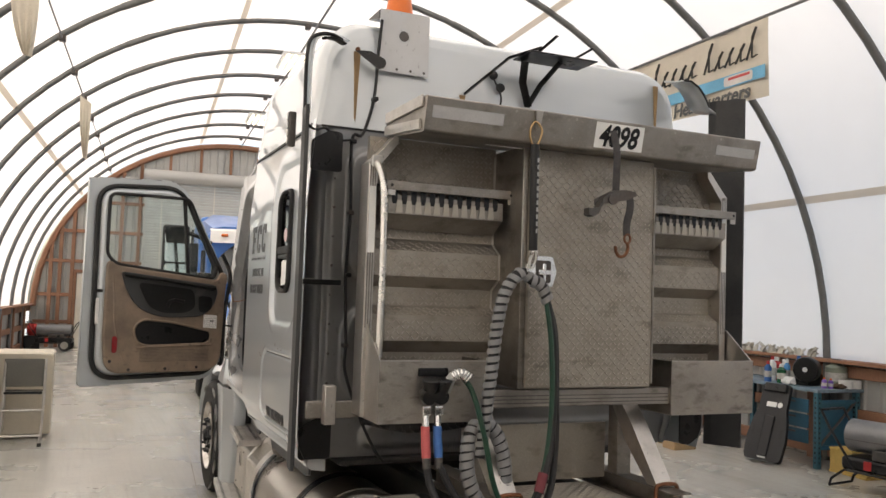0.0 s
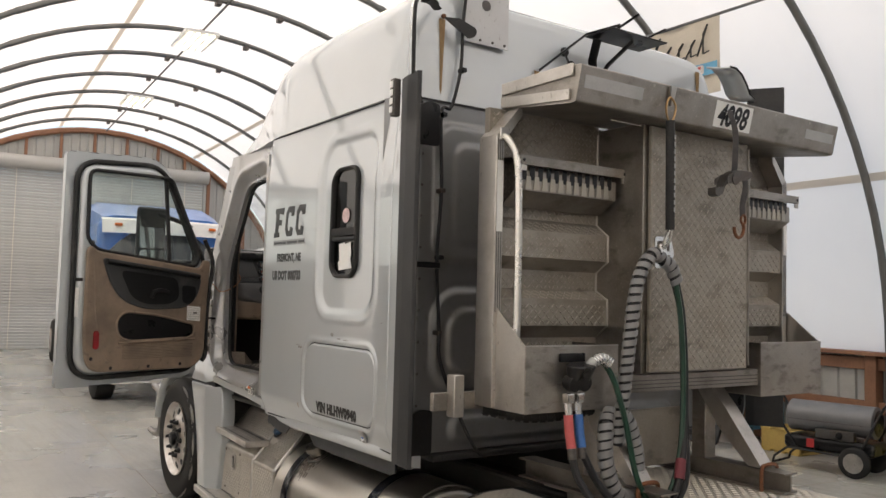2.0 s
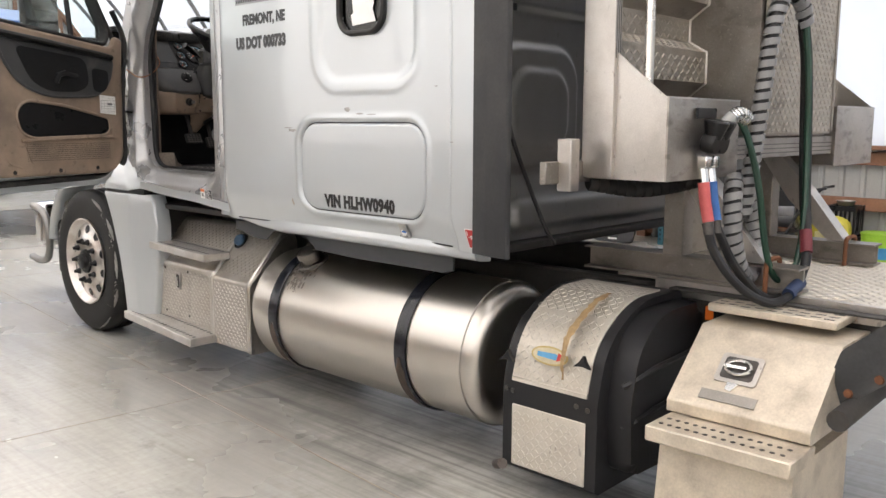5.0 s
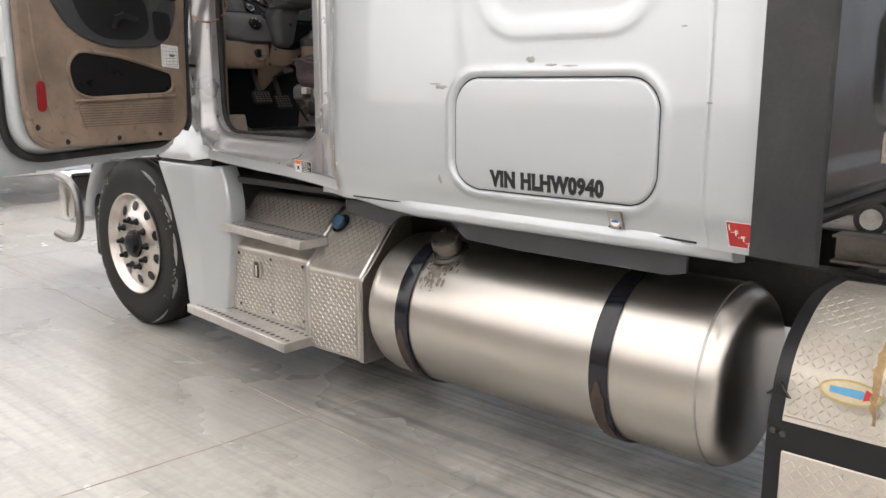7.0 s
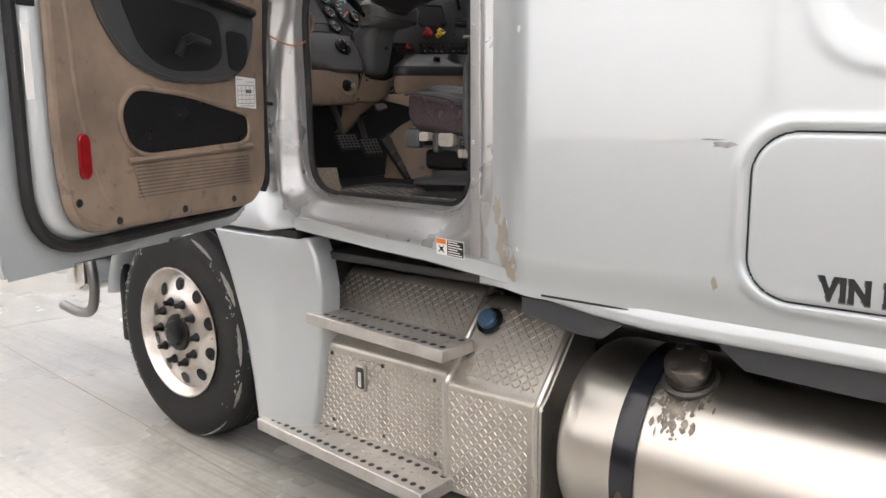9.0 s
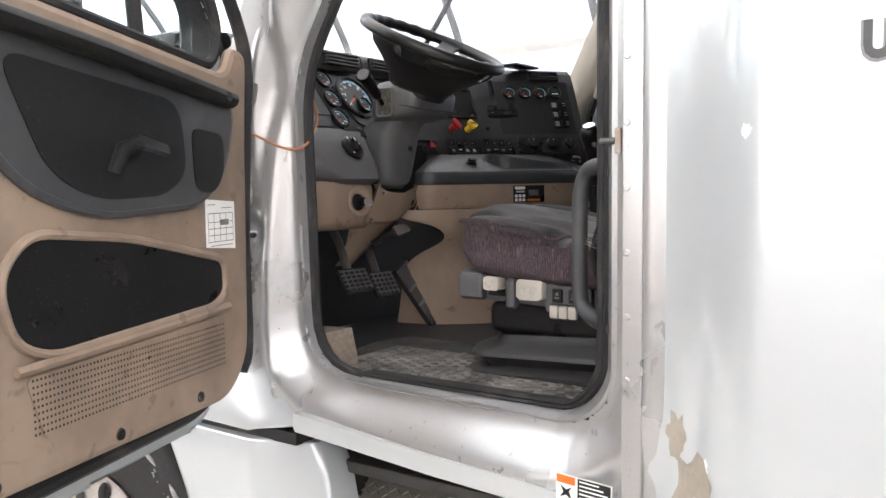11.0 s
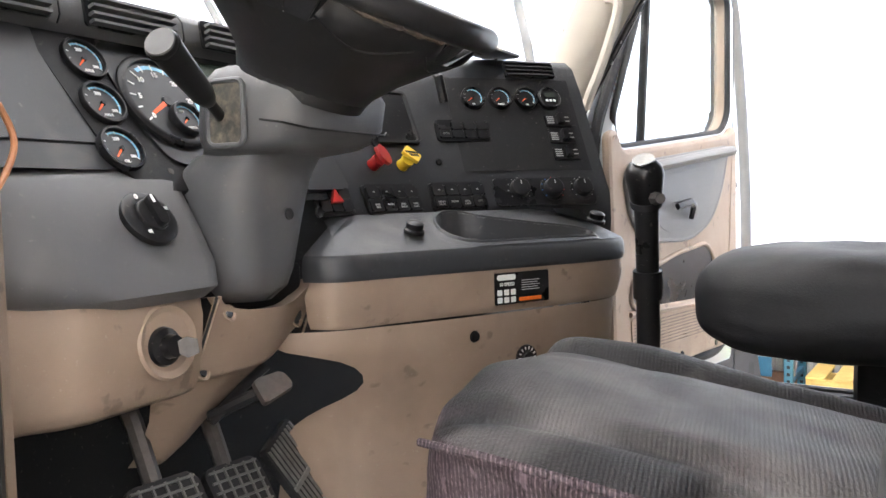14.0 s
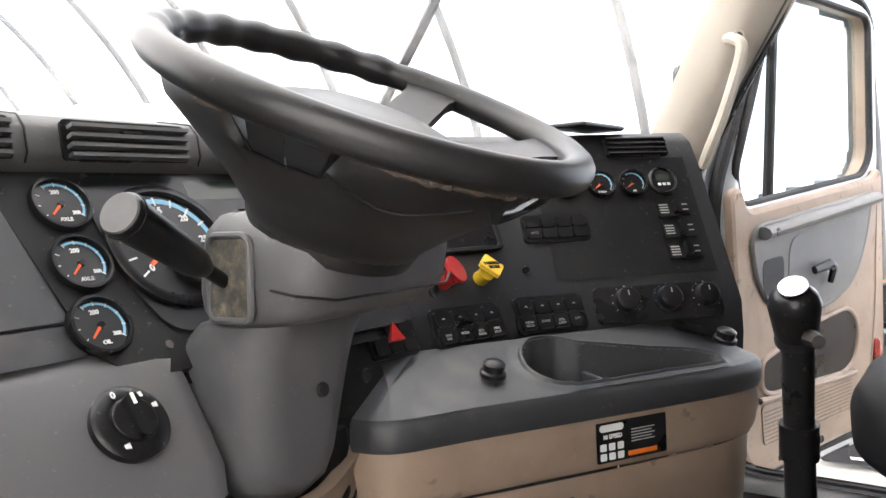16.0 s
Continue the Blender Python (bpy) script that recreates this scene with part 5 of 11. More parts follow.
mw = axes((-1.118, 2.26, 1.05), (0, -1, -0.06), (-1, 0, -0.1)) @ Matrix.Scale(0.76, 4)
part("band", pz([(0.003, 0.05), (0.055, 0.05), (0.055, 0.072), (0.003, 0.072)], 0.0006, mw), ORANGE, warn)
part("text_block", pz([(0.062, 0.003), (0.152, 0.003), (0.152, 0.072), (0.062, 0.072)], 0.0006, mw), SATIN, warn)
for i in range(6):
    part("text_bar", pz([(0.067, 0.008 + 0.011 * i), (0.145 - 0.012 * (i % 3), 0.008 + 0.011 * i), (0.145 - 0.012 * (i % 3), 0.012 + 0.011 * i), (0.067, 0.012 + 0.011 * i)], 0.0004, mw @ pose(0, 0, 0.0007)), WHITE, warn)
part("pictogram", pz([(0.012, 0.01), (0.03, 0.02), (0.045, 0.01), (0.038, 0.03), (0.046, 0.044), (0.03, 0.034), (0.014, 0.044), (0.022, 0.026)], 0.0006, mw), SATIN, warn)
for z in (1.3, 1.42, 1.54, 1.66, 1.78, 1.9, 2.02, 2.14):
    part("jamb_rivet", lathe(bmesh.new(), [(0, 0.008), (0.004, 0.005)], (-1.097, 2.122, z), (-1, 0, 0), 8), JAMB, truck)
part("striker", tube([(-1.045, 2.168, 1.75), (-1.043, 2.20, 1.75)], 0.0065, 8), STEEL, truck, "chrome door striker pin")
part("striker_plate", bx(-1.048, -1.036, 2.156, 2.17, 1.725, 1.775, 0.004), mat("worn_striker", (0.34, 0.30, 0.26), 0.5, 0.4, 0.2, 30, 200, second=(0.25, 0.15, 0.09), amount=0.7), truck, "worn striker plate with a little rust")

# cab liner: ceiling, pillars, firewall, rear
part("headliner", bx(-1.0, 1.12, 1.2, 2.86, 2.66, 2.70, 0.02), LINER, truck, "beige headliner")
part("firewall", bx(-1.0, 1.12, 3.46, 3.50, 1.15, 2.02, 0.01), DARK, truck)
part("cab_floor", bx(-1.0, 1.15, 0.3, 3.47, 1.13, 1.18, 0.005), MATFLOOR, truck, "worn black rubber cab floor")
RIB = mat("worn_mat_rib", (0.028, 0.027, 0.026), 0.42, 0, 0.3, 8, 90, second=(0.10, 0.095, 0.085), amount=0.8)
bm = bmesh.new()
for i in range(58):
    for k in (-1, 1):
        y = 2.26 + 0.015 * i
        sweep(bm, [(-0.72 + k * 0.28, y, 1.181), (-0.72 + k * 0.14, y + 0.045, 1.1815), (-0.72, y + 0.02, 1.181)], 0.0026, 4)
tagged(part("mat_rib", bm, RIB, truck, "worn chevron ribs of the rubber mat"), kind="stuff")
part("sleeper_trim", bx(-1.05, -1.01, 0.3, 2.0, 1.2, 2.7, 0.01), LINER, truck)
part("sleeper_trim", bx(1.06, 1.1, 0.3, 2.0, 1.2, 2.7, 0.01), LINER, truck)
# Unseen dark sheet added to keep the space behind the seats dark
part("sleeper_curtain", bx(-1.05, 1.05, 1.15, 1.19, 1.18, 2.68, 0.01), BLACKCLOTH, truck, "added dark sheet closing off the sleeper")
part("kick_panel", bx(-1.02, -0.97, 3.09, 3.46, 1.18, 1.95, 0.015), TAN, truck)
part("kick_panel", bx(1.10, 1.16, 3.30, 3.46, 1.18, 1.95, 0.015), TAN, truck)
part("a_pillar", loft(bmesh.new(), [[Vector((-x, y + dy, z)) for x, dy in ((1.07, -0.06), (1.09, 0.04), (0.96, 0.14), (0.90, 0.09), (0.95, -0.03))] for y, z in ((3.20, 1.93), (3.13, 2.08), (2.98, 2.40), (2.83, 2.72))]), JAMB, truck, "raked windscreen pillar", 60)
pil = []
for k in range(9):
    z = 1.92 + 0.105 * k
    fy_, ry = 3.36 - 0.50 * (z - 2.0), 3.25 - 0.62 * (z - 2.0)
    pil.append([Vector((1.05, fy_, z)), Vector((1.06, fy_ + 0.03, z)), Vector((1.17, fy_ + 0.03, z)), Vector((1.19, ry + 0.03, z)), Vector((1.16, ry, z)), Vector((1.13, ry - 0.004, z)), Vector((1.07, (fy_ + ry) / 2 - 0.025, z)), Vector((1.05, (fy_ + ry) / 2 + 0.015, z))])
part("a_pillar", loft(bmesh.new(), pil), LINER, truck, "beige windscreen pillar trim", 35)
part("windscreen_header", tube([(-0.98, 2.80, 2.74), (-0.5, 3.02, 2.76), (0, 3.09, 2.765), (0.5, 3.05, 2.76), (1.08, 2.95, 2.74)], 0.06, 8, smooth=4), LINER, truck)
wp = []
for z, base in ((2.02, 3.30), (2.72, 2.93)):
    wp.append([Vector((x, base + 0.10 * ramp(x, 0.3, 1.06) + 0.50 * (1 - ((x - 0.05) / 1.03) ** 2) * (1.0 if z < 2.5 else 0.35), z)) for x in np.linspace(-0.97, 1.08, 17)])
part("windscreen", loft(bmesh.new(), wp, closed=False), SCREEN, truck, "clear windscreen", 80).visible_shadow = False
part("wiper", tube([(0.40, 3.80, 2.10), (0.40, 3.70, 2.22), (0.39, 3.56, 2.39), (0.36, 3.44, 2.52)], 0.012, 6), SATIN, truck, "black wiper arm")
grab = part("pillar_handle", tube([(1.075, 3.12, 2.375), (1.04, 3.085, 2.37), (1.025, 3.06, 2.34), (1.025, 3.085, 2.25), (1.03, 3.12, 2.16), (1.04, 3.15, 2.10), (1.08, 3.18, 2.06)], 0.015, 8, smooth=5), LINER, truck, "beige grab handle on the pillar")
part("handle_screw", lathe(bmesh.new(), [(0, 0.016), (0.004, 0.015)], (1.04, 3.072, 2.375), (-0.75, -0.65, 0), 12), LINER, grab)
part("screw_head", lathe(bmesh.new(), [(0.004, 0.009), (0.005, 0.009)], (1.04, 3.072, 2.375), (-0.75, -0.65, 0), 12), STEEL, grab)
# hood and front
hood = []
for y, z, w in ((3.70, 2.15, 0.98), (3.9, 2.21, 0.96), (4.4, 2.15, 0.92), (4.9, 1.98, 0.86), (5.25, 1.76, 0.80), (5.4, 1.45, 0.76)):
    hood.append([Vector((w * math.cos(a), y, 1.05 + (z - 1.05) * abs(math.sin(a)) ** 0.45)) for a in [math.pi * i / 16 for i in range(17)]])
part("hood", loft(bmesh.new(), hood, closed=False), PAINT, truck, "sloping silver bonnet", 60)
part("cowl", bx(-0.98, 0.98, 3.56, 3.74, 1.95, 2.13, 0.03), SATIN, truck)
for i in range(9):
    part("cowl_slot", bx(-0.93 + 0.035 * i, -0.912 + 0.035 * i, 3.62, 3.70, 2.129, 2.134), DARK, truck)
part("fender", tube([(-1.0, 3.84 + 0.60 * math.cos(a), 0.52 + 0.60 * math.sin(a)) for a in np.linspace(0.15, 1.9, 12)], 0.13, 10, flat=0.25), PAINT, truck, "silver wheel arch")
# steel side guard behind the front wheel
sg = []
for z, y0, yr, y1 in ((0.17, 3.285, 3.08, 3.00), (0.40, 3.315, 3.09, 2.95), (0.60, 3.36, 3.10, 2.915), (0.83, 3.44, 3.125, 2.905), (0.95, 3.50, 3.128, 2.93), (1.015, 3.535, 3.13, 2.965), (1.022, 3.53, 3.13, 2.97)):
    d = 0.008 if z > 1.02 else 0.0
    sg.append([Vector((-1.095 + d, y0, z)), Vector((-1.112 + d, y0 - 0.04, z)), Vector((-1.117 + d, yr + 0.03, z)), Vector((-1.115 + d, yr + 0.008, z)), Vector((-1.106 + d, yr - 0.014, z)), Vector((-1.062, y1 + 0.02, z)), Vector((-1.045, y1, z)), Vector((-0.96, y1, z)), Vector((-0.96, y0, z))])
fp = part("splash_panel", loft(bmesh.new(), sg), PAINT, truck, "silver panel between wheel and steps", 50)
part("panel_gap", bx(-1.09, -0.97, 3.0, 3.50, 1.020, 1.050), RUBBER, fp)
cp = []
for z, y0, yr, y1, x, rise in ((1.042, 3.50, 3.14, 2.957, -1.112, 0.030), (1.050, 3.50, 3.14, 2.955, -1.118, 0.030), (1.10, 3.48, 3.165, 2.985, -1.112, 0.022), (1.165, 3.44, 3.195, 3.06, -1.098, 0.012), (1.22, 3.39, 3.215, 3.13, -1.086, 0.006), (1.255, 3.34, 3.225, 3.18, -1.078, 0.0)):
    cp.append([Vector((x + 0.01, y0, z)), Vector((x, yr + 0.05, z)), Vector((x - 0.002, yr + 0.012, z)), Vector((x + 0.008, yr - 0.016, z + rise * 0.2)), Vector((x + 0.045, y1, z + rise)), Vector((-0.97, y1, z + rise)), Vector((-0.97, y0, z))])
part("panel_cap", loft(bmesh.new(), cp), PAINT, fp, "", 50)
HINGE = mat("hinge_paint", (0.30, 0.295, 0.28), 0.42, 0.35, 0.08, 8, 200, second=(0.22, 0.20, 0.18), amount=0.7, speck=GRIT)
for poly, bolts in (([(3.19, 1.945), (3.10, 1.925), (3.112, 1.885), (3.125, 1.872), (3.14, 1.878), (3.145, 1.835), (3.20, 1.83)], ((3.128, 1.905),)),
                    ([(3.205, 1.70), (3.145, 1.685), (3.135, 1.67), (3.138, 1.625), (3.165, 1.585), (3.17, 1.53), (3.15, 1.485), (3.148, 1.462), (3.21, 1.455)], ((3.158, 1.645), (3.172, 1.475)))):
    hb = part("hinge_plate", pz(rpoly(poly, 0.006, 3), 0.005, axes((-1.0905, 0, 0), (0, 1, 0), (1, 0, 0)), 0.0015, 1), HINGE, truck, "folded steel door hinge plate")
    for y, z in bolts:
        part("hinge_bolt", lathe(bmesh.new(), [(0, 0.0085), (0.004, 0.0085), (0.006, 0.005)], (-1.091, y, z), (-1, 0, 0), 12), STEEL, hb)
for z, h in ((1.865, 0.036), (1.733, 0.03), (1.418, 0.032), (1.308, 0.034)):
    hb = part("hinge_knuckle", tube([(-1.094, 3.205, z + h), (-1.094, 3.162, z + h), (-1.094, 3.155, z + h * 0.5), (-1.094, 3.157, z - h * 0.6), (-1.094, 3.17, z - h), (-1.094, 3.205, z - h)], 0.006, 8, smooth=4), HINGE, truck, "bent steel hinge loop")
    part("hinge_pin", cy((-1.096, 3.182, z - h * 0.7), (-1.096, 3.182, z + h * 0.5), 0.011, n=12), STEEL, hb)
part("bumper_guard", tube([(-0.86, 5.42, 0.78), (-0.87, 5.25, 0.76), (-0.88, 5.1, 0.68), (-0.88, 5.06, 0.5), (-0.88, 5.12, 0.36), (-0.87, 5.3, 0.32), (-0.86, 5.5, 0.33)], 0.030, 10, smooth=5), mat("dull_steel_tube", (0.30, 0.29, 0.28), 0.38, 0.9, 0.15, 6, 90), truck, "bent dull steel bumper guard tube")
part("bumper", bx(-0.8, 0.8, 5.40, 5.6, 0.40, 0.80, 0.06, 3), CHROME, truck)
# Added dark sheet standing in for the shaded void behind the side guard
part("wheel_well", bx(-1.0, -0.5, 3.02, 3.06, 0.25, 1.05, 0.01, 1), FRAME, truck)
part("inner_mudguard", bx(-1.08, -0.75, 4.36, 4.42, 0.35, 0.95, 0.02), PLASTIC, truck)


# ---- wheels ----
def wheel(name, x, y, z, s, dual=False):
    w = part(name, lathe(bmesh.new(), [(0.2, 0.27), (0.03, 0.298), (0.012, 0.304), (0.012, 0.36), (0.0, 0.42), (0.012, 0.47), (0.035, 0.498), (0.06, 0.505), (0.22, 0.505), (0.25, 0.49), (0.27, 0.42), (0.26, 0.30), (0.2, 0.28)], (x, y, z), (-s, 0, 0), 56), TYRE, truck, "worn black tyre with scuffed sidewall")
    for k in (0.10, 0.14, 0.18):
        part("tread_groove", tube([(x - s * k, y + 0.5045 * math.cos(a), z + 0.5045 * math.sin(a)) for a in np.linspace(0, 2 * math.pi, 49)[:-1]], 0.005, 6, True), SATIN, w)
    rim = part("rim", lathe(bmesh.new(), [(0.16, 0.02), (0.16, 0.27), (0.012, 0.300), (0.0, 0.306), (-0.002, 0.298), (0.006, 0.290), (0.035, 0.280), (0.045, 0.272), (0.043, 0.262), (0.022, 0.185), (0.012, 0.172), (0.010, 0.10), (0.012, 0.01)], (x - s * 0.0, y, z), (-s, 0, 0), 48), WHEEL, w, "dull aluminium ten-hole wheel")
    for i in range(10):
        a = 2 * math.pi * (i + 0.5) / 10
        part("hand_hole", lathe(bmesh.new(), [(0, 0.031), (0.0015, 0.029)], (x - s * 0.0305, y + 0.226 * math.cos(a), z + 0.226 * math.sin(a)), (s, -0.27 * math.cos(a) * -1, -0.27 * math.sin(a) * -1), 14), SATIN, rim)
        a = 2 * math.pi * i / 10
        part("lug_nut", lathe(bmesh.new(), [(0, 0.023), (0.010, 0.022), (0.028, 0.013), (0.044, 0.012), (0.047, 0.005)], (x - s * 0.016, y + 0.143 * math.cos(a), z + 0.143 * math.sin(a)), (s, 0, 0), 12), SATIN, rim)
    part("hub_cap", lathe(bmesh.new(), [(0, 0.112), (0.004, 0.110), (0.005, 0.088), (0.018, 0.084), (0.022, 0.060), (0.045, 0.055), (0.052, 0.040), (0.053, 0.01)], (x - s * 0.016, y, z), (s, 0, 0), 20), SATIN, w, "greasy black hub")
    return w


fw = wheel("front_wheel", -1.13, 3.83, 0.505, -1)
wheel("front_wheel", 1.13, 3.83, 0.505, 1)
for k, (a0, a1, r) in enumerate(((-0.15, 0.25, 0.47), (0.4, 0.75, 0.485), (-0.6, -0.3, 0.485), (0.9, 1.25, 0.475), (-1.3, -0.8, 0.488), (2.0, 2.3, 0.48))):
    bm = bmesh.new()
    ang = np.linspace(a0, a1, 9)
    sweep(bm, [(-1.122, 3.83 - r * math.cos(a), 0.505 + r * math.sin(a)) for a in ang], [0.002 + 0.012 * math.sin(math.pi * (i / 8)) * (0.7 + 0.3 * (i % 2)) for i in range(9)], 6, flat=0.35)
    part("scuff", bm, SCUFF, fw)

bm = bmesh.new()
rnd = random.Random(11)
for k in range(170):
    a = rnd.choice((rnd.uniform(-0.7, 0.9), rnd.uniform(2.2, 3.9)))
    r = rnd.uniform(0.425, 0.492)
    w, h = rnd.uniform(0.002, 0.008), rnd.uniform(0.004, 0.022)
    x = -1.13 + (0.0 if r < 0.43 else 0.012 if r < 0.47 else 0.035) - 0.003 + abs(r - 0.45) * 0.05
    ring = [bm.verts.new((x - 0.004 + rnd.uniform(0, 0.002), 3.83 - (r + q * w) * math.cos(a + e * h), 0.505 + (r + q * w) * math.sin(a + e * h))) for q, e in ((-1, -0.6), (0.2, -1), (1, -0.2), (0.7, 0.7), (-0.4, 1), (-1, 0.3))]
    bm.faces.new(ring)
tagged(part("paint_fleck", bm, SCUFF, fw, "pale flecks on the sidewall"), kind="stuff")

# ---- fuel tank ----
TY0, TY1, TX, TZ, TR = 0.155, 1.80, -0.82, 0.462, 0.325
ft = part("fuel_tank", lathe(bmesh.new(), [(0, 0.25), (0.012, 0.285), (0.03, 0.304), (0.055, 0.318), (0.09, TR), (TY1 - TY0 - 0.09, TR), (TY1 - TY0 - 0.055, 0.318), (TY1 - TY0 - 0.03, 0.304), (TY1 - TY0 - 0.012, 0.285), (TY1 - TY0, 0.25)], (TX, TY0, TZ), (0, 1, 0), 72), TANK, truck, "brushed aluminium cylindrical fuel tank")
part("weld_seam", tube([(TX + TR * 1.001 * math.cos(a), TY0 + 0.075, TZ + TR * 1.001 * math.sin(a)) for a in np.linspace(0, 2 * math.pi, 65)[:-1]], 0.004, 6, True), ALU, ft)
for y in (0.585, 1.545):
    bm = bmesh.new()
    R = TR + 0.004
    loft(bm, [[Vector((TX + (R + d) * math.cos(a), y + w, TZ + (R + d) * math.sin(a))) for w, d in ((-0.036, 0), (-0.036, 0.004), (-0.030, 0.009), (0.030, 0.009), (0.036, 0.004), (0.036, 0))] for a in np.linspace(0.9, 2 * math.pi + 0.2, 60)])
    st = part("tank_strap", bm, mat("strap_paint", (0.008, 0.010, 0.016), 0.18, 0, 0.2, 7, 80, second=(0.03, 0.022, 0.018), amount=0.3), ft, "glossy black tank strap, its paint gone to rust low down")
    rnd = random.Random(int(y * 100))
    bm = bmesh.new()
    rows_ = []
    for a in np.linspace(math.pi * 1.02, math.pi * 1.42, 26):
        k = min(1.0, 0.25 + (a - math.pi * 1.02) * 5.0) * rnd.uniform(0.75, 1.0)
        rows_.append([bm.verts.new((TX + (R + 0.0098) * math.cos(a), y + w, TZ + (R + 0.0098) * math.sin(a))) for w in (-0.028 * k * rnd.uniform(0.8, 1.0), 0.0, 0.028 * k)])
    for p, q in zip(rows_, rows_[1:]):
        for c in (0, 1):
            bm.faces.new((p[c], p[c + 1], q[c + 1], q[c]))
    part("rust_patch", bm, mat("strap_rust", (0.085, 0.058, 0.042), 0.6, 0.1, 0.3, 16, 90, second=(0.04, 0.034, 0.032), amount=0.7), st, "brown rusted patch")
fy, fa = 1.425, radians(117)
fc = Vector((TX + TR * math.cos(fa), fy, TZ + TR * math.sin(fa)))
fd = Vector((math.cos(fa), 0, math.sin(fa)))
CAPSTEEL = mat("dull_cap_steel", (0.22, 0.205, 0.185), 0.38, 0.9, 0.15, 14, 120, second=(0.16, 0.14, 0.12), amount=0.7)
cap = part("filler_cap", lathe(bmesh.new(), [(0, 0.064), (0.02, 0.064), (0.022, 0.052), (0.05, 0.052), (0.052, 0.066), (0.082, 0.064), (0.088, 0.052), (0.089, 0.01)], fc - fd * 0.005, fd, 24), CAPSTEEL, ft, "ribbed steel filler cap")
for k in range(3):
    a = 2 * math.pi * k / 3
    s1 = fd.orthogonal().normalized()
    q = fc + fd * 0.075 + (s1 * math.cos(a) + fd.cross(s1) * math.sin(a)) * 0.05
    part("lug", lathe(bmesh.new(), [(0, 0.012), (0.015, 0.012)], q, fd, 8), STEEL, cap)
bm = bmesh.new()
rnd = random.Random(2)
for k in range(190):
    a = fa + 0.12 + abs(rnd.gauss(0.10, 0.16))
    y = fy + rnd.gauss(0.0, 0.035)
    w, h = rnd.uniform(0.002, 0.010), rnd.uniform(0.010, 0.075)
    bm2 = [bm.verts.new((TX + (TR + 0.002) * math.cos(a + da), y + dy, TZ + (TR + 0.002) * math.sin(a + da))) for da, dy in ((0, -w), (h / 2, -w * 0.8), (h, 0), (h / 2, w), (0, w * 0.7), (-h / 2, 0))]
    bm.faces.new(bm2)
part("fuel_stain", bm, mat("fuel_stain", (0.33, 0.285, 0.245), 0.45, 0.7, 0.3, 40, 120), ft, "brown spilled-fuel stain")
part("grime_ring", tube([fc + fd * 0.001 + (fd.orthogonal().normalized() * math.cos(a) + fd.cross(fd.orthogonal().normalized()) * math.sin(a)) * 0.072 for a in np.linspace(0, 2 * math.pi, 25)[:-1]], 0.012, 6, True), STEEL, ft, "oily ring round the filler neck")

# ---- steps and tread-plate boxes ----
bb = part("battery_box", pz(rpoly([(0, 0), (0.33, 0), (0.33, 0.62), (0.25, 0.66), (0.03, 0.40), (0, 0.38)], [0.01, 0.01, 0.03, 0.05, 0.04, 0.02]), 0.80, axes((-1.045, 3.10, 0.215), (1, 0, 0), (0, -1, 0))), TREAD, truck, "aluminium tread-plate battery box behind the steps")
bars("tread_relief", (-1.0455, 3.09, 0.225), (0, -1, 0), (0, 0, 1), 0.78, 0.36, TREAD, bb, 0.0235, 0.0185, 0.0052, 0.0017)
bars("tread_relief", (-1.014, 3.09, 0.625), (0, -1, 0), (0.22, 0, 0.26), 0.78, 0.30, TREAD, bb, 0.0235, 0.0185, 0.0052, 0.0017)
dp = part("def_tank_cover", pz(rpoly([(0, 0), (0.33, 0), (0.33, 0.66), (0.24, 0.66), (0.03, 0.42), (0, 0.40)], [0.01, 0.01, 0.03, 0.06, 0.04, 0.02]), 0.37, axes((-1.085, 2.27, 0.185), (1, 0, 0), (0, -1, 0))), TREAD, truck, "aluminium tread-plate tank cover")
bars("tread_relief", (-1.0855, 2.265, 0.20), (0, -1, 0), (0, 0, 1), 0.36, 0.37, TREAD, dp, 0.0235, 0.0185, 0.0052, 0.0017)
bars("tread_relief", (-1.052, 2.265, 0.612), (0, -1, 0), (0.21, 0, 0.24), 0.36, 0.29, TREAD, dp, 0.0235, 0.0185, 0.0052, 0.0017, keep=lambda x, y: math.hypot(x - 0.06, y - 0.17) > 0.06)
part("cover_end", pz(rpoly([(0, 0), (0.33, 0), (0.33, 0.66), (0.24, 0.66), (0.03, 0.42), (0, 0.40)], [0.01, 0.01, 0.03, 0.06, 0.04, 0.02]), 0.03, axes((-1.09, 1.898, 0.182), (1, 0, 0), (0, -1, 0)), 0.012), ALU, dp, "smooth rounded end plate")
part("cover_end", pz(rpoly([(0, 0), (0.33, 0), (0.33, 0.62), (0.25, 0.66), (0.03, 0.40), (0, 0.38)], [0.01, 0.01, 0.03, 0.05, 0.04, 0.02]), 0.022, axes((-1.05, 2.299, 0.213), (1, 0, 0), (0, -1, 0)), 0.01), ALU, bb)
ROLL = mat("bright_rolled_edge", (0.66, 0.64, 0.60), 0.30, 1.0, 0.08, 6, 120)
for y, x, z, poly in ((2.283, -1.045, 0.215, [(0, 0.02), (0, 0.37), (0.03, 0.405), (0.25, 0.655), (0.31, 0.63)]), (2.268, -1.085, 0.185, [(0, 0.02), (0, 0.39), (0.03, 0.425), (0.235, 0.655), (0.31, 0.655)]), (1.89, -1.085, 0.185, [(0, 0.02), (0, 0.39), (0.03, 0.425), (0.235, 0.655), (0.31, 0.655)])):
    part("rolled_edge", tube([(x + a, y, z + b) for a, b in poly], 0.014, 8), ROLL, dp, "bright rolled edge")
ddir = Vector((-0.76, 0, 0.65))
dcp = Vector((-0.925, 2.205, 0.79))
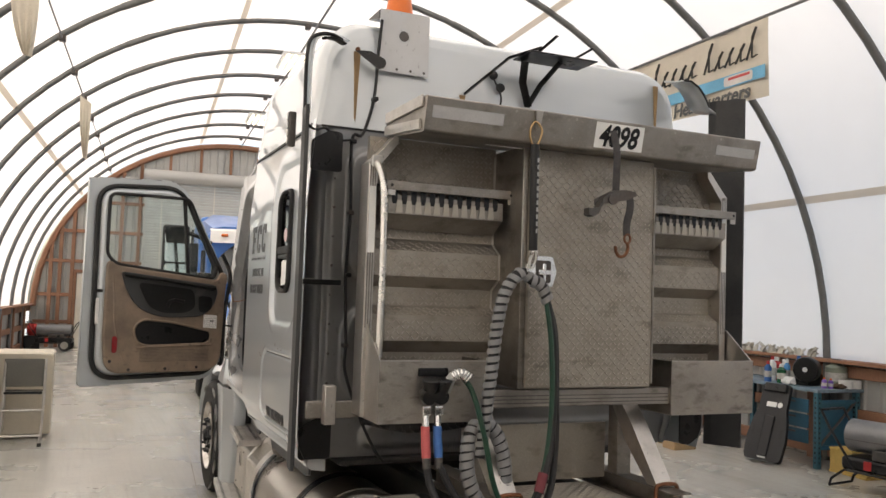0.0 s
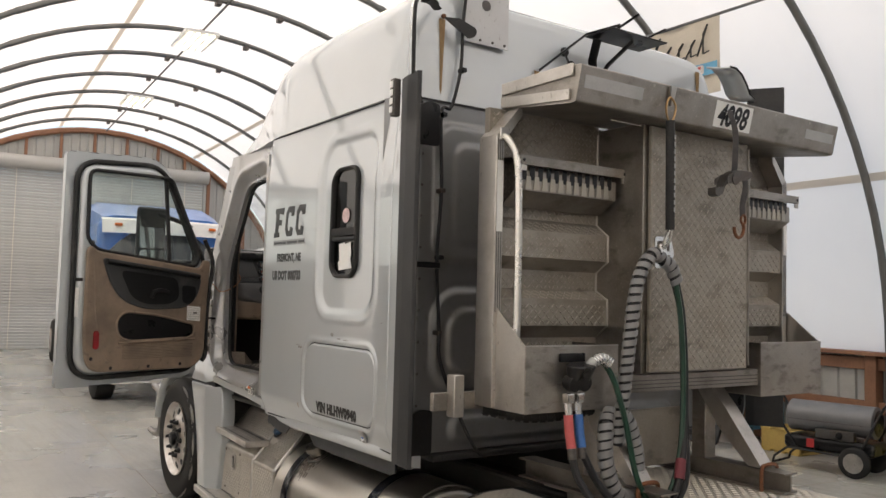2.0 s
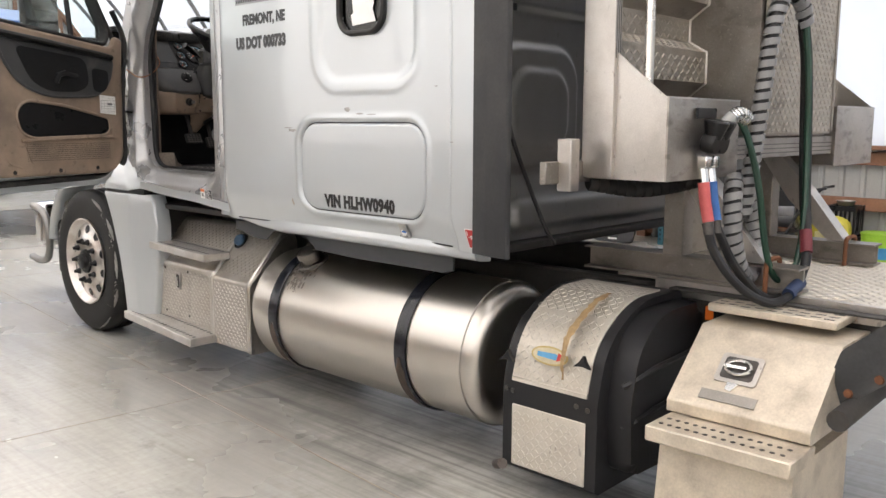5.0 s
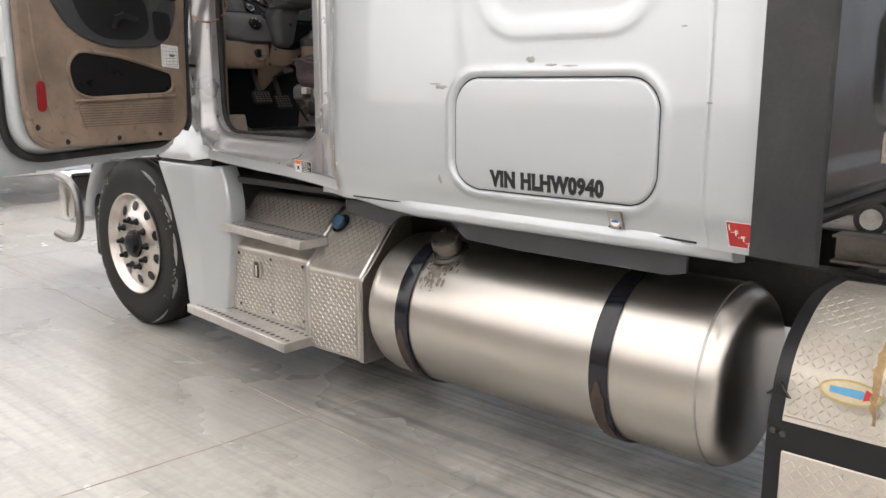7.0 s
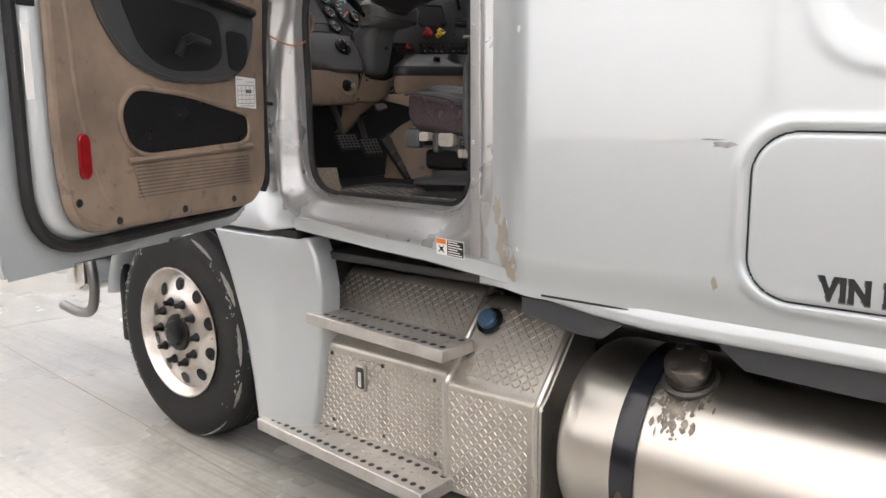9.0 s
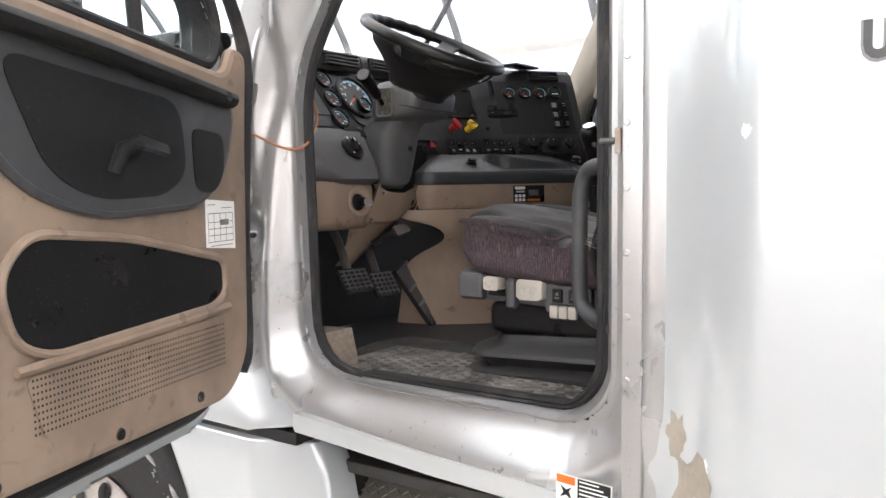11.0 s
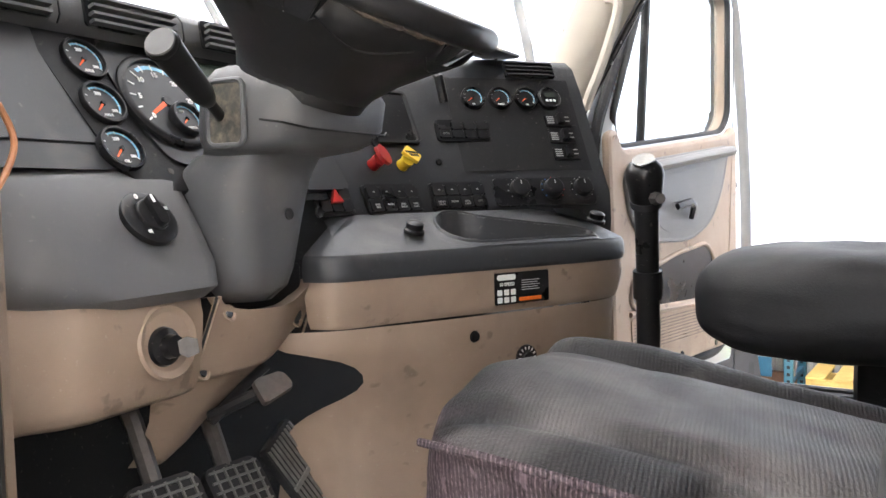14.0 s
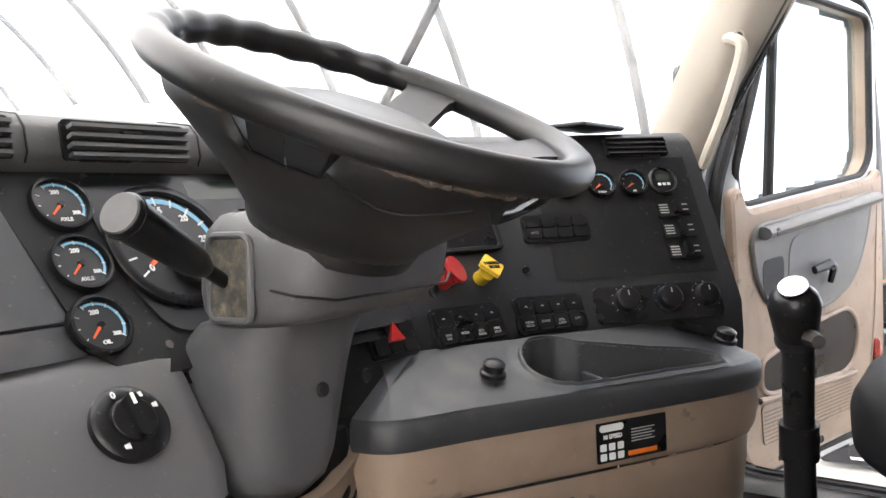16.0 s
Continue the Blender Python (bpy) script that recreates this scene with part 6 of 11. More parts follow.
part("cap_well", lathe(bmesh.new(), [(0, 0.052), (0.003, 0.05)], dcp - ddir * 0.012, ddir, 20), SATIN, dp)
part("blue_cap", lathe(bmesh.new(), [(0, 0.036), (0.02, 0.036), (0.026, 0.03), (0.027, 0.005)], dcp - ddir * 0.008, ddir, 18), mat("cap_blue", (0.05, 0.11, 0.19), 0.4, 0, 0.1, 20, 90), dp, "dark blue screw cap")
bb.location.x += 0.03
dp.location.x += 0.02
lt = part("box_latch", pz(rrect(-0.03, 0.03, -0.055, 0.055, 0.014), 0.006, axes((-1.046, 2.735, 0.49), (0, -1, 0), (-1, 0, 0))), ALU, bb, "recessed paddle latch")
part("latch_recess", pz(rrect(-0.02, 0.02, -0.042, 0.042, 0.01), 0.001, axes((-1.0525, 2.735, 0.49), (0, -1, 0), (-1, 0, 0))), mat("latch_hollow", (0.06, 0.056, 0.05), 0.6, 0.3), lt)
part("paddle", bx(-1.06, -1.053, 2.727, 2.745, 0.455, 0.515, 0.003, 1), CHROME, lt)
part("latch_rim", tube([(-1.054, 2.735 + a, 0.49 + b) for a, b in rrect(-0.027, 0.027, -0.05, 0.05, 0.018, 5)], 0.0045, 8, True), ALU, lt)


def tread_step(name, y0, y1, x0, x1, z, front, skew):
    """A perforated step whose outer edge runs in towards the front."""
    def shear(bm):
        for v in bm.verts:
            v.co.x += skew * (v.co.y - y0) / (y1 - y0)
        return bm

    s = part(name, shear(bx(x0, x1, y0, y1, z - front, z, 0.004, 1)), STEPALU, truck, "perforated aluminium cab step")
    holes, dim = bmesh.new(), bmesh.new()
    n = int((y1 - y0 - 0.04) / 0.045)
    for i in range(n):
        for j in range(3):
            x = x0 + (x1 - x0) * (0.2 + 0.3 * j)
            y = y0 + 0.03 + (y1 - y0 - 0.06) * (i + 0.5 * (j % 2)) / n
            lathe(holes, [(0, 0.013), (0.0009, 0.012)], (x, y, z + 0.0003), (0, 0, 1), 10) if j != 1 else lathe(dim, [(0, 0.007), (0.003, 0.004)], (x, y, z), (0, 0, 1), 8)
    tagged(part("hole", shear(holes), SATIN, s), kind="stuff")
    tagged(part("grip_dimple", shear(dim), ALU, s), kind="stuff")
    return s


us_ = tread_step("upper_step", 2.22, 3.24, -1.14, -0.965, 0.725, 0.045, 0.085)
tread_step("lower_step", 2.24, 3.24, -1.235, -1.04, 0.24, 0.05, 0.09)
for y in (2.45, 3.0):
    part("step_bracket", bx(-1.05, -0.94, y, y + 0.03, 0.66, 0.69), ALU, us_)
for y in (2.36, 2.62, 2.9, 3.05):
    for z in (0.28, 0.56):
        part("bolt", lathe(bmesh.new(), [(0, 0.009), (0.005, 0.006)], (-1.046, y, z), (-1, 0, 0), 8), STEEL, bb)

# ---- chassis ----
for s in (-1, 1):
    part("frame_rail", bx(0.39 * s, 0.47 * s, -7.0, 5.3, 0.56, 0.80, 0.01, 1), FRAME, truck, "black steel frame rail")
for y in (-6.5, -5.0, -3.0, -1.6, 0.0, 1.5, 3.2):
    part("crossmember", bx(-0.39, 0.39, y - 0.05, y + 0.05, 0.60, 0.76, 0.01, 1), FRAME, truck)
part("engine_block", bx(-0.38, 0.38, 2.6, 4.9, 0.45, 1.10, 0.08), FRAME, truck)
part("axle", cy((-1.0, 3.83, 0.5), (1.0, 3.83, 0.5), 0.06, n=12), FRAME, truck)
part("air_tank", lathe(bmesh.new(), [(0, 0.05), (0.03, 0.11), (0.6, 0.11), (0.63, 0.05)], (-0.3, -0.9, 0.42), (1, 0, 0), 20), FRAME, truck)
part("drive_shaft", cy((0, -4.4, 0.55), (0, 2.6, 0.7), 0.06, n=10), FRAME, truck)
for y in (-4.3, -5.65):
    part("rear_axle", cy((-1.0, y, 0.505), (1.0, y, 0.505), 0.08, n=12), FRAME, truck)
    for s in (-1, 1):
        wheel("rear_wheel", 1.16 * s, y, 0.505, s)
        wheel("rear_wheel", 0.85 * s, y, 0.505, s)
part("fifth_wheel", pz(rpoly([(-0.45, -0.4), (-0.12, -0.4), (0, -0.1), (0.12, -0.4), (0.45, -0.4), (0.48, 0.1), (0.25, 0.42), (-0.25, 0.42), (-0.48, 0.1)], 0.08), 0.06, Matrix.Translation((0, -4.95, 0.98))), FRAME, truck)
part("fifth_wheel_base", bx(-0.44, 0.44, -5.2, -4.7, 0.80, 0.98, 0.02), FRAME, truck)

# ---- headache rack ----
rack = thing("headache_rack", (0.03, -0.45, 0.83), "weathered aluminium headache rack with tread-plate bays behind the cab", "cab rack")
PROF = [(-0.335, 2.64), (-0.335, 2.14), (-0.415, 2.08), (-0.415, 1.955), (-0.335, 1.90), (-0.335, 1.81), (-0.415, 1.765), (-0.415, 1.64), (-0.335, 1.58), (-0.335, 1.28)]
for nm, x0, x1 in (("left", -1.045, -0.345), ("right", 0.435, 1.105)):
    bm = bmesh.new()
    loft(bm, [[Vector((x, y, z)) for y, z in PROF] + [Vector((x, -0.30, z)) for y, z in (PROF[-1], PROF[0])] for x in (x0, x1)])
    bay = part("bay_panel", bm, TREAD_DARK, rack, "stepped tread-plate chain bay", 15)
    for (ya, za), (yb, zb) in zip(PROF, PROF[1:]):
        L = math.hypot(ya - yb, za - zb)
        if za - zb > 0.02 and not (ya < yb):
            bars("tread_relief", (x0 + 0.01, yb - 0.0004, zb), (1, 0, 0), (0, ya - yb, za - zb), x1 - x0 - 0.02, L, TREAD_DARK, bay, 0.03, 0.026, 0.007, 0.0018)
    xs = x0 + 0.035
    cm = part("chain_comb", bx(x0 + 0.03, x1 - 0.02, -0.505, -0.335, 2.395, 2.401), ALU_DARK, rack, "slotted aluminium chain hanger")
    part("comb_lip", bx(x0 + 0.03, x1 + 0.02, -0.515, -0.505, 2.36, 2.405, 0.002, 1), ALU_DARK, cm)
    part("comb_back", bx(x0 + 0.04, x1 - 0.03, -0.485, -0.479, 2.25, 2.34), ALU_DARK, cm)
    part("comb_slope", pz([(0, 0), (0.006, 0), (0.10, -0.06), (0.10, -0.066)], x1 - x0 - 0.07, axes((x0 + 0.04, -0.48, 2.25), (0, 1, 0), (1, 0, 0))), ALU_DARK, cm)
    for i in range(12):
        x = x0 + 0.085 + (x1 - x0 - 0.16) * i / 11
        part("chain_slot", pz([(-0.014, 0.05), (0.014, 0.05), (0.014, 0.0), (0.008, -0.012), (-0.008, -0.012), (-0.014, 0.0)], 0.0015, axes((x, -0.4855, 2.31), (1, 0, 0), (0, -1, 0))), SATIN, cm)
        part("tooth", pz([(-0.012, 0.03), (0.012, 0.03), (0.018, -0.03), (-0.018, -0.03)], 0.004, axes((x + (x1 - x0 - 0.16) / 22, -0.486, 2.285), (1, 0, 0), (0, -1, 0))), IVORY, cm) if i < 11 else None
    for x in (x0 + 0.06, x1):
        part("comb_tab", bx(x - 0.018, x + 0.018, -0.512, -0.506, 2.335, 2.36), ALU, cm)
        part("comb_bolt", lathe(bmesh.new(), [(0, 0.008), (0.004, 0.006)], (x, -0.516, 2.382), (0, -1, 0), 8), SATIN, cm)
# centre cabinet
cab = part("cabinet", bx(-0.345, 0.435, -0.635, -0.30, 1.425, 2.62, 0.003, 1), ALU_DARK, rack, "aluminium chain cabinet")
dr = part("cabinet_door", bx(-0.318, 0.425, -0.662, -0.638, 1.432, 2.605, 0.004, 1), TREAD_DARK, rack, "tread-plate cabinet door")
bars("tread_relief", (-0.312, -0.6625, 1.437), (1, 0, 0), (0, 0, 1), 0.733, 1.165, TREAD_DARK, dr, 0.029, 0.025, 0.0065, 0.0018)
part("weld_bead", tube([(-0.35, -0.335, 2.6), (-0.35, -0.335, 2.14), (-0.35, -0.415, 2.08), (-0.35, -0.415, 1.955), (-0.35, -0.335, 1.9), (-0.35, -0.335, 1.81), (-0.35, -0.415, 1.765), (-0.35, -0.415, 1.64), (-0.35, -0.335, 1.58)], 0.006, 6), ALU, rack)
part("door_hinge", cy((0.428, -0.665, 1.45), (0.428, -0.665, 2.58), 0.006, n=8), ALU_DARK, dr)
lp = part("door_latch", pz(rpoly([(-0.06, -0.075), (0.05, -0.075), (0.075, 0.0), (0.05, 0.075), (-0.06, 0.075)], 0.015), 0.005, axes((-0.235, -0.664, 2.0), (1, 0, 0), (0, -1, 0))), CHROME, dr, "chrome paddle latch")
part("latch_dish", pz(rrect(-0.045, 0.04, -0.055, 0.055, 0.012), 0.001, axes((-0.235, -0.6695, 2.0), (1, 0, 0), (0, -1, 0))), STEEL, lp)
part("latch_lever", bx(-0.27, -0.20, -0.685, -0.671, 1.985, 2.01, 0.004, 1), CHROME, lp)
part("latch_lever", bx(-0.245, -0.225, -0.682, -0.671, 1.95, 2.04, 0.004, 1), CHROME, lp)
# outer frame
for s, xa, xb in ((-1, -1.075, -1.03), (1, 1.09, 1.135)):
    fr = part("frame_post", bx(xa, xb, -0.43, -0.30, 1.28, 2.50, 0.006), ALU, rack, "aluminium frame upright")
    xm = (xa + xb) / 2
    inn = -0.93 if s < 0 else 0.99
    part("frame_corner", loft(bmesh.new(), [[Vector((xm + s * 0.022, -0.43, 2.49)), Vector((xm - s * 0.022, -0.43, 2.47)), Vector((xm - s * 0.022, -0.30, 2.47)), Vector((xm + s * 0.022, -0.30, 2.49))], [Vector((inn, -0.43, 2.655)), Vector((inn, -0.43, 2.60)), Vector((inn, -0.30, 2.60)), Vector((inn, -0.30, 2.655))]]), ALU, rack)
    for k in range(3):
        part("groove", bx(xa + 0.008 + 0.012 * k, xa + 0.011 + 0.012 * k, -0.4315, -0.4302, 1.70, 2.48), STEEL, fr)
    part("reflective_strip", bx(xa + 0.006, xb - 0.006, -0.4335, -0.4318, 2.06, 2.38), WHITE, fr, "pale reflective strip")
part("hand_rail", tube([(-1.04, -0.40, 2.50), (-1.04, -0.47, 2.47), (-1.03, -0.52, 2.38), (-1.025, -0.53, 2.2), (-1.025, -0.535, 1.9), (-1.03, -0.54, 1.57)], 0.017, 10, smooth=5), mat("bright_tube", (0.70, 0.68, 0.64), 0.28, 1.0, 0.08, 9, 120), rack, "bent bright aluminium grab rail")
part("rail_mount", bx(-1.065, -1.015, -0.445, -0.43, 2.47, 2.53, 0.006), ALU, rack)
# stepped sunshade
sh = pz(rpoly([(-0.30, 2.765), (-0.835, 2.755), (-0.80, 2.60), (-0.765, 2.597), (-0.30, 2.648)], 0.01, 3), 1.94, axes((-0.95, 0, 0), (0, 1, 0), (1, 0, 0)))
shade = part("top_visor", sh, ALU_DARK, rack, "folded aluminium top visor")
part("visor_channel", pz([(-0.31, 2.652), (-0.77, 2.61), (-0.77, 2.655), (-0.31, 2.70)], 0.012, axes((-0.963, 0, 0), (0, 1, 0), (1, 0, 0))), ALU, shade)
part("visor_lip", bx(-0.962, -0.95, -0.79, -0.31, 2.71, 2.765, 0.003, 1), ALU, shade)
vn = Vector((0, -0.975, -0.22)).normalized()


def on_visor(x, z, off=0.001):
    y = -0.835 + (2.755 - z) / 0.155 * 0.035
    return axes(Vector((x, y, z)) + vn * off, (1, 0, 0), vn)


REFL = mat("grey_reflector", (0.42, 0.42, 0.42), 0.5, 0, 0.08, 6, 100)
part("reflective_strip", pz([(0, 0), (0.36, 0), (0.36, 0.055), (0, 0.055)], 0.0008, on_visor(-0.92, 2.66)), REFL, shade, "faded grey reflective strip")
part("reflective_strip", pz([(0, 0), (0.26, 0), (0.26, 0.05), (0, 0.05)], 0.0008, on_visor(0.70, 2.655)), REFL, shade, "faded grey reflective strip")
for x in (-0.50, -0.17, 0.42, 0.72):
    part("rivet_hole", lathe(bmesh.new(), [(0, 0.007), (0.001, 0.007)], on_visor(x, 2.735).translation, vn, 10), IVORY, shade)
num = part("fleet_number_sticker", pz([(0, 0), (0.285, 0), (0.285, 0.125), (0, 0.125)], 0.0012, on_visor(-0.055, 2.617)), WHITE, shade, "white fleet number sticker")
text("fleet_number", "4098", 0.145, on_visor(-0.035, 2.63, 0.003), SATIN, num, "black italic digits", shear=0.25, stretch=0.78)
# White strip standing in for the bright slit of daylight under the visor
part("light_gap", bx(-0.55, -0.05, -0.62, -0.612, 2.604, 2.607), WHITE, shade)
hk = part("visor_hook", pz([(-0.02, 0), (0.02, 0), (0.012, -0.09), (-0.004, -0.09)], 0.012, on_visor(-0.385, 2.75, 0.004)), ALU, shade)
# lower boxes
for nm, x0, x1, out in (("left", -1.055, -0.50, -1), ("right", 0.585, 1.15, 1)):
    b = part("hose_box", bx(x0, x1, -0.635, -0.628, 1.275, 1.56), BOXALU, rack, "open grimy aluminium binder box")
    part("box_floor", bx(x0, x1, -0.628, -0.31, 1.275, 1.281), ALU, b)
    part("box_back", bx(x0, x1, -0.316, -0.31, 1.281, 1.56), ALU, b)
    xo, xi = (x0, x1 - 0.006) if out < 0 else (x1 - 0.006, x0)
    part("box_side", pz([(-0.628, 1.281), (-0.316, 1.281), (-0.316, 1.74), (-0.43, 1.72), (-0.628, 1.56)], 0.006, axes((xo, 0, 0), (0, 1, 0), (1, 0, 0))), ALU, b)
    part("box_side", bx(xi, xi + 0.006, -0.628, -0.316, 1.281, 1.56), ALU_DARK, b)
    part("box_rim", bx(x0, x1, -0.637, -0.627, 1.558, 1.564), ALU, b)
part("cross_beam", bx(-0.50, 0.585, -0.62, -0.54, 1.335, 1.42, 0.004, 1), ALU_DARK, rack, "grooved aluminium cross beam")
for z in (1.352, 1.37, 1.388):
    part("beam_groove", bx(-0.49, 0.575, -0.6215, -0.6202, z, z + 0.004), STEEL, rack)
part("stub_tube", bx(-1.225, -1.17, -0.36, -0.30, 1.235, 1.42, 0.004, 1), ALU, rack, "short aluminium square tube")
part("stub_arm", bx(-1.30, -1.0, -0.31, -0.28, 1.26, 1.34, 0.004, 1), ALU_DARK, rack)
for s in (-1, 1):
    x = 0.45 * s
    part("leg", bx(x - 0.045, x + 0.045, -0.42, -0.33, 0.93, 1.36, 0.004, 1), ALU_DARK, rack, "aluminium square leg")
    part("brace", loft(bmesh.new(), [[Vector((x - 0.05, -0.42, 1.36)), Vector((x + 0.05, -0.42, 1.36)), Vector((x + 0.05, -0.33, 1.36)), Vector((x - 0.05, -0.33, 1.36))], [Vector((x - 0.05, -0.55, 1.22)), Vector((x + 0.05, -0.55, 1.22)), Vector((x + 0.05, -0.50, 1.12)), Vector((x - 0.05, -0.50, 1.12))], [Vector((x - 0.05, -0.77, 0.94)), Vector((x + 0.05, -0.77, 0.94)), Vector((x + 0.05, -0.69, 0.94)), Vector((x - 0.05, -0.69, 0.94))]]), ALU, rack, "bent aluminium brace", 20)
    f = part("foot_beam", bx(x - 0.055, x + 0.055, -0.90, 0.05, 0.926, 0.934), ALU_DARK, rack, "aluminium foot beam")
    part("web", bx(x - 0.006, x + 0.006, -0.90, 0.05, 0.845, 0.926), ALU_DARK, f)
    part("flange", bx(x - 0.055, x + 0.055, -0.90, 0.05, 0.836, 0.845), ALU_DARK, f)
    part("u_bolt", tube([(x - 0.065, -0.78, 0.80), (x - 0.065, -0.78, 0.93), (x - 0.04, -0.78, 0.955), (x + 0.04, -0.78, 0.955), (x + 0.065, -0.78, 0.93), (x + 0.065, -0.78, 0.80)], 0.010, 8, smooth=3), RUST, f, "rusty U-bolt")
part("kick_plate", bx(-0.40, 0.40, -0.31, -0.30, 0.90, 1.20), TREAD_DARK, rack)

deck = thing("deck_plate", (0, -1.0, 0.83), "aluminium tread-plate deck over the frame rails", "deck plate")
dpl = part("plate", bx(-0.46, 0.62, -1.37, -0.10, 0.815, 0.8285), DUSTPLATE, deck)
bars("tread_relief", (-0.455, -1.365, 0.829), (1, 0, 0), (0, 1, 0), 1.07, 1.26, DECKBAR, dpl, 0.036, 0.028, 0.008, 0.002)
part("edge_angle", bx(-0.49, -0.463, -1.40, -0.30, 0.76, 0.83, 0.002, 1), ALU, deck)
part("edge_angle", bx(-0.56, -0.50, -1.42, -0.40, 0.80, 0.808, 0.002, 1), FRAME, deck)
wl = part("warning_label", bx(-0.56, -0.559, -0.66, -0.56, 0.69, 0.76), SATIN, deck, "small black warning label")
part("red_field", bx(-0.5615, -0.5602, -0.60, -0.565, 0.70, 0.755), ORANGE, wl)

# ---- hoses ----
def spiral(pts, r, turns, w):
    """A flat band wound round a line."""
    p = smooth_path(pts, 10)
    k = len(p)
    verts, faces = [], []
    run = np.concatenate([[0.0], np.cumsum([(b - a).length for a, b in zip(p, p[1:])])])
    n = turns * 14
    for i in range(n + 1):
        f = min(float(np.interp(i / n * run[-1], run, np.arange(k))), k - 1.001)
        j = int(f)
        c = p[j].lerp(p[j + 1], f - j)
        t = (p[min(j + 2, k - 1)] - p[max(j - 1, 0)]).normalized()
        s = t.cross(Vector((0.3, 1, 0.1))).normalized()
        a = 2 * math.pi * i / 14
        d = s * math.cos(a) + t.cross(s) * math.sin(a)
        for e, o in ((-w / 2, 0), (-w / 2, 0.004), (w / 2, 0.004), (w / 2, 0)):
            verts.append(c + d * (r + o) + t * e)
    for i in range(n):
        a, b = 4 * i, 4 * i + 4
        for q in range(3):
            faces.append((a + q, a + q + 1, b + q + 1, b + q))
    return verts, faces


hoses = thing("air_hose_bundle", (-0.45, -0.7, 0.85), "black and green air hoses in grey spiral wrap on a hanger", "hoses")
arcA = [(-0.36, -0.77, 1.955), (-0.40, -0.77, 1.985), (-0.45, -0.765, 1.96), (-0.50, -0.755, 1.87), (-0.525, -0.745, 1.72), (-0.54, -0.73, 1.5), (-0.555, -0.715, 1.3), (-0.57, -0.70, 1.12)]
arcB = [(-0.36, -0.77, 1.955), (-0.31, -0.775, 1.93), (-0.275, -0.78, 1.86)]
full = arcB[::-1] + arcA[1:]
part("bundle_core", tube(full, 0.026, 10, smooth=6), HOSE, hoses)
v, f = spiral(full, 0.028, 28, 0.026)
raw("spiral_wrap", v, f, WRAP, hoses, "grey spiral wrap")
loopB = [(-0.57, -0.66, 1.27), (-0.62, -0.68, 1.20), (-0.625, -0.69, 1.05), (-0.58, -0.70, 0.93), (-0.51, -0.70, 0.885), (-0.445, -0.70, 0.93), (-0.43, -0.69, 1.06), (-0.46, -0.67, 1.20), (-0.52, -0.65, 1.28)]
part("bundle_core", tube(loopB, 0.030, 10, smooth=6), HOSE, hoses)
v, f = spiral(loopB, 0.032, 24, 0.030)
raw("spiral_wrap", v, f, WRAP, hoses)
inner = [(-1.02, -0.30, 1.26), (-0.85, -0.40, 1.23), (-0.70, -0.47, 1.24), (-0.57, -0.55, 1.27)]
part("bundle_core", tube(inner, 0.028, 10, smooth=6), HOSE, hoses)
v, f = spiral(inner, 0.03, 14, 0.026)
raw("spiral_wrap", v, f, HOSE, hoses)
part("black_hose", tube([(-0.28, -0.78, 1.87), (-0.245, -0.79, 1.7), (-0.235, -0.80, 1.45), (-0.26, -0.82, 1.2), (-0.33, -0.86, 1.0), (-0.45, -0.88, 0.87), (-0.62, -0.86, 0.82), (-0.76, -0.80, 0.88), (-0.82, -0.72, 1.0), (-0.83, -0.68, 1.12)], 0.017, 9, smooth=7), HOSE, hoses, "black rubber air hose")
part("black_hose", tube([(-0.27, -0.765, 1.86), (-0.225, -0.77, 1.7), (-0.215, -0.78, 1.4), (-0.225, -0.80, 1.15), (-0.29, -0.85, 0.95), (-0.42, -0.84, 0.83), (-0.58, -0.80, 0.83), (-0.70, -0.74, 0.95), (-0.765, -0.70, 1.08), (-0.775, -0.69, 1.12)], 0.017, 9, smooth=7), HOSE, hoses, "black rubber air hose")
part("green_cable", tube([(-0.285, -0.785, 1.86), (-0.26, -0.80, 1.65), (-0.255, -0.81, 1.35), (-0.30, -0.83, 1.08), (-0.38, -0.83, 0.90), (-0.46, -0.80, 0.88), (-0.53, -0.78, 1.0), (-0.585, -0.76, 1.25), (-0.63, -0.73, 1.42), (-0.68, -0.71, 1.50)], 0.013, 8, smooth=7), GREEN, hoses, "dark green electric cable")
part("hose_grip", tube([(-0.31, -0.845, 1.06), (-0.345, -0.865, 0.98)], 0.024, 10), mat("maroon_grip", (0.16, 0.02, 0.03), 0.6), hoses, "ribbed dark red sleeve")
part("hose_grip", tube([(-0.43, -0.88, 0.875), (-0.53, -0.875, 0.84)], 0.025, 10), mat("navy_grip", (0.02, 0.04, 0.10), 0.6), hoses, "ribbed dark blue sleeve")
hg = part("hose_hanger", tube([(-0.405, -0.845, 2.585), (-0.40, -0.845, 2.09)], 0.021, 12), RUBBER, hoses, "black spring hose hanger")
part("hanger_ring", tube([(-0.405, -0.845, 2.575), (-0.43, -0.845, 2.61), (-0.43, -0.845, 2.66), (-0.40, -0.84, 2.695), (-0.37, -0.845, 2.66), (-0.38, -0.845, 2.61)], 0.005, 6, True, smooth=4), mat("brass_wire", (0.55, 0.36, 0.18), 0.35, 0.9), hg, "brass wire loop")
for i in range(11):
    part("letter_bar", bx(-0.400, -0.392, -0.867, -0.864, 2.17 + 0.033 * i, 2.190 + 0.033 * i), REFL, hg)
part("hanger_clip", tube([(-0.385, -0.84, 2.10), (-0.40, -0.82, 2.05), (-0.385, -0.79, 2.0), (-0.37, -0.82, 2.05)], 0.008, 6, True, smooth=4), CHROME, hg)
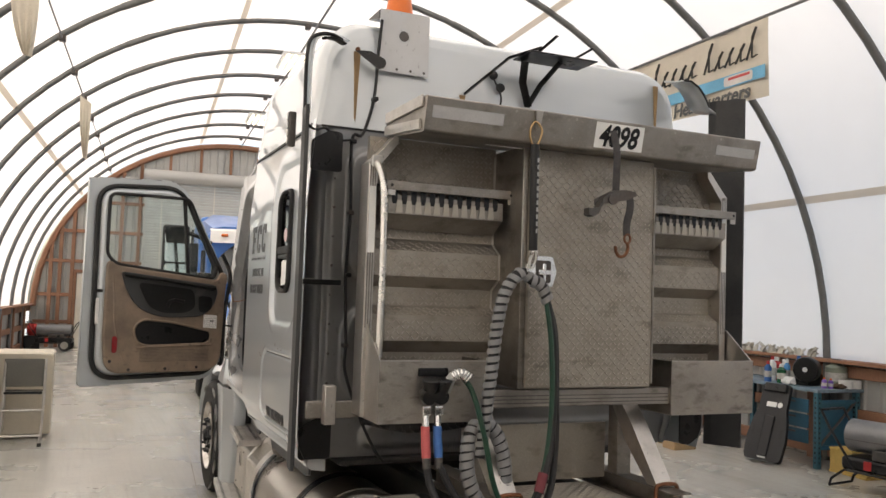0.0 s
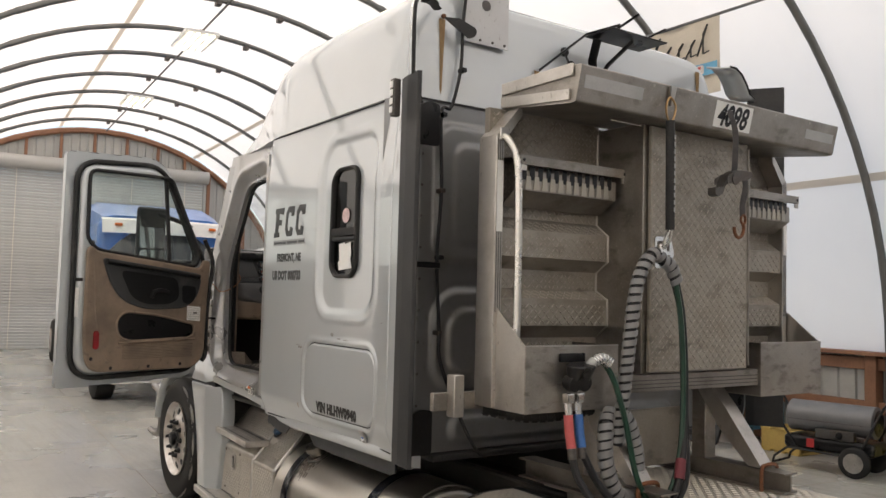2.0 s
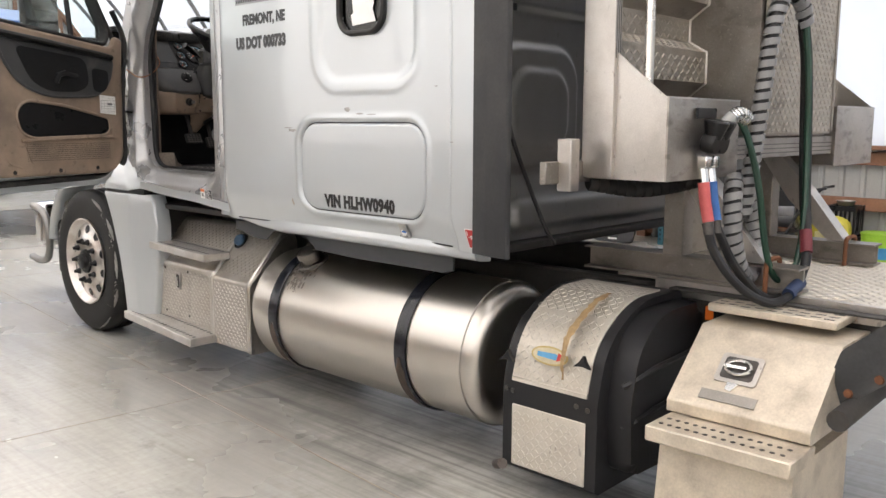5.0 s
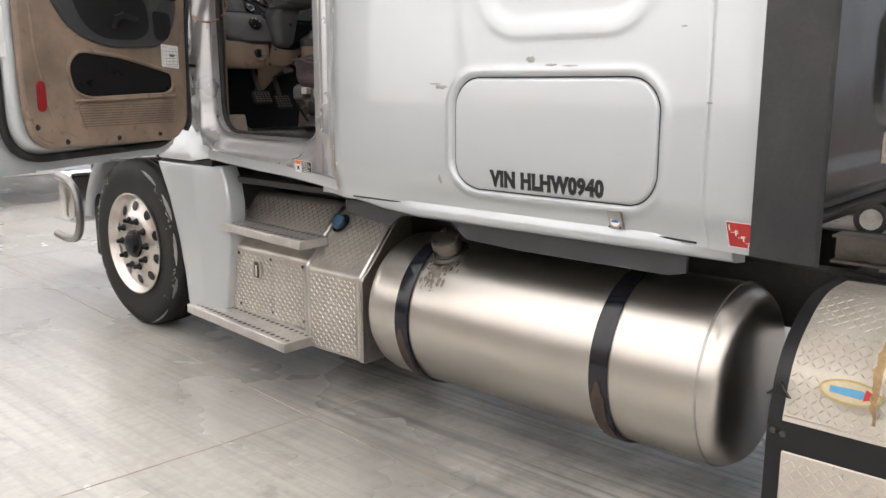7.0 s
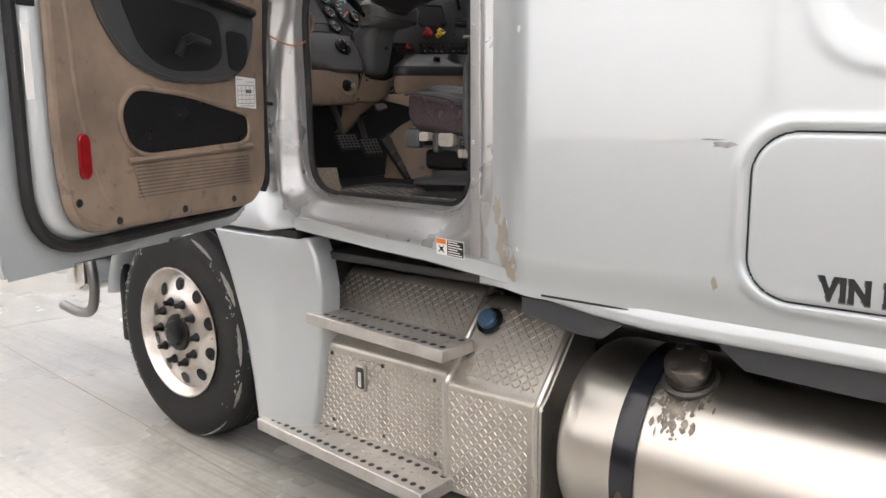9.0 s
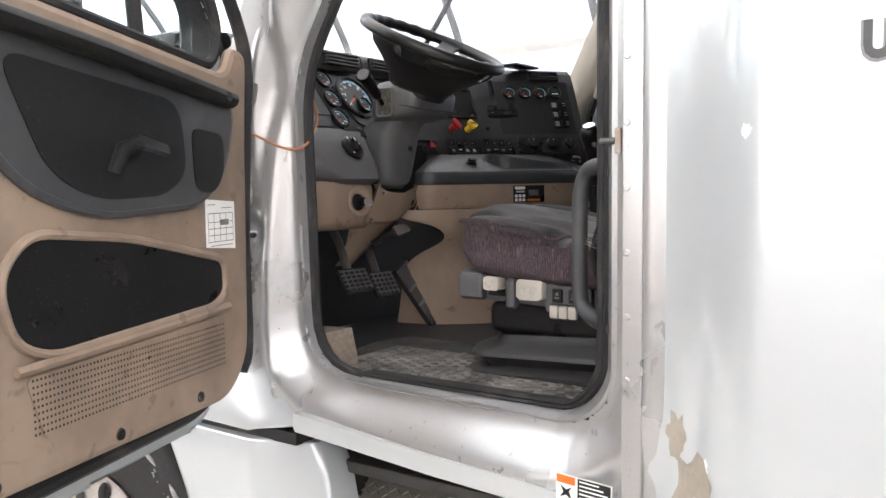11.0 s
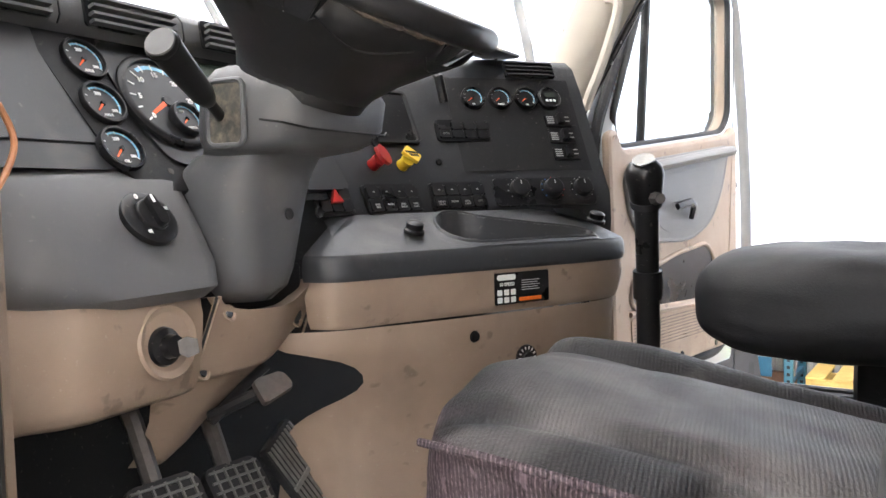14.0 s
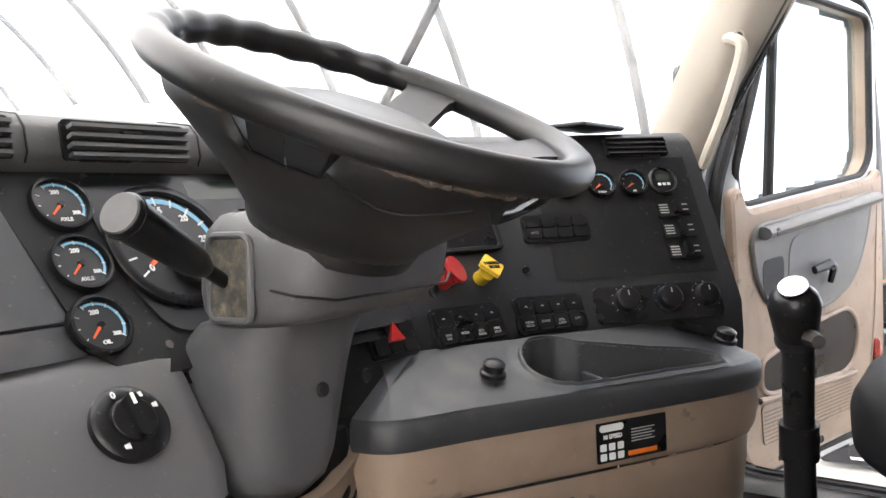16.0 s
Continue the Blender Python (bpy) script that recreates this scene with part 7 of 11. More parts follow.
part("padlock", bx(-0.405, -0.365, -0.80, -0.775, 1.985, 2.03, 0.006), CHROME, hg, "small chrome padlock")
# gladhands
for x, grip, nm in ((-0.835, REDGRIP, "red"), (-0.775, BLUEGRIP, "blue")):
    gh = part("gladhand_" + nm, tube([(x, -0.69, 1.125), (x, -0.675, 1.19), (x, -0.665, 1.265)], 0.021, 12), grip, hoses, nm + " gladhand grip")
    part("fitting", cy((x, -0.668, 1.265), (x, -0.66, 1.315), 0.017, n=8), CHROME, gh)
    part("valve", bx(x - 0.022, x + 0.022, -0.685, -0.645, 1.315, 1.36, 0.008), CHROME, gh)
    part("gladhand_body", lathe(bmesh.new(), [(0, 0.035), (0.02, 0.04), (0.05, 0.036), (0.06, 0.02)], (x, -0.71, 1.40), (0, 1, 0.2), 14), SATIN, gh)
    part("ferrule", cy((x, -0.695, 1.08), (x, -0.69, 1.125), 0.019, n=10), STEEL, gh)
    part("holder_cup", lathe(bmesh.new(), [(0, 0.028), (0.06, 0.045), (0.065, 0.04)], (x + 0.005, -0.69, 1.42), (0, -0.2, 1), 14), SATIN, gh)
part("holder_bracket", bx(-0.87, -0.72, -0.65, -0.637, 1.49, 1.53, 0.006), SATIN, hoses)
part("plug_elbow", tube([(-0.735, -0.66, 1.43), (-0.725, -0.70, 1.49), (-0.69, -0.72, 1.51), (-0.655, -0.73, 1.49)], 0.024, 12, smooth=4), mat("grey_plug", (0.45, 0.46, 0.45), 0.5), hoses, "grey cable plug with spring sleeve")
v, f = spiral([(-0.72, -0.705, 1.495), (-0.685, -0.72, 1.51), (-0.65, -0.735, 1.485)], 0.024, 7, 0.006)
raw("plug_spring", v, f, CHROME, hoses)

# ratchet strap
st = thing("ratchet_strap", (0.13, -0.84, 2.0), "grey webbing ratchet strap hanging over the visor", "strap")
WEB = mat("webbing", (0.06, 0.055, 0.055), 0.85, 0, 0.2, 30, 300)
part("webbing", tube([(0.06, -0.70, 2.765), (0.05, -0.79, 2.762), (0.045, -0.815, 2.73), (0.045, -0.86, 2.60), (0.045, -0.86, 2.45), (0.05, -0.85, 2.375)], 0.019, 6, flat=0.12, smooth=5), WEB, st)
rt = part("ratchet", loft(bmesh.new(), [[Vector((x, -0.85 + a * 0.022, z + b * h)) for a, b in ((-1, -1), (1, -1), (1, 1), (-1, 1))] for x, z, h in ((-0.115, 2.292, 0.016), (-0.09, 2.288, 0.020), (-0.06, 2.30, 0.016), (-0.04, 2.335, 0.012), (-0.02, 2.36, 0.016), (0.03, 2.385, 0.018), (0.09, 2.392, 0.017), (0.13, 2.395, 0.014))]), STEEL, st, "dark steel ratchet buckle with a bent handle", 30)
for y in (-0.885, -0.815):
    part("ratchet_frame", pz(rpoly([(-0.05, -0.03), (0.10, 0.0), (0.15, 0.025), (0.135, 0.045), (0.0, 0.025), (-0.05, 0.0)], 0.008), 0.004, axes((0.0, y, 2.36), (1, 0, 0), (0, -1, 0))), STEEL, rt)
part("spool", cy((0.005, -0.895, 2.355), (0.005, -0.80, 2.355), 0.020, n=14), CHROME, rt)
part("cog", lathe(bmesh.new(), [(0, 0.026), (0.005, 0.026)], (0.005, -0.892, 2.355), (0, -1, 0), 12), STEEL, rt)
part("tail_webbing", tube([(0.13, -0.85, 2.395), (0.135, -0.855, 2.33), (0.12, -0.85, 2.25), (0.12, -0.85, 2.19)], 0.022, 6, flat=0.2, smooth=4), WEB, st)
part("hook_eye", tube([(0.125 + 0.018 * math.cos(a), -0.85, 2.175 + 0.022 * math.sin(a)) for a in np.linspace(0, 2 * math.pi, 13)[:-1]], 0.006, 8, True), RUST, st, "rusty wire eye")
part("hook", tube([(0.125, -0.85, 2.155), (0.13, -0.85, 2.13), (0.115, -0.85, 2.095), (0.085, -0.85, 2.085), (0.062, -0.85, 2.105), (0.056, -0.85, 2.135)], 0.008, 8, smooth=4), RUST, st, "rusty steel J-hook")

# ---- auxiliary power unit ----
apu = thing("auxiliary_power_unit", (-0.85, -0.25, 0.1), "black auxiliary power unit with tread-plate covers beside the frame", "generator")
AP = rpoly([(-1.135, 0.10), (-0.52, 0.10), (-0.52, 0.80), (-0.86, 0.80), (-1.08, 0.66), (-1.135, 0.46)], [0.03, 0.02, 0.04, 0.20, 0.16, 0.05], 8)
part("housing", pz(AP, 0.44, axes((0, 0.0, 0), (1, 0, 0), (0, -1, 0))), PLASTIC, apu)


def apu_strip(za, zb, y0, y1, lift, n=26):
    """A curved plate that follows the housing between two heights."""
    pts = [Vector((x, 0, z)) for x, z in rpoly([(-1.135, za), (-1.135, 0.46), (-1.08, 0.66), (-0.86, 0.80), (-0.62, 0.80)], [0.0, 0.05, 0.16, 0.20, 0.0], 8)]
    pts = [p for p in pts if p.z <= zb + 1e-6]
    rings = []
    for i, p in enumerate(pts):
        a, b = pts[max(i - 1, 0)], pts[min(i + 1, len(pts) - 1)]
        t = (b - a).normalized() if (b - a).length > 1e-6 else Vector((0, 0, 1))
        nn = Vector((-t.z, 0, t.x))
        rings.append([p + nn * lift + Vector((0, y0, 0)), p + nn * lift + Vector((0, y1, 0)), p + Vector((0, y1, 0)), p + Vector((0, y0, 0))])
    return loft(bmesh.new(), rings)


up = part("upper_cover", apu_strip(0.485, 0.81, -0.045, -0.395, 0.006), DUSTPLATE, apu, "curved tread-plate cover with a rust streak", 60)
bars("tread_relief", (-1.1415, -0.05, 0.49), (0, -1, 0), (0.03, 0, 0.15), 0.34, 0.14, DECKBAR, up, 0.026, 0.020, 0.0056, 0.0011)
bars("tread_relief", (-1.10, -0.05, 0.635), (0, -1, 0), (0.11, 0, 0.12), 0.34, 0.14, DECKBAR, up, 0.026, 0.020, 0.0056, 0.0011)
bars("tread_relief", (-1.0, -0.05, 0.745), (0, -1, 0), (0.16, 0, 0.065), 0.34, 0.16, DECKBAR, up, 0.026, 0.020, 0.0056, 0.0011)
bars("tread_relief", (-0.85, -0.05, 0.807), (0, -1, 0), (1, 0, 0), 0.34, 0.20, DECKBAR, up, 0.026, 0.020, 0.0056, 0.0011)
lo = part("lower_cover", bx(-1.143, -1.136, -0.395, -0.05, 0.125, 0.375, 0.004, 1), DUSTPLATE, apu, "flat tread-plate cover")
bars("tread_relief", (-1.1435, -0.055, 0.13), (0, -1, 0), (0, 0, 1), 0.335, 0.24, DECKBAR, lo, 0.026, 0.020, 0.0056, 0.0011)
nb = Vector((-0.97, 0, 0.24)).normalized()
ov = part("oval_badge", pz([(0.085 * math.cos(a), 0.036 * math.sin(a)) for a in np.linspace(0, 2 * math.pi, 28)[:-1]], 0.003, axes((-1.136, -0.225, 0.60), (0, -1, 0), nb)), mat("badge_gold", (0.55, 0.42, 0.18), 0.4, 0.5), apu, "oval cream badge with a gold rim")
part("badge_face", pz([(0.077 * math.cos(a), 0.029 * math.sin(a)) for a in np.linspace(0, 2 * math.pi, 28)[:-1]], 0.001, axes((-1.136, -0.225, 0.60), (0, -1, 0), nb) @ pose(0, 0, 0.003)), mat("badge_cream", (0.62, 0.54, 0.36), 0.45), ov)
part("badge_mark", pz([(-0.055, -0.008), (0.03, -0.012), (0.05, 0.0), (0.03, 0.012), (-0.055, 0.010)], 0.0006, axes((-1.136, -0.225, 0.60), (0, -1, 0), nb) @ pose(0, 0, 0.0042)), mat("badge_blue", (0.1, 0.35, 0.6), 0.45), ov)
part("badge_mark", pz([(0.035, -0.016), (0.06, -0.006), (0.06, 0.010), (0.04, 0.018)], 0.0006, axes((-1.136, -0.225, 0.60), (0, -1, 0), nb) @ pose(0, 0, 0.0046)), REDPAINT, ov)
for y, z in ((-0.035, 0.56), (-0.385, 0.60)):
    part("latch_knob", pz([(0, 0.03), (0.012, 0.008), (0.035, -0.015), (0.006, -0.01), (-0.006, -0.01), (-0.035, -0.015), (-0.012, 0.008)], 0.02, axes((-1.142, y, z), (0, -1, 0), nb)), SATIN, apu)
ap = smooth_path([(-1.1425, 0, 0.50), (-1.1405, 0, 0.56), (-1.131, 0, 0.625), (-1.10, 0, 0.68), (-1.05, 0, 0.722), (-0.98, 0, 0.768), (-0.92, 0, 0.795), (-0.85, 0, 0.806)], 5)
rnd = random.Random(17)
for name, material, wide, lift, start, label in (("stain_wash", mat("ochre_wash", (0.545, 0.49, 0.40), 0.45, 0.6, 0.2, 25, 90, second=(0.60, 0.565, 0.51), amount=0.9), 0.030, 0.0011, 9, "faint ochre wash"), ("rust_streak", mat("ochre_drip", (0.40, 0.27, 0.13), 0.6, 0.1, 0.3, 30, 90, second=(0.22, 0.13, 0.06), amount=0.8), 0.017, 0.0016, 2, "rust-brown drip streak")):
    bm = bmesh.new()
    row = []
    for i, p in enumerate(ap[start:]):
        t = i / (len(ap) - start - 1)
        a, b = ap[max(0, start + i - 1)], ap[min(len(ap) - 1, start + i + 1)]
        n = Vector((-(b.z - a.z), 0, b.x - a.x)).normalized()
        c = -0.296 + 0.008 * math.sin(5 * t) + rnd.uniform(-0.003, 0.003)
        w = wide * (0.25 + 1.1 * t * (1.25 - t) * 1.6) * rnd.uniform(0.7, 1.25)
        row.append([bm.verts.new(p + n * (0.006 + lift) + Vector((0, c - w * rnd.uniform(0.7, 1.2), 0))), bm.verts.new(p + n * (0.006 + lift) + Vector((0, c + w, 0)))])
    for a, b in zip(row, row[1:]):
        bm.faces.new((a[0], a[1], b[1], b[0]))
    part(name, bm, material, apu, label)
for y, z in ((-0.02, 0.43), (-0.05, 0.425), (-0.35, 0.43), (-0.40, 0.425)):
    part("bolt", lathe(bmesh.new(), [(0, 0.011), (0.006, 0.009)], (-1.135, y, z), (-1, 0, 0), 8), STEEL, apu)
part("end_cover", pz(rpoly([(-1.05, 0.18), (-0.54, 0.16), (-0.54, 0.77), (-0.86, 0.77), (-1.02, 0.66), (-1.07, 0.45)], [0.05, 0.03, 0.05, 0.15, 0.12, 0.05], 6), 0.10, axes((0, -0.44, 0), (1, 0, 0), (0, -1, 0)), 0.035, 3), PLASTIC, apu, "moulded black end cover")
for z in (0.36, 0.52):
    part("cover_rib", tube([(-1.06, -0.50, z), (-1.03, -0.54, z + 0.03), (-0.9, -0.545, z + 0.05), (-0.62, -0.545, z + 0.06)], 0.012, 6), PLASTIC, apu)
part("exhaust", cy((-1.16, -0.02, 0.12), (-1.12, 0.04, 0.09), 0.022, n=10), STEEL, apu)

# ---- tool box ----
tb = thing("tool_box", (-0.9, -0.9, 0.3), "scuffed aluminium tool box with a sloping lid on the frame", "tool box")
SC = mat("scuffed_aluminium", (0.66, 0.585, 0.475), 0.45, 0.4, 0.12, 7, 120, second=(0.36, 0.31, 0.25), amount=0.8, bump=0.15)
part("body", pz(rpoly([(-1.02, 0.46), (-0.48, 0.46), (-0.48, 0.74), (-0.765, 0.735), (-1.02, 0.505)], 0.008), 0.50, axes((0, -0.655, 0), (1, 0, 0), (0, -1, 0))), SC, tb)
ln = Vector((-0.23, 0, 0.255)).normalized()
lm = axes((-0.893, -0.86, 0.622), (0, -1, 0), ln)
lc = part("lid_latch", pz(rrect(-0.075, 0.075, -0.06, 0.06, 0.015), 0.006, lm), ALU, tb, "chrome folding T-latch")
part("latch_dish", pz(rrect(-0.058, 0.058, -0.045, 0.045, 0.012), 0.001, lm @ pose(0, 0, 0.0065)), STEEL, lc)
part("latch_ring", tube([lm @ Vector((0.045 * math.cos(a), 0.03 * math.sin(a), 0.018)) for a in np.linspace(0, 2 * math.pi, 13)[:-1]], 0.006, 6, True), CHROME, lc)
part("latch_bar", tube([lm @ Vector((-0.05, 0.0, 0.014)), lm @ Vector((0.03, 0.0, 0.016))], 0.009, 6), CHROME, lc)
part("latch_tab", pz([(-0.02, -0.09), (0.0, -0.095), (0.02, -0.06), (-0.02, -0.06)], 0.008, lm), CHROME, lc)
part("blank_plate", pz([(-0.10, -0.14), (0.10, -0.14), (0.10, -0.10), (-0.10, -0.10)], 0.003, lm), ALU_DARK, tb)
sb = part("box_step", bx(-1.19, -0.98, -1.16, -0.665, 0.40, 0.455, 0.005, 1), SC, tb, "perforated aluminium step")
part("lower_panel", pz([(-1.14, 0.08), (-0.6, 0.08), (-0.6, 0.40), (-1.10, 0.40)], 0.46, axes((0, -0.68, 0), (1, 0, 0), (0, -1, 0))), SC, tb)
bm = bmesh.new()
for i in range(14):
    for j in range(2):
        lathe(bm, [(0, 0.009), (0.001, 0.009)], (-1.14 + 0.06 * j, -0.70 - 0.032 * i, 0.4555), (0, 0, 1), 8)
part("hole", bm, SATIN, sb)
tr = part("perforated_tray", bx(-0.70, -0.49, -1.11, -0.64, 0.77, 0.80, 0.004, 1), SC, tb, "perforated aluminium walkway")
bm = bmesh.new()
for i in range(9):
    for j in range(4):
        y, x = -0.675 - 0.05 * i, -0.675 + 0.05 * j + (0.012 if i % 2 else 0)
        prism(bm, [(-0.018, -0.006), (0.018, -0.004), (0.016, 0.006), (-0.016, 0.004)], 0.001, Matrix.Translation((x, y, 0.8003)) @ pose(0, 0, 0, 0, 0, 90))
tagged(part("slot", bm, SATIN, tr), kind="stuff")
mf = thing("mud_guard_plate", (-0.8, -1.3, 0.7), "black steel guard plate with rusty bolts", "guard plate")
part("plate", pz(rpoly([(-1.145, 0.66), (-1.17, 0.74), (-1.42, 0.955), (-1.48, 0.93), (-1.51, 0.81), (-1.18, 0.55)], 0.015), 0.012, axes((-0.83, 0, 0), (0, 1, 0), (1, 0, 0))), mat("chalky_black", (0.03, 0.032, 0.034), 0.55, 0, 0.2, 6, 90, second=(0.08, 0.08, 0.08), amount=0.6), mf)
for y, z in ((-1.20, 0.60), (-1.29, 0.665), (-1.38, 0.73), (-1.47, 0.80)):
    part("bolt", lathe(bmesh.new(), [(0, 0.016), (0.008, 0.013)], (-0.831, y, z), (-1, 0, 0), 8), RUST, mf)
part("support_tube", cy((-0.98, -1.22, 0.55), (-0.5, -1.22, 0.56), 0.035, n=14), FRAME, mf, "black support tube")
part("tube_end", cy((-0.86, -1.50, 0.80), (-0.79, -1.50, 0.803), 0.033, n=14), RUST, mf, "rusty pipe end")
part("support_tube", cy((-0.79, -1.50, 0.803), (-0.4, -1.50, 0.82), 0.030, n=14), FRAME, mf, "black support tube")

# ---- doors ----
OUT = rpoly([(-0.03, 1.10), (1.105, 1.07), (1.10, 2.70), (0.34, 2.75), (-0.085, 1.98), (-0.06, 1.5)], [0.16, 0.05, 0.04, 0.16, 0.10, 0.05], 8)
SEALP = rpoly([(0.0, 1.15), (1.02, 1.13), (1.03, 2.64), (0.36, 2.69), (-0.055, 1.97), (-0.035, 1.5)], [0.16, 0.2, 0.16, 0.15, 0.10, 0.05], 8)
WINP = rpoly([(0.955, 2.585), (0.30, 2.60), (0.025, 2.04), (0.05, 1.945), (0.88, 2.03), (0.955, 2.10)], [0.06, 0.05, 0.04, 0.05, 0.10, 0.06], 6)


def build_door(s, label):
    o = Vector((-1.222, 3.15, 0)) if s < 0 else Vector((1.267, 3.21, 0))
    u = Vector((-0.9526, -0.3042, 0)) if s < 0 else Vector((0.974, -0.2274, 0))
    n = Vector((u.y * s, -abs(u.x), 0))

    def P(a, z, off=0.0):
        return o + u * a + n * off + Vector((0, 0, z))

    def M(off):
        return axes(o + n * off, u * 1.0 if s > 0 else -u, n)

    def flat(poly):
        return [(a * s, z) for a, z in poly]

    def plate(name, poly, off, depth, material, parent, lab="", bevel=0.0, seg=2):
        return part(name, pz(flat(poly), depth, M(off), bevel, seg), material, parent, lab)

    def skin(base, raised):
        def f(U, V):
            off = base + raised * ramp(-sdf_poly(U, V, SEALP), -0.005, 0.05) + 0.01 * raised * 20 * np.exp(-((sdf_poly(U, V, WINP) - 0.03) / 0.02) ** 2) * 0.3
            return o.x + u.x * U + n.x * off, o.y + u.y * U + n.y * off, V
        return f

    st = 0.011
    keep = lambda a, z: (sdf_poly(a, z, OUT) < 0) & (sdf_poly(a, z, WINP) > 0)
    d = sheet("cab_door", np.arange(-0.10, 1.115, st), np.arange(1.06, 2.76, st), skin(0.0, 0.055), keep, PAINT, truck, label)
    sheet("outer_skin", np.arange(-0.10, 1.115, 0.02), np.arange(1.06, 2.76, 0.02), skin(-0.03, 0.0), keep, PAINT, d)
    part("door_edge", loft(bmesh.new(), [[P(a, z, 0.002) for a, z in OUT], [P(a, z, -0.032) for a, z in OUT]], caps=False), PAINT, d)
    part("door_seal", tube([P(a, z, 0.022) for a, z in SEALP], 0.019, 8, True), RUBBER, d, "black rubber seal")
    part("window_reveal", loft(bmesh.new(), [[P(a, z, 0.06 if s < 0 else 0.045) for a, z in WINP], [P(a, z, -0.03 if s < 0 else -0.01) for a, z in WINP]], caps=False), RUBBER if s < 0 else TAN, d)
    part("window_seal", tube([P(a, z, 0.062 if s < 0 else 0.045) for a, z in WINP], 0.013 if s < 0 else 0.012, 8, True), RUBBER, d)
    if s < 0:
        part("edge_seal", tube([P(-0.035, 1.215, 0.06), P(-0.062, 1.28, 0.062), P(-0.058, 1.55, 0.064), P(-0.078, 1.80, 0.064), P(-0.10, 1.99, 0.06), P(-0.02, 2.16, 0.055)], 0.017, 8, smooth=4), RUBBER, d, "black rubber seal on the door edge")
    w = plate("window_glass", WINP, -0.005, 0.005, GLASS, d, "clear door glass")
    w.visible_shadow = False
    part("window_divider", tube([P(0.325, 2.59, 0.02), P(0.262, 1.955, 0.02)], 0.016, 8), RUBBER, d, "black quarter-light bar")
    trim = rpoly([(0.945, 2.02), (0.948, 1.40), (0.915, 1.19), (0.06, 1.185), (-0.02, 1.26), (-0.035, 1.75), (-0.05, 1.98), (-0.01, 1.985), (0.015, 1.935), (0.05, 1.92), (0.88, 2.005), (0.93, 2.04)], [0.03, 0.1, 0.1, 0.1, 0.08, 0.02, 0.02, 0.01, 0.02, 0.02, 0.03, 0.02], 6)
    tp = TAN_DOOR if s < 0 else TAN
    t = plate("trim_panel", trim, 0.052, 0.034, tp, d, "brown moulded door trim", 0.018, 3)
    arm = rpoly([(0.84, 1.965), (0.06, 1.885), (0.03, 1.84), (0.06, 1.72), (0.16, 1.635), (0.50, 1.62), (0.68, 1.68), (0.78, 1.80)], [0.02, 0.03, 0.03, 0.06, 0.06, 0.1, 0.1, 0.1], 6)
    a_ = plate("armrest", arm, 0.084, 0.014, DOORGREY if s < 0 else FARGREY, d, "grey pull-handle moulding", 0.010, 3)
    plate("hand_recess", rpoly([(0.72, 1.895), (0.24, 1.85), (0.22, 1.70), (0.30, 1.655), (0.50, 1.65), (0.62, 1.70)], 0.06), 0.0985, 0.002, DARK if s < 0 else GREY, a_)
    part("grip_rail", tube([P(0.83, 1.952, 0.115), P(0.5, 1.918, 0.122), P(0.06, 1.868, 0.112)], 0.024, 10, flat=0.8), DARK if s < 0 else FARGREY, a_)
    for a in (0.79, 0.57, 0.27, 0.10):
        z = 1.868 + (a - 0.06) * 0.109
        part("screw", lathe(bmesh.new(), [(0, 0.012), (0.002, 0.011)], P(a, z, 0.134), n, 10), SATIN, a_)
    part("inner_handle", tube([P(0.47, 1.70, 0.115), P(0.46, 1.745, 0.13), P(0.42, 1.758, 0.135), P(0.33, 1.745, 0.128)], [0.016, 0.017, 0.016, 0.013], 8, flat=0.7), SATIN, a_, "black inner door handle")
    sp = plate("speaker", rpoly([(0.20, 1.80), (0.075, 1.79), (0.075, 1.70), (0.12, 1.655), (0.19, 1.665)], 0.03), 0.0985, 0.0015, DARK, a_, "speaker grille")
    pk = plate("map_pocket", rpoly([(0.66, 1.60), (0.40, 1.575), (0.075, 1.505), (0.07, 1.425), (0.12, 1.40), (0.62, 1.385), (0.70, 1.42), (0.73, 1.53)], [0.06, 0.06, 0.03, 0.03, 0.03, 0.06, 0.06, 0.06], 6), 0.0865, 0.002, SATIN, d, "black map pocket")
    tp2 = DOORGREY if s < 0 else FARGREY
    part("pocket_lip", tube([P(a, z, 0.088) for a, z in rpoly([(0.66, 1.60), (0.40, 1.575), (0.075, 1.505), (0.07, 1.425), (0.12, 1.40), (0.62, 1.385), (0.70, 1.42), (0.73, 1.53)], [0.06, 0.06, 0.03, 0.03, 0.03, 0.06, 0.06, 0.06], 6)], 0.009, 8, True), tp, d)
    part("armrest_lip", tube([P(a, z, 0.090) for a, z in arm], 0.010, 8, True), tp2, a_)
    part("trim_edge", tube([P(a, z, 0.070) for a, z in trim], 0.016, 8, True), tp, t)
    part("trim_crease", tube([P(0.91, 1.95, 0.084), P(0.89, 1.75, 0.086), P(0.875, 1.55, 0.086), P(0.80, 1.28, 0.085), P(0.70, 1.22, 0.084)], 0.008, 8, flat=0.5, smooth=5), tp, t)
    dots, faces_ = [], []
    for i in range(64):
        for j in range(9):
            q = P(0.085 + 0.0092 * i, 1.262 + 0.0115 * j, 0.0898)
            b = len(dots)
            dots += [q + u * e + Vector((0, 0, f)) for e, f in ((-0.0022, -0.0022), (0.0022, -0.0022), (0.0022, 0.0022), (-0.0022, 0.0022))]
            faces_.append((b, b + 1, b + 2, b + 3))
    tagged(raw("grille_hole", dots, faces_, SATIN, d), kind="stuff")
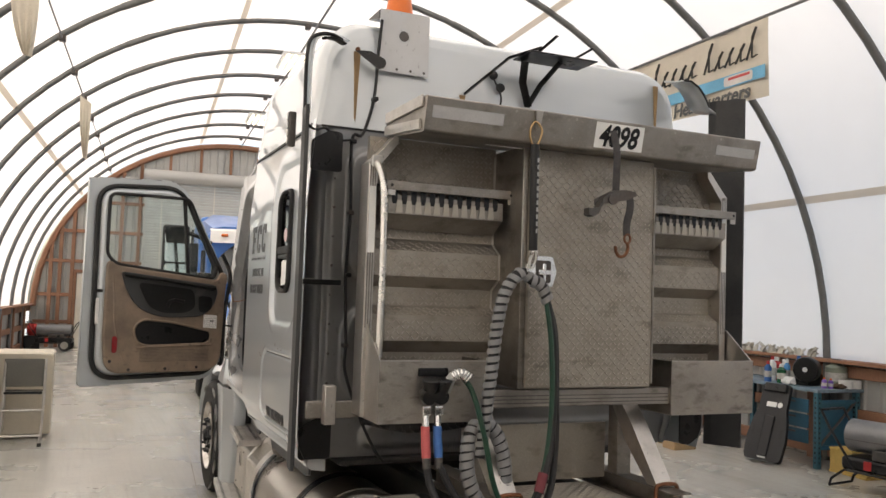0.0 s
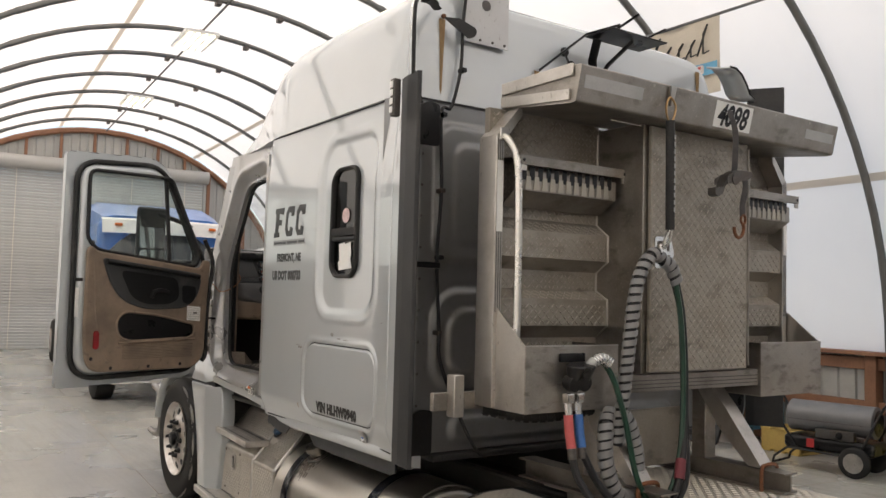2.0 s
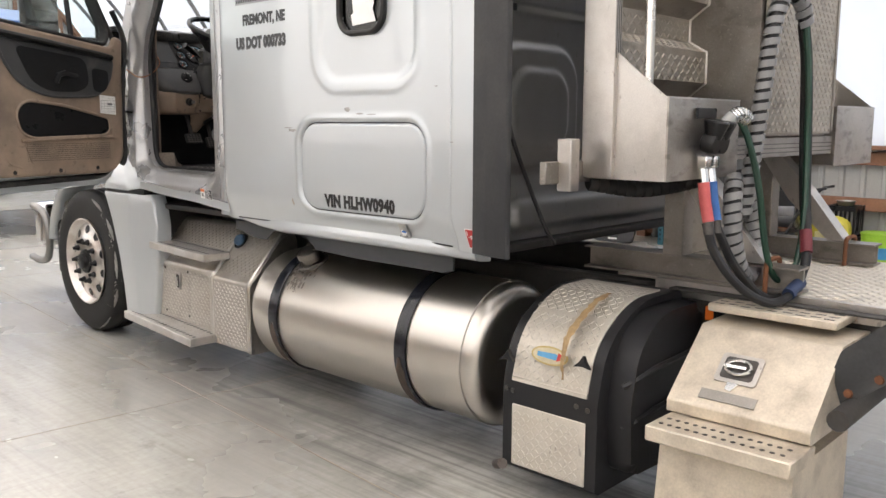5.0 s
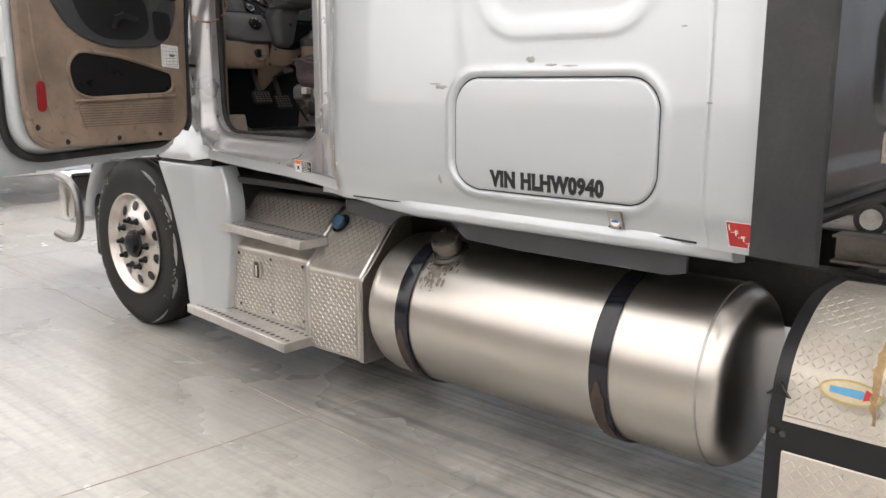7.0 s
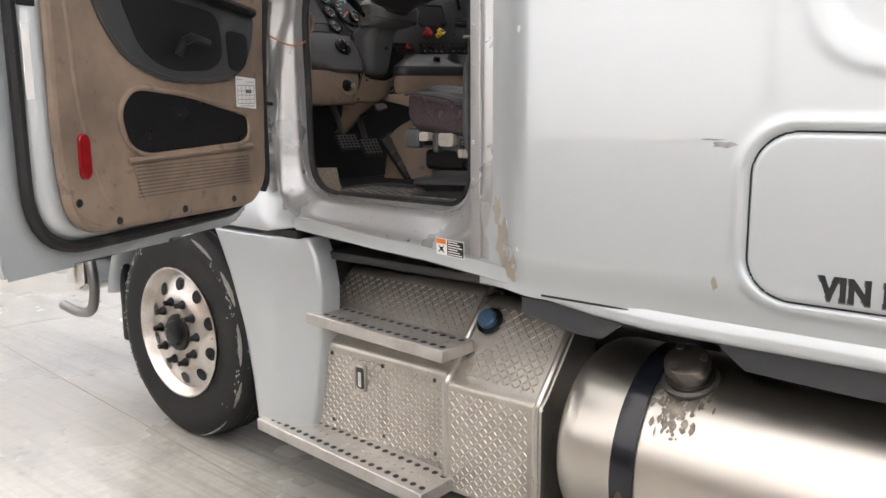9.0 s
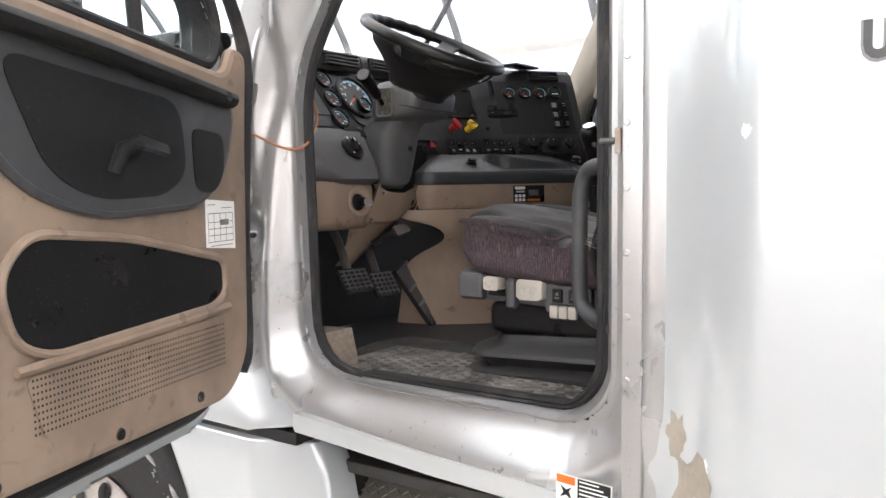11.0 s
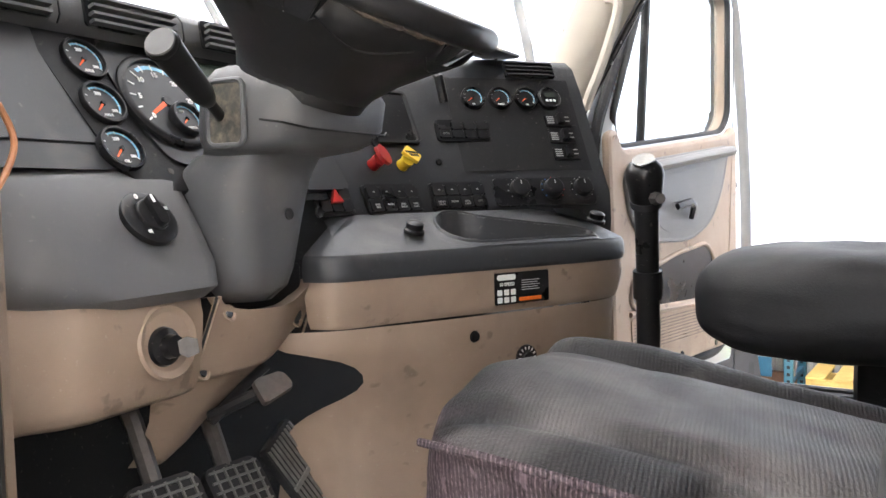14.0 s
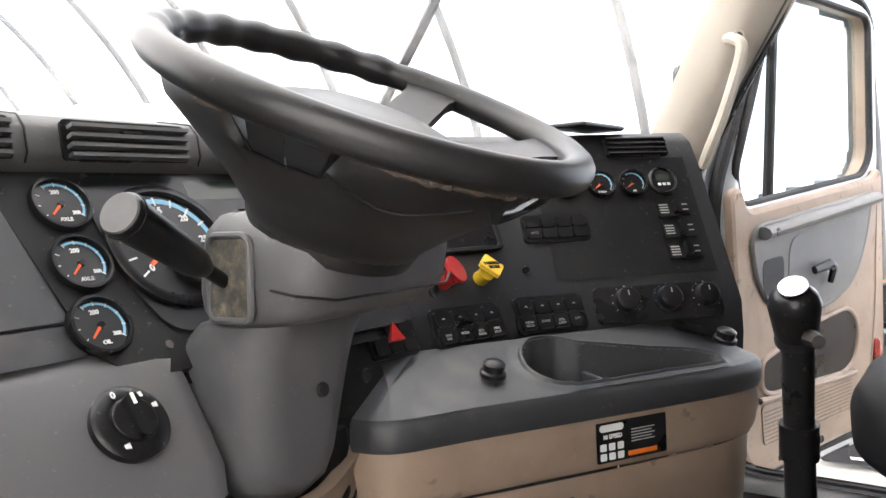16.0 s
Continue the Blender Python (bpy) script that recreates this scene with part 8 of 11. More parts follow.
    plate("lower_grille", rpoly([(0.68, 1.36), (0.07, 1.375), (0.08, 1.26), (0.64, 1.245)], 0.02), 0.0865, 0.003, tp, d)
    part("pocket_ledge", tube([P(0.70, 1.375, 0.09), P(0.06, 1.392, 0.09)], 0.010, 6), tp, d)
    plate("reflector", rrect(0.852, 0.892, 1.335, 1.465, 0.0195), 0.086, 0.010, mat("reflector_red", (0.27, 0.008, 0.012), 0.15, 0, 0.1, 30, 300, coat=0.6), d, "oval red reflector", 0.004)
    for a, z in ((0.90, 1.27), (0.75, 1.20), (0.45, 1.20), (0.18, 1.205)):
        part("screw", lathe(bmesh.new(), [(0, 0.013), (0.003, 0.011)], P(a, z, 0.086), n, 10), SATIN, d)
    if s < 0:
        lb = plate("inspection_label", [(0.018, 1.525), (0.138, 1.535), (0.138, 1.644), (0.018, 1.636)], 0.0865, 0.001, WHITE, d, "white printed inspection form")
        for z, a0, a1 in ((1.63, 0.10, 0.13), (1.622, 0.03, 0.075), (1.61, 0.026, 0.13), (1.59, 0.026, 0.13), (1.575, 0.026, 0.13), (1.56, 0.026, 0.13), (1.545, 0.026, 0.13), (1.536, 0.03, 0.12)):
            plate("print_line", [(a0, z), (a1, z), (a1, z + 0.0016), (a0, z + 0.0016)], 0.0876, 0.0004, FADED, lb)
        for a in (0.026, 0.055, 0.08, 0.105, 0.1285):
            plate("print_line", [(a, 1.545), (a + 0.0012, 1.545), (a + 0.0012, 1.611), (a, 1.611)], 0.0876, 0.0004, FADED, lb)
        plate("print_block", [(0.045, 1.583), (0.08, 1.583), (0.08, 1.596), (0.045, 1.596)], 0.0876, 0.0004, FADED, lb)
    plate("edge_label", [(0.995, 1.56), (1.02, 1.56), (1.02, 1.76), (0.995, 1.76)], 0.054, 0.0025, WHITE, d, "white paper label")
    plate("latch_slot", rrect(0.97, 1.03, 1.805, 1.828, 0.006), 0.054, 0.004, SATIN, d)
    for z in (1.30, 1.62, 1.93):
        part("hinge", bx(0, 0.10, -0.02, 0.02, -0.03, 0.03, 0.006, 2, axes(P(-0.10, z, -0.01), u, n)), JAMB, d, "grey steel door hinge")
        part("hinge_pin", cy(P(-0.075, z - 0.045, 0.012), P(-0.075, z + 0.045, 0.012), 0.012, n=10), STEEL, d)
    part("check_strap", tube([P(0.0, 1.555, 0.02), P(-0.10, 1.548, 0.03), P(-0.22, 1.54, 0.03)], 0.008, 6), SATIN, d)
    mi = part("mirror_housing", bx(-0.115, 0.115, -0.24, 0.24, -0.06, 0.0, 0.03, 3, axes(P(0.28, 2.16, -0.20), u if s > 0 else -u, Vector((-0.1 * s, -1, 0)))), SATIN, d, "tall door mirror in a black housing")
    part("mirror_glass", pz(rrect(-0.098, 0.098, -0.08, 0.222, 0.025), 0.002, axes(P(0.28, 2.16, -0.20), u if s > 0 else -u, Vector((-0.1 * s, -1, 0.05))) @ pose(0, 0, 0.002)), mat("mirror", (0.9, 0.9, 0.9), 0.02, 1.0, 0.0, rvar=0.0), mi)
    part("mirror_glass", pz(rrect(-0.098, 0.098, -0.222, -0.095, 0.025), 0.002, axes(P(0.28, 2.16, -0.20), u if s > 0 else -u, Vector((-0.1 * s, -1, 0.05))) @ pose(0, 0, 0.002)), mat("mirror", (0.9, 0.9, 0.9), 0.02, 1.0, 0.0, rvar=0.0), mi)
    part("mirror_arm", tube([P(0.25, 2.36, -0.22), P(0.12, 2.30, -0.10), P(0.05, 2.25, -0.02)], 0.018, 8), SATIN, mi)
    part("mirror_arm", tube([P(0.25, 1.96, -0.22), P(0.12, 1.98, -0.10), P(0.02, 1.98, -0.02)], 0.018, 8), SATIN, mi)
    return d


build_door(-1, "open silver driver door with brown inner trim")
build_door(1, "open silver passenger door with tan inner trim")
wire = thing("orange_cable", (-1.0, 3.15, 1.75), "thin orange cable sagging between door and jamb", "cable")
part("wire", tube([(-1.10, 3.235, 1.834), (-1.085, 3.165, 1.815), (-1.085, 3.10, 1.792), (-1.088, 3.04, 1.770), (-1.085, 2.998, 1.760), (-1.035, 3.01, 1.764), (-0.98, 3.035, 1.785), (-0.93, 3.062, 1.815), (-0.893, 3.088, 1.848), (-0.884, 3.098, 1.872), (-0.896, 3.100, 1.90)], 0.0034, 8, smooth=6), mat("orange_wire", (0.42, 0.17, 0.07), 0.5), wire)

# ---- dashboard ----
dash = thing("dashboard", (-0.2, 3.3, 1.2), "grey and tan plastic dashboard with gauges and switches", "dashboard")
QP = smooth_path([Vector(q) + Vector((0.014, 0.020, 0)) for q in [(-0.33, 3.215, 0), (-0.21, 3.19, 0), (-0.07, 3.155, 0), (0.065, 3.09, 0), (0.164, 3.0, 0), (0.21, 2.955, 0), (0.275, 2.90, 0), (0.325, 2.86, 0)]], 8)


def q_frame(x, y):
    """Nearest place on the dash line: index, point, direction along, direction away from the driver."""
    i = min(range(len(QP)), key=lambda k: (QP[k].x - x) ** 2 + (QP[k].y - y) ** 2)
    t = (QP[min(i + 1, len(QP) - 1)] - QP[max(i - 1, 0)]).normalized()
    return QP[i], t, Vector((-t.y, t.x, 0))


def face(x, y, z, off=0.0):
    """A pose on the raked dash face: x along it, z towards the driver."""
    p, t, b = q_frame(x, y)
    up = (b * 0.5 + Vector((0, 0, 1))).normalized()
    n = t.cross(up)
    q = Vector((x, y, 0))
    q = p + t * (q - p).dot(t)
    return axes(q + b * 0.5 * (z - 1.8) + Vector((0, 0, z)) + n * off, t, n)


rings = []
for z, off in ((1.70, 0.0), (1.745, -0.004), (1.80, 0.0), (1.84, 0.02), (1.95, 0.075), (2.03, 0.115), (2.08, 0.145), (2.10, 0.175), (2.105, 0.30)):
    ring = []
    for i, p in enumerate(QP):
        t = (QP[min(i + 1, len(QP) - 1)] - QP[max(i - 1, 0)]).normalized()
        ring.append(p + Vector((-t.y, t.x, 0)) * off + Vector((0, 0, z)))
    e = ring[-1]
    ring += [e + Vector((0.02, 0.02, 0)), e + Vector((0.03, 0.10, 0)), Vector((0.42, 3.45, z))]
    rings.append(ring)
part("raked_console", loft(bmesh.new(), rings, closed=False, caps=False), CONSOLE, dash, "slate raked instrument console", 50)
part("dash_top", bx(-1.0, 1.0, 3.42, 3.75, 1.98, 2.03, 0.03, 3), DARK, dash, "dark dash top")
part("passenger_dash", bx(0.42, 0.98, 3.22, 3.46, 1.45, 2.05, 0.05, 3), SLATE, dash)
# cluster
CL = axes((-0.43, 3.282, 1.94), (1, 0, 0), Vector((0, -0.86, 0.53)))


def clus(x, z):
    """Place on the raked cluster panel from x and height."""
    return axes((x, 3.282 + 0.616 * (z - 1.94), z), (1, 0, 0), Vector((0, -0.86, 0.53)))


part("cluster_panel", pz(rpoly([(-0.272, 0.112), (-0.226, -0.095), (-0.195, -0.146), (0.27, -0.146), (0.27, 0.112)], [0.01, 0.05, 0.05, 0.01, 0.01], 6), 0.10, CL @ pose(0, 0, -0.097), 0.002, 1), DARK, dash, "charcoal gauge panel")
part("panel_backing", loft(bmesh.new(), [[Vector((x, 3.292 + 0.616 * (z - 1.94), z)) for x in (-0.56, -0.16)] + [Vector((x, 3.42 + 0.616 * (z - 1.94), z)) for x in (-0.16, -0.56)] for z in (1.80, 2.045)]), DARK, dash)
part("binnacle_face", pz(rpoly([(-0.128, -0.105), (0.14, -0.105), (0.20, -0.06), (0.20, 0.10), (-0.172, 0.10), (-0.160, -0.03)], 0.03), 0.0065, CL), DIAL, dash, "black binnacle face")
part("display", pz(rrect(-0.03, 0.10, 0.065, 0.092, 0.004), 0.003, CL @ pose(0, 0, 0.004)), mat("lcd", (0.03, 0.045, 0.03), 0.25), dash)
FASCIA = mat("dusty_grey_fascia", (0.070, 0.070, 0.070), 0.5, 0, 0.06, 5, 900, second=(0.105, 0.10, 0.094), amount=0.6, bump=0.3, speck=DUST)
part("dash_lip", loft(bmesh.new(), [[Vector((x, y, z)) for y, z in ((3.352, 2.018), (3.338, 2.030), (3.324, 2.040), (3.318, 2.052), (3.322, 2.078), (3.335, 2.092), (3.40, 2.102), (3.52, 2.10), (3.60, 2.07))] for x in np.linspace(-0.98, 0.02, 12)], closed=False), FASCIA, dash, "dusty grey vent surround", 60)
for x in (-0.655, -0.435):
    part("fascia_seam", tube([(x, 3.3235, 2.041), (x, 3.3172, 2.052), (x, 3.3212, 2.078), (x, 3.3345, 2.0925), (x, 3.40, 2.1025)], 0.0014, 6), DARK, dash)
for x0, x1 in ((-0.79, -0.672), (-0.618, -0.458), (-0.40, -0.25)):
    v = part("air_vent", pz(rrect(x0, x1, -0.020, 0.026, 0.006), 0.004, axes((0, 3.3185, 2.062), (1, 0, 0), Vector((0, -0.985, 0.15)))), SATIN, dash, "louvred air vent")
    for k in range(4):
        part("louvre", bx(x0 + 0.005, x1 - 0.005, -0.012, 0.0, -0.0022, 0.0022, 0, 1, axes((0, 3.3135, 2.047 + 0.0105 * k), (1, 0, 0), (0, 0.3, 1))), FASCIA, v)
    part("vent_tab", bx((x0 + x1) / 2 - 0.012, (x0 + x1) / 2 + 0.012, 3.304, 3.314, 2.074, 2.0775, 0.001, 1), FASCIA, v)
# inner door frame between jamb and dash: ribbed rubber seal with a tan lip
inner = [(-0.915, 3.092), (-0.930, 3.076), (-0.940, 3.082), (-0.957, 3.064), (-0.967, 3.070), (-0.978, 3.054), (-0.984, 3.050), (-0.990, 3.052), (-0.990, 3.088), (-0.96, 3.118), (-0.915, 3.115)]
part("inner_frame_seal", loft(bmesh.new(), [[Vector((x, y - 0.10 * max(0.0, z - 1.95), z)) for x, y in inner] for z in (1.19, 1.5, 1.8, 1.95, 2.1, 2.3)]), RUBBER, truck, "ribbed black rubber seal round the door opening", 30)
part("seal_lip", loft(bmesh.new(), [[Vector((x, y - 0.10 * max(0.0, z - 1.95), z)) for x, y in ((-0.896, 3.104), (-0.912, 3.094), (-0.914, 3.12), (-0.896, 3.12))] for z in (1.19, 1.5, 1.8, 1.95, 2.1, 2.3)]), TAN, truck, "tan trim lip beside the seal")
# side cheek and pod on the driver's left
part("side_cheek", loft(bmesh.new(), [[Vector((-0.55, y, z)), Vector((-0.80, y - 0.02, z)), Vector((-0.97, y + 0.02, z)), Vector((-0.97, 3.46, z)), Vector((-0.55, 3.46, z))] for y, z in ((3.236, 1.845), (3.254, 1.876), (3.2585, 1.8765), (3.2585, 1.8795), (3.254, 1.88), (3.345, 2.03), (3.36, 2.045), (3.42, 2.06))]), SLATE, dash, "grey dash cheek", 50)
pod = []
for z, y, x0, x1 in ((1.668, 3.195, -0.69, -0.568), (1.672, 3.168, -0.71, -0.556), (1.688, 3.150, -0.755, -0.546), (1.72, 3.156, -0.795, -0.544), (1.76, 3.174, -0.82, -0.548), (1.83, 3.208, -0.845, -0.558), (1.846, 3.236, -0.85, -0.568), (1.850, 3.34, -0.85, -0.568)):
    pod.append([Vector((x0 - 0.09, y + 0.07, z)), Vector((x0 - 0.035, y + 0.028, z)), Vector((x0, y + 0.008, z)), Vector((x0 + 0.035, y, z)), Vector((x1 - 0.03, y, z)), Vector((x1 - 0.008, y + 0.004, z)), Vector((x1, y + 0.018, z)), Vector((x1 + 0.005, 3.40, z)), Vector((x0 - 0.09, 3.40, z))])
part("light_switch_pod", loft(bmesh.new(), pod), GREY, dash, "grey pod with the light switch", 50)
hn = Vector((0, -0.80, 0.60)).normalized()
hk = part("light_switch", lathe(bmesh.new(), [(0, 0.040), (0.008, 0.040), (0.012, 0.034), (0.012, 0.026)], (-0.647, 3.182, 1.779), hn, 32), SATIN, dash, "round black headlight switch")
part("switch_knob", lathe(bmesh.new(), [(0.010, 0.024), (0.016, 0.023), (0.018, 0.020)], (-0.647, 3.182, 1.779), hn, 24), SATIN, hk)
hm = axes((-0.647, 3.182, 1.779), (1, 0, 0), hn)
part("knob_grip", pz(rrect(-0.007, 0.007, -0.023, 0.023, 0.006), 0.008, hm @ pose(0, 0, 0.018)), SATIN, hk)
part("knob_mark", pz([(-0.002, 0.010), (0.002, 0.010), (0.002, 0.022), (-0.002, 0.022)], 0.0005, hm @ pose(0, 0, 0.0262)), WHITE, hk)
text("switch_mark", "0", 0.010, hm @ pose(-0.012, 0.026, 0.0125), WHITE, hk)
for a in (20, 55, 235):
    part("switch_icon", pz([(-0.003, -0.002), (0.003, -0.003), (0.003, 0.003), (-0.003, 0.002)], 0.0005, hm @ pose(0.030 * math.cos(radians(a)), 0.030 * math.sin(radians(a)), 0.0122)), WHITE, hk)


def gauge(m, r, name="gauge", label="round black gauge with an orange needle", marks=None, needle=215, sub=False):
    """A dial at the pose m (z off the panel)."""
    g = part(name, lathe(bmesh.new(), [(0, r), (0.008, r), (0.011, r * 0.95), (0.011, r * 0.87), (0.004, r * 0.85), (0.0035, r * 0.1)], m.translation, m.to_3x3() @ Vector((0, 0, 1)), 40), SATIN, dash, label)
    part("dial", lathe(bmesh.new(), [(0.004, r * 0.845), (0.0045, r * 0.845)], m.translation, m.to_3x3() @ Vector((0, 0, 1)), 32), DIAL, g)
    bm = bmesh.new()
    ang = [radians(215 - 250 * i / 24) for i in range(25)]
    for a0, a1 in zip(ang[9:], ang[10:]):
        prism(bm, [(q * r * math.cos(a), q * r * math.sin(a)) for q, a in ((0.70, a0), (0.78, a0), (0.78, a1), (0.70, a1))], 0.0004, m @ pose(0, 0, 0.0046))
    tagged(part("scale_arc", bm, DIALBLUE, g, "blue scale arc"), kind="stuff")
    bm = bmesh.new()
    for i in range(0, 25, 2 if r > 0.04 else 3):
        a = ang[i]
        c, s_ = math.cos(a), math.sin(a)
        w = 0.014
        prism(bm, [(r * (k * c - e * s_), r * (k * s_ + e * c)) for k, e in ((0.66, -w), (0.80, -w), (0.80, w), (0.66, w))], 0.0004, m @ pose(0, 0, 0.0051))
    tagged(part("tick", bm, WHITE, g), kind="stuff")
    a = radians(needle)
    c, s_ = math.cos(a), math.sin(a)
    part("needle", pz([(r * (k * c - e * s_), r * (k * s_ + e * c)) for k, e in ((0.0, -0.05), (0.55 if not sub else 0.72, -0.03), (0.55 if not sub else 0.72, 0.03), (0.0, 0.05))], 0.0008, m @ pose(0, 0, 0.006)), NEEDLE, g, "orange needle")
    part("needle_hub", lathe(bmesh.new(), [(0.004, r * 0.12), (0.008, r * 0.1)], m.translation, m.to_3x3() @ Vector((0, 0, 1)), 12), SATIN, g)
    for body, x, y, sz in marks or ():
        text("numeral", body, sz, m @ pose(x, y, 0.0052), WHITE, g, align="CENTER")
    return g


for x, z, word in ((-0.626, 1.994, "AXLE"), (-0.630, 1.932, "AXLE"), (-0.636, 1.870, "OIL")):
    gauge(clus(x, z), 0.034, marks=((word, 0, -0.021, 0.006), ("200", -0.002, 0.013, 0.007), ("300", 0.014, -0.013, 0.006)), needle=225)
gauge(clus(-0.515, 1.942) @ pose(0, 0, 0.004), 0.081, "tachometer", "large tachometer with an orange needle", [(str(5 * i), 0.047 * math.cos(radians(215 - 250 * i / 6)), 0.047 * math.sin(radians(215 - 250 * i / 6)) - 0.004, 0.012) for i in range(7)], 212)
gauge(clus(-0.498, 1.915) @ pose(0, 0, 0.0095), 0.028, "water_gauge", "small water temperature gauge", (("WATER", 0.002, -0.018, 0.005), ("150", -0.006, 0.010, 0.006)), 222)
gauge(clus(-0.375, 1.925) @ pose(0, 0, 0.004), 0.03, "small_gauge", needle=225)
gauge(clus(-0.27, 1.945) @ pose(0, 0, 0.004), 0.07, "speedometer", "large speedometer", None, 215)
for x, z in ((-0.585, 2.025), (-0.568, 1.842)):
    part("panel_screw", lathe(bmesh.new(), [(0, 0.006), (0.004, 0.005)], clus(x, z).translation, (0, -0.86, 0.53), 10), STEEL, dash)

# knee panels
knee = []
for z, y in ((1.78, 3.205), (1.73, 3.185), (1.68, 3.172), (1.648, 3.166), (1.60, 3.170), (1.562, 3.178), (1.545, 3.186), (1.536, 3.20), (1.534, 3.26)):
    knee.append([Vector((-0.97, y + 0.06, z)), Vector((-0.80, y + 0.03, z)), Vector((-0.765, y + 0.008, z)), Vector((-0.73, y, z)), Vector((-0.56, y + 0.012, z)), Vector((-0.555, 3.42, z)), Vector((-0.97, 3.42, z))])
part("knee_panel", loft(bmesh.new(), knee), TAN, dash, "tan knee panel with the ignition lock", 50)
part("lock_recess", lathe(bmesh.new(), [(0.0, 0.050), (0.004, 0.047), (0.001, 0.040), (-0.004, 0.030)], (-0.632, 3.170, 1.622), (0, -1, 0.10), 28), TAN, dash, "dished recess round the ignition lock")
ig = Vector((-0.643, 3.166, 1.618))
ign = part("ignition_lock", lathe(bmesh.new(), [(0, 0.026), (0.006, 0.024), (0.010, 0.016), (0.022, 0.014)], ig, (0, -1, 0.1), 20), SATIN, dash, "ignition lock with a key")
part("key", pz([(0, -0.007), (0.012, -0.013), (0.026, -0.010), (0.028, 0.008), (0.014, 0.014), (0, 0.007)], 0.0025, axes(ig + Vector((0.002, -0.02, 0)), (0.55, -0.8, 0), (0.8, 0.55, 0))), STEEL, ign, "steel key")
def cover_y(x, z):
    """Depth of the tan cover below the steering column."""
    return 3.168 + 0.43 * (1.645 - z) + 0.03 * ramp(x, -0.42, -0.28) - 0.012 * np.exp(-((x + 0.43) / 0.09) ** 2)


def cover_rows(n=14):
    rows = []
    for i in range(25):
        x = -0.562 + 0.275 * i / 24
        q = (x + 0.43) / 0.118
        top = 1.672 - (0.030 * math.sqrt(1 - q * q) if abs(q) < 1 else 0.0)
        low = 1.548 + 0.046 * ramp(x, -0.45, -0.29)
        rows.append([Vector((x, float(cover_y(x, low + (top - low) * k / n)), low + (top - low) * k / n)) for k in range(n + 1)])
        rows[-1].append(Vector((x, rows[-1][-1].y + 0.025, rows[-1][-1].z - 0.002)))
        rows[-1].insert(0, Vector((x, rows[-1][0].y + 0.03, rows[-1][0].z - 0.006)))
    return rows


bw = part("column_cover", loft(bmesh.new(), cover_rows(), closed=False), TAN, dash, "tan scalloped cover under the steering column", 60)
for x in (-0.558, -0.291):
    part("cover_seam", tube([(x + 0.02 * (1.67 - z) * (-1 if x < -0.4 else 0.4), float(cover_y(x, z)) - 0.0012, z) for z in (1.672, 1.64, 1.60, 1.57)], 0.0022, 6), DARK, bw)
    part("seam_lip", tube([(x + 0.006 + 0.02 * (1.67 - z) * (-1 if x < -0.4 else 0.4), float(cover_y(x, z)) - 0.001, z) for z in (1.672, 1.64, 1.60, 1.57)], 0.003, 6), TAN, bw)
for x, z in ((-0.524, 1.645), (-0.298, 1.645), (-0.541, 1.562), (-0.325, 1.605)):
    y = float(cover_y(x, z))
    part("screw_well", lathe(bmesh.new(), [(-0.0005, 0.013), (0.0025, 0.0125), (0.002, 0.010), (-0.006, 0.008)], (x, y, z), (0.1, -1, 0.35), 16), TAN, bw)
    part("screw", lathe(bmesh.new(), [(0, 0.0075), (0.0018, 0.006)], (x, y, z), (0.1, -1, 0.35), 12), SATIN, bw)
part("column_gap", bx(-0.55, -0.31, 3.20, 3.22, 1.60, 1.70, 0.01), DARK, dash)
duct = []
for z, y, xa, xb in ((1.552, 3.215, -0.60, -0.355), (1.53, 3.222, -0.59, -0.40), (1.49, 3.245, -0.575, -0.445), (1.44, 3.28, -0.565, -0.475), (1.41, 3.31, -0.56, -0.49)):
    duct.append([Vector((xa, y + 0.03, z)), Vector((xa + 0.02, y + 0.004, z)), Vector(((xa + xb) / 2, y, z)), Vector((xb - 0.02, y + 0.006, z)), Vector((xb, y + 0.035, z))])
dc = part("lower_duct", loft(bmesh.new(), duct, closed=False), TAN, dash, "scuffed tan lower column cover", 60)
part("duct_slot", tube([(-0.50, 3.232, 1.475), (-0.445, 3.214, 1.520), (-0.41, 3.20, 1.545)], 0.015, 8, flat=0.35), DARK, dc)

# shelf, tan band, lower tan panel
SP = smooth_path([(-0.325, 3.19, 0), (-0.318, 3.15, 0), (-0.29, 3.118, 0), (-0.20, 3.072, 0), (-0.05, 2.988, 0), (0.10, 2.905, 0), (0.22, 2.848, 0), (0.30, 2.838, 0), (0.335, 2.87, 0), (0.345, 2.95, 0)], 6)


def along(path, off):
    out = []
    for i, p in enumerate(path):
        t = (path[min(i + 1, len(path) - 1)] - path[max(i - 1, 0)]).normalized()
        out.append(p + Vector((-t.y, t.x, 0)) * off)
    return out


part("shelf", loft(bmesh.new(), [[p + Vector((0, 0, z)) for p in along(SP, o)] for z, o in ((1.666, 0.03), (1.666, 0.004), (1.675, 0.0), (1.694, 0.0005), (1.704, 0.003), (1.7095, 0.008))], closed=False), SLATE, dash, "grey shelf with cup holders", 50)
part("tan_band", loft(bmesh.new(), [[p + Vector((0, 0, z)) for p in along(SP, o)] for z, o in ((1.666, 0.008), (1.64, 0.006), (1.60, 0.014), (1.586, 0.022), (1.584, 0.035))], closed=False), TAN, dash, "tan trim band", 50)
LP = smooth_path([(-0.36, 3.26, 0), (-0.33, 3.21, 0), (-0.28, 3.15, 0), (-0.20, 3.095, 0), (-0.05, 3.008, 0), (0.10, 2.93, 0), (0.22, 2.875, 0), (0.32, 2.87, 0), (0.35, 2.93, 0)], 6)
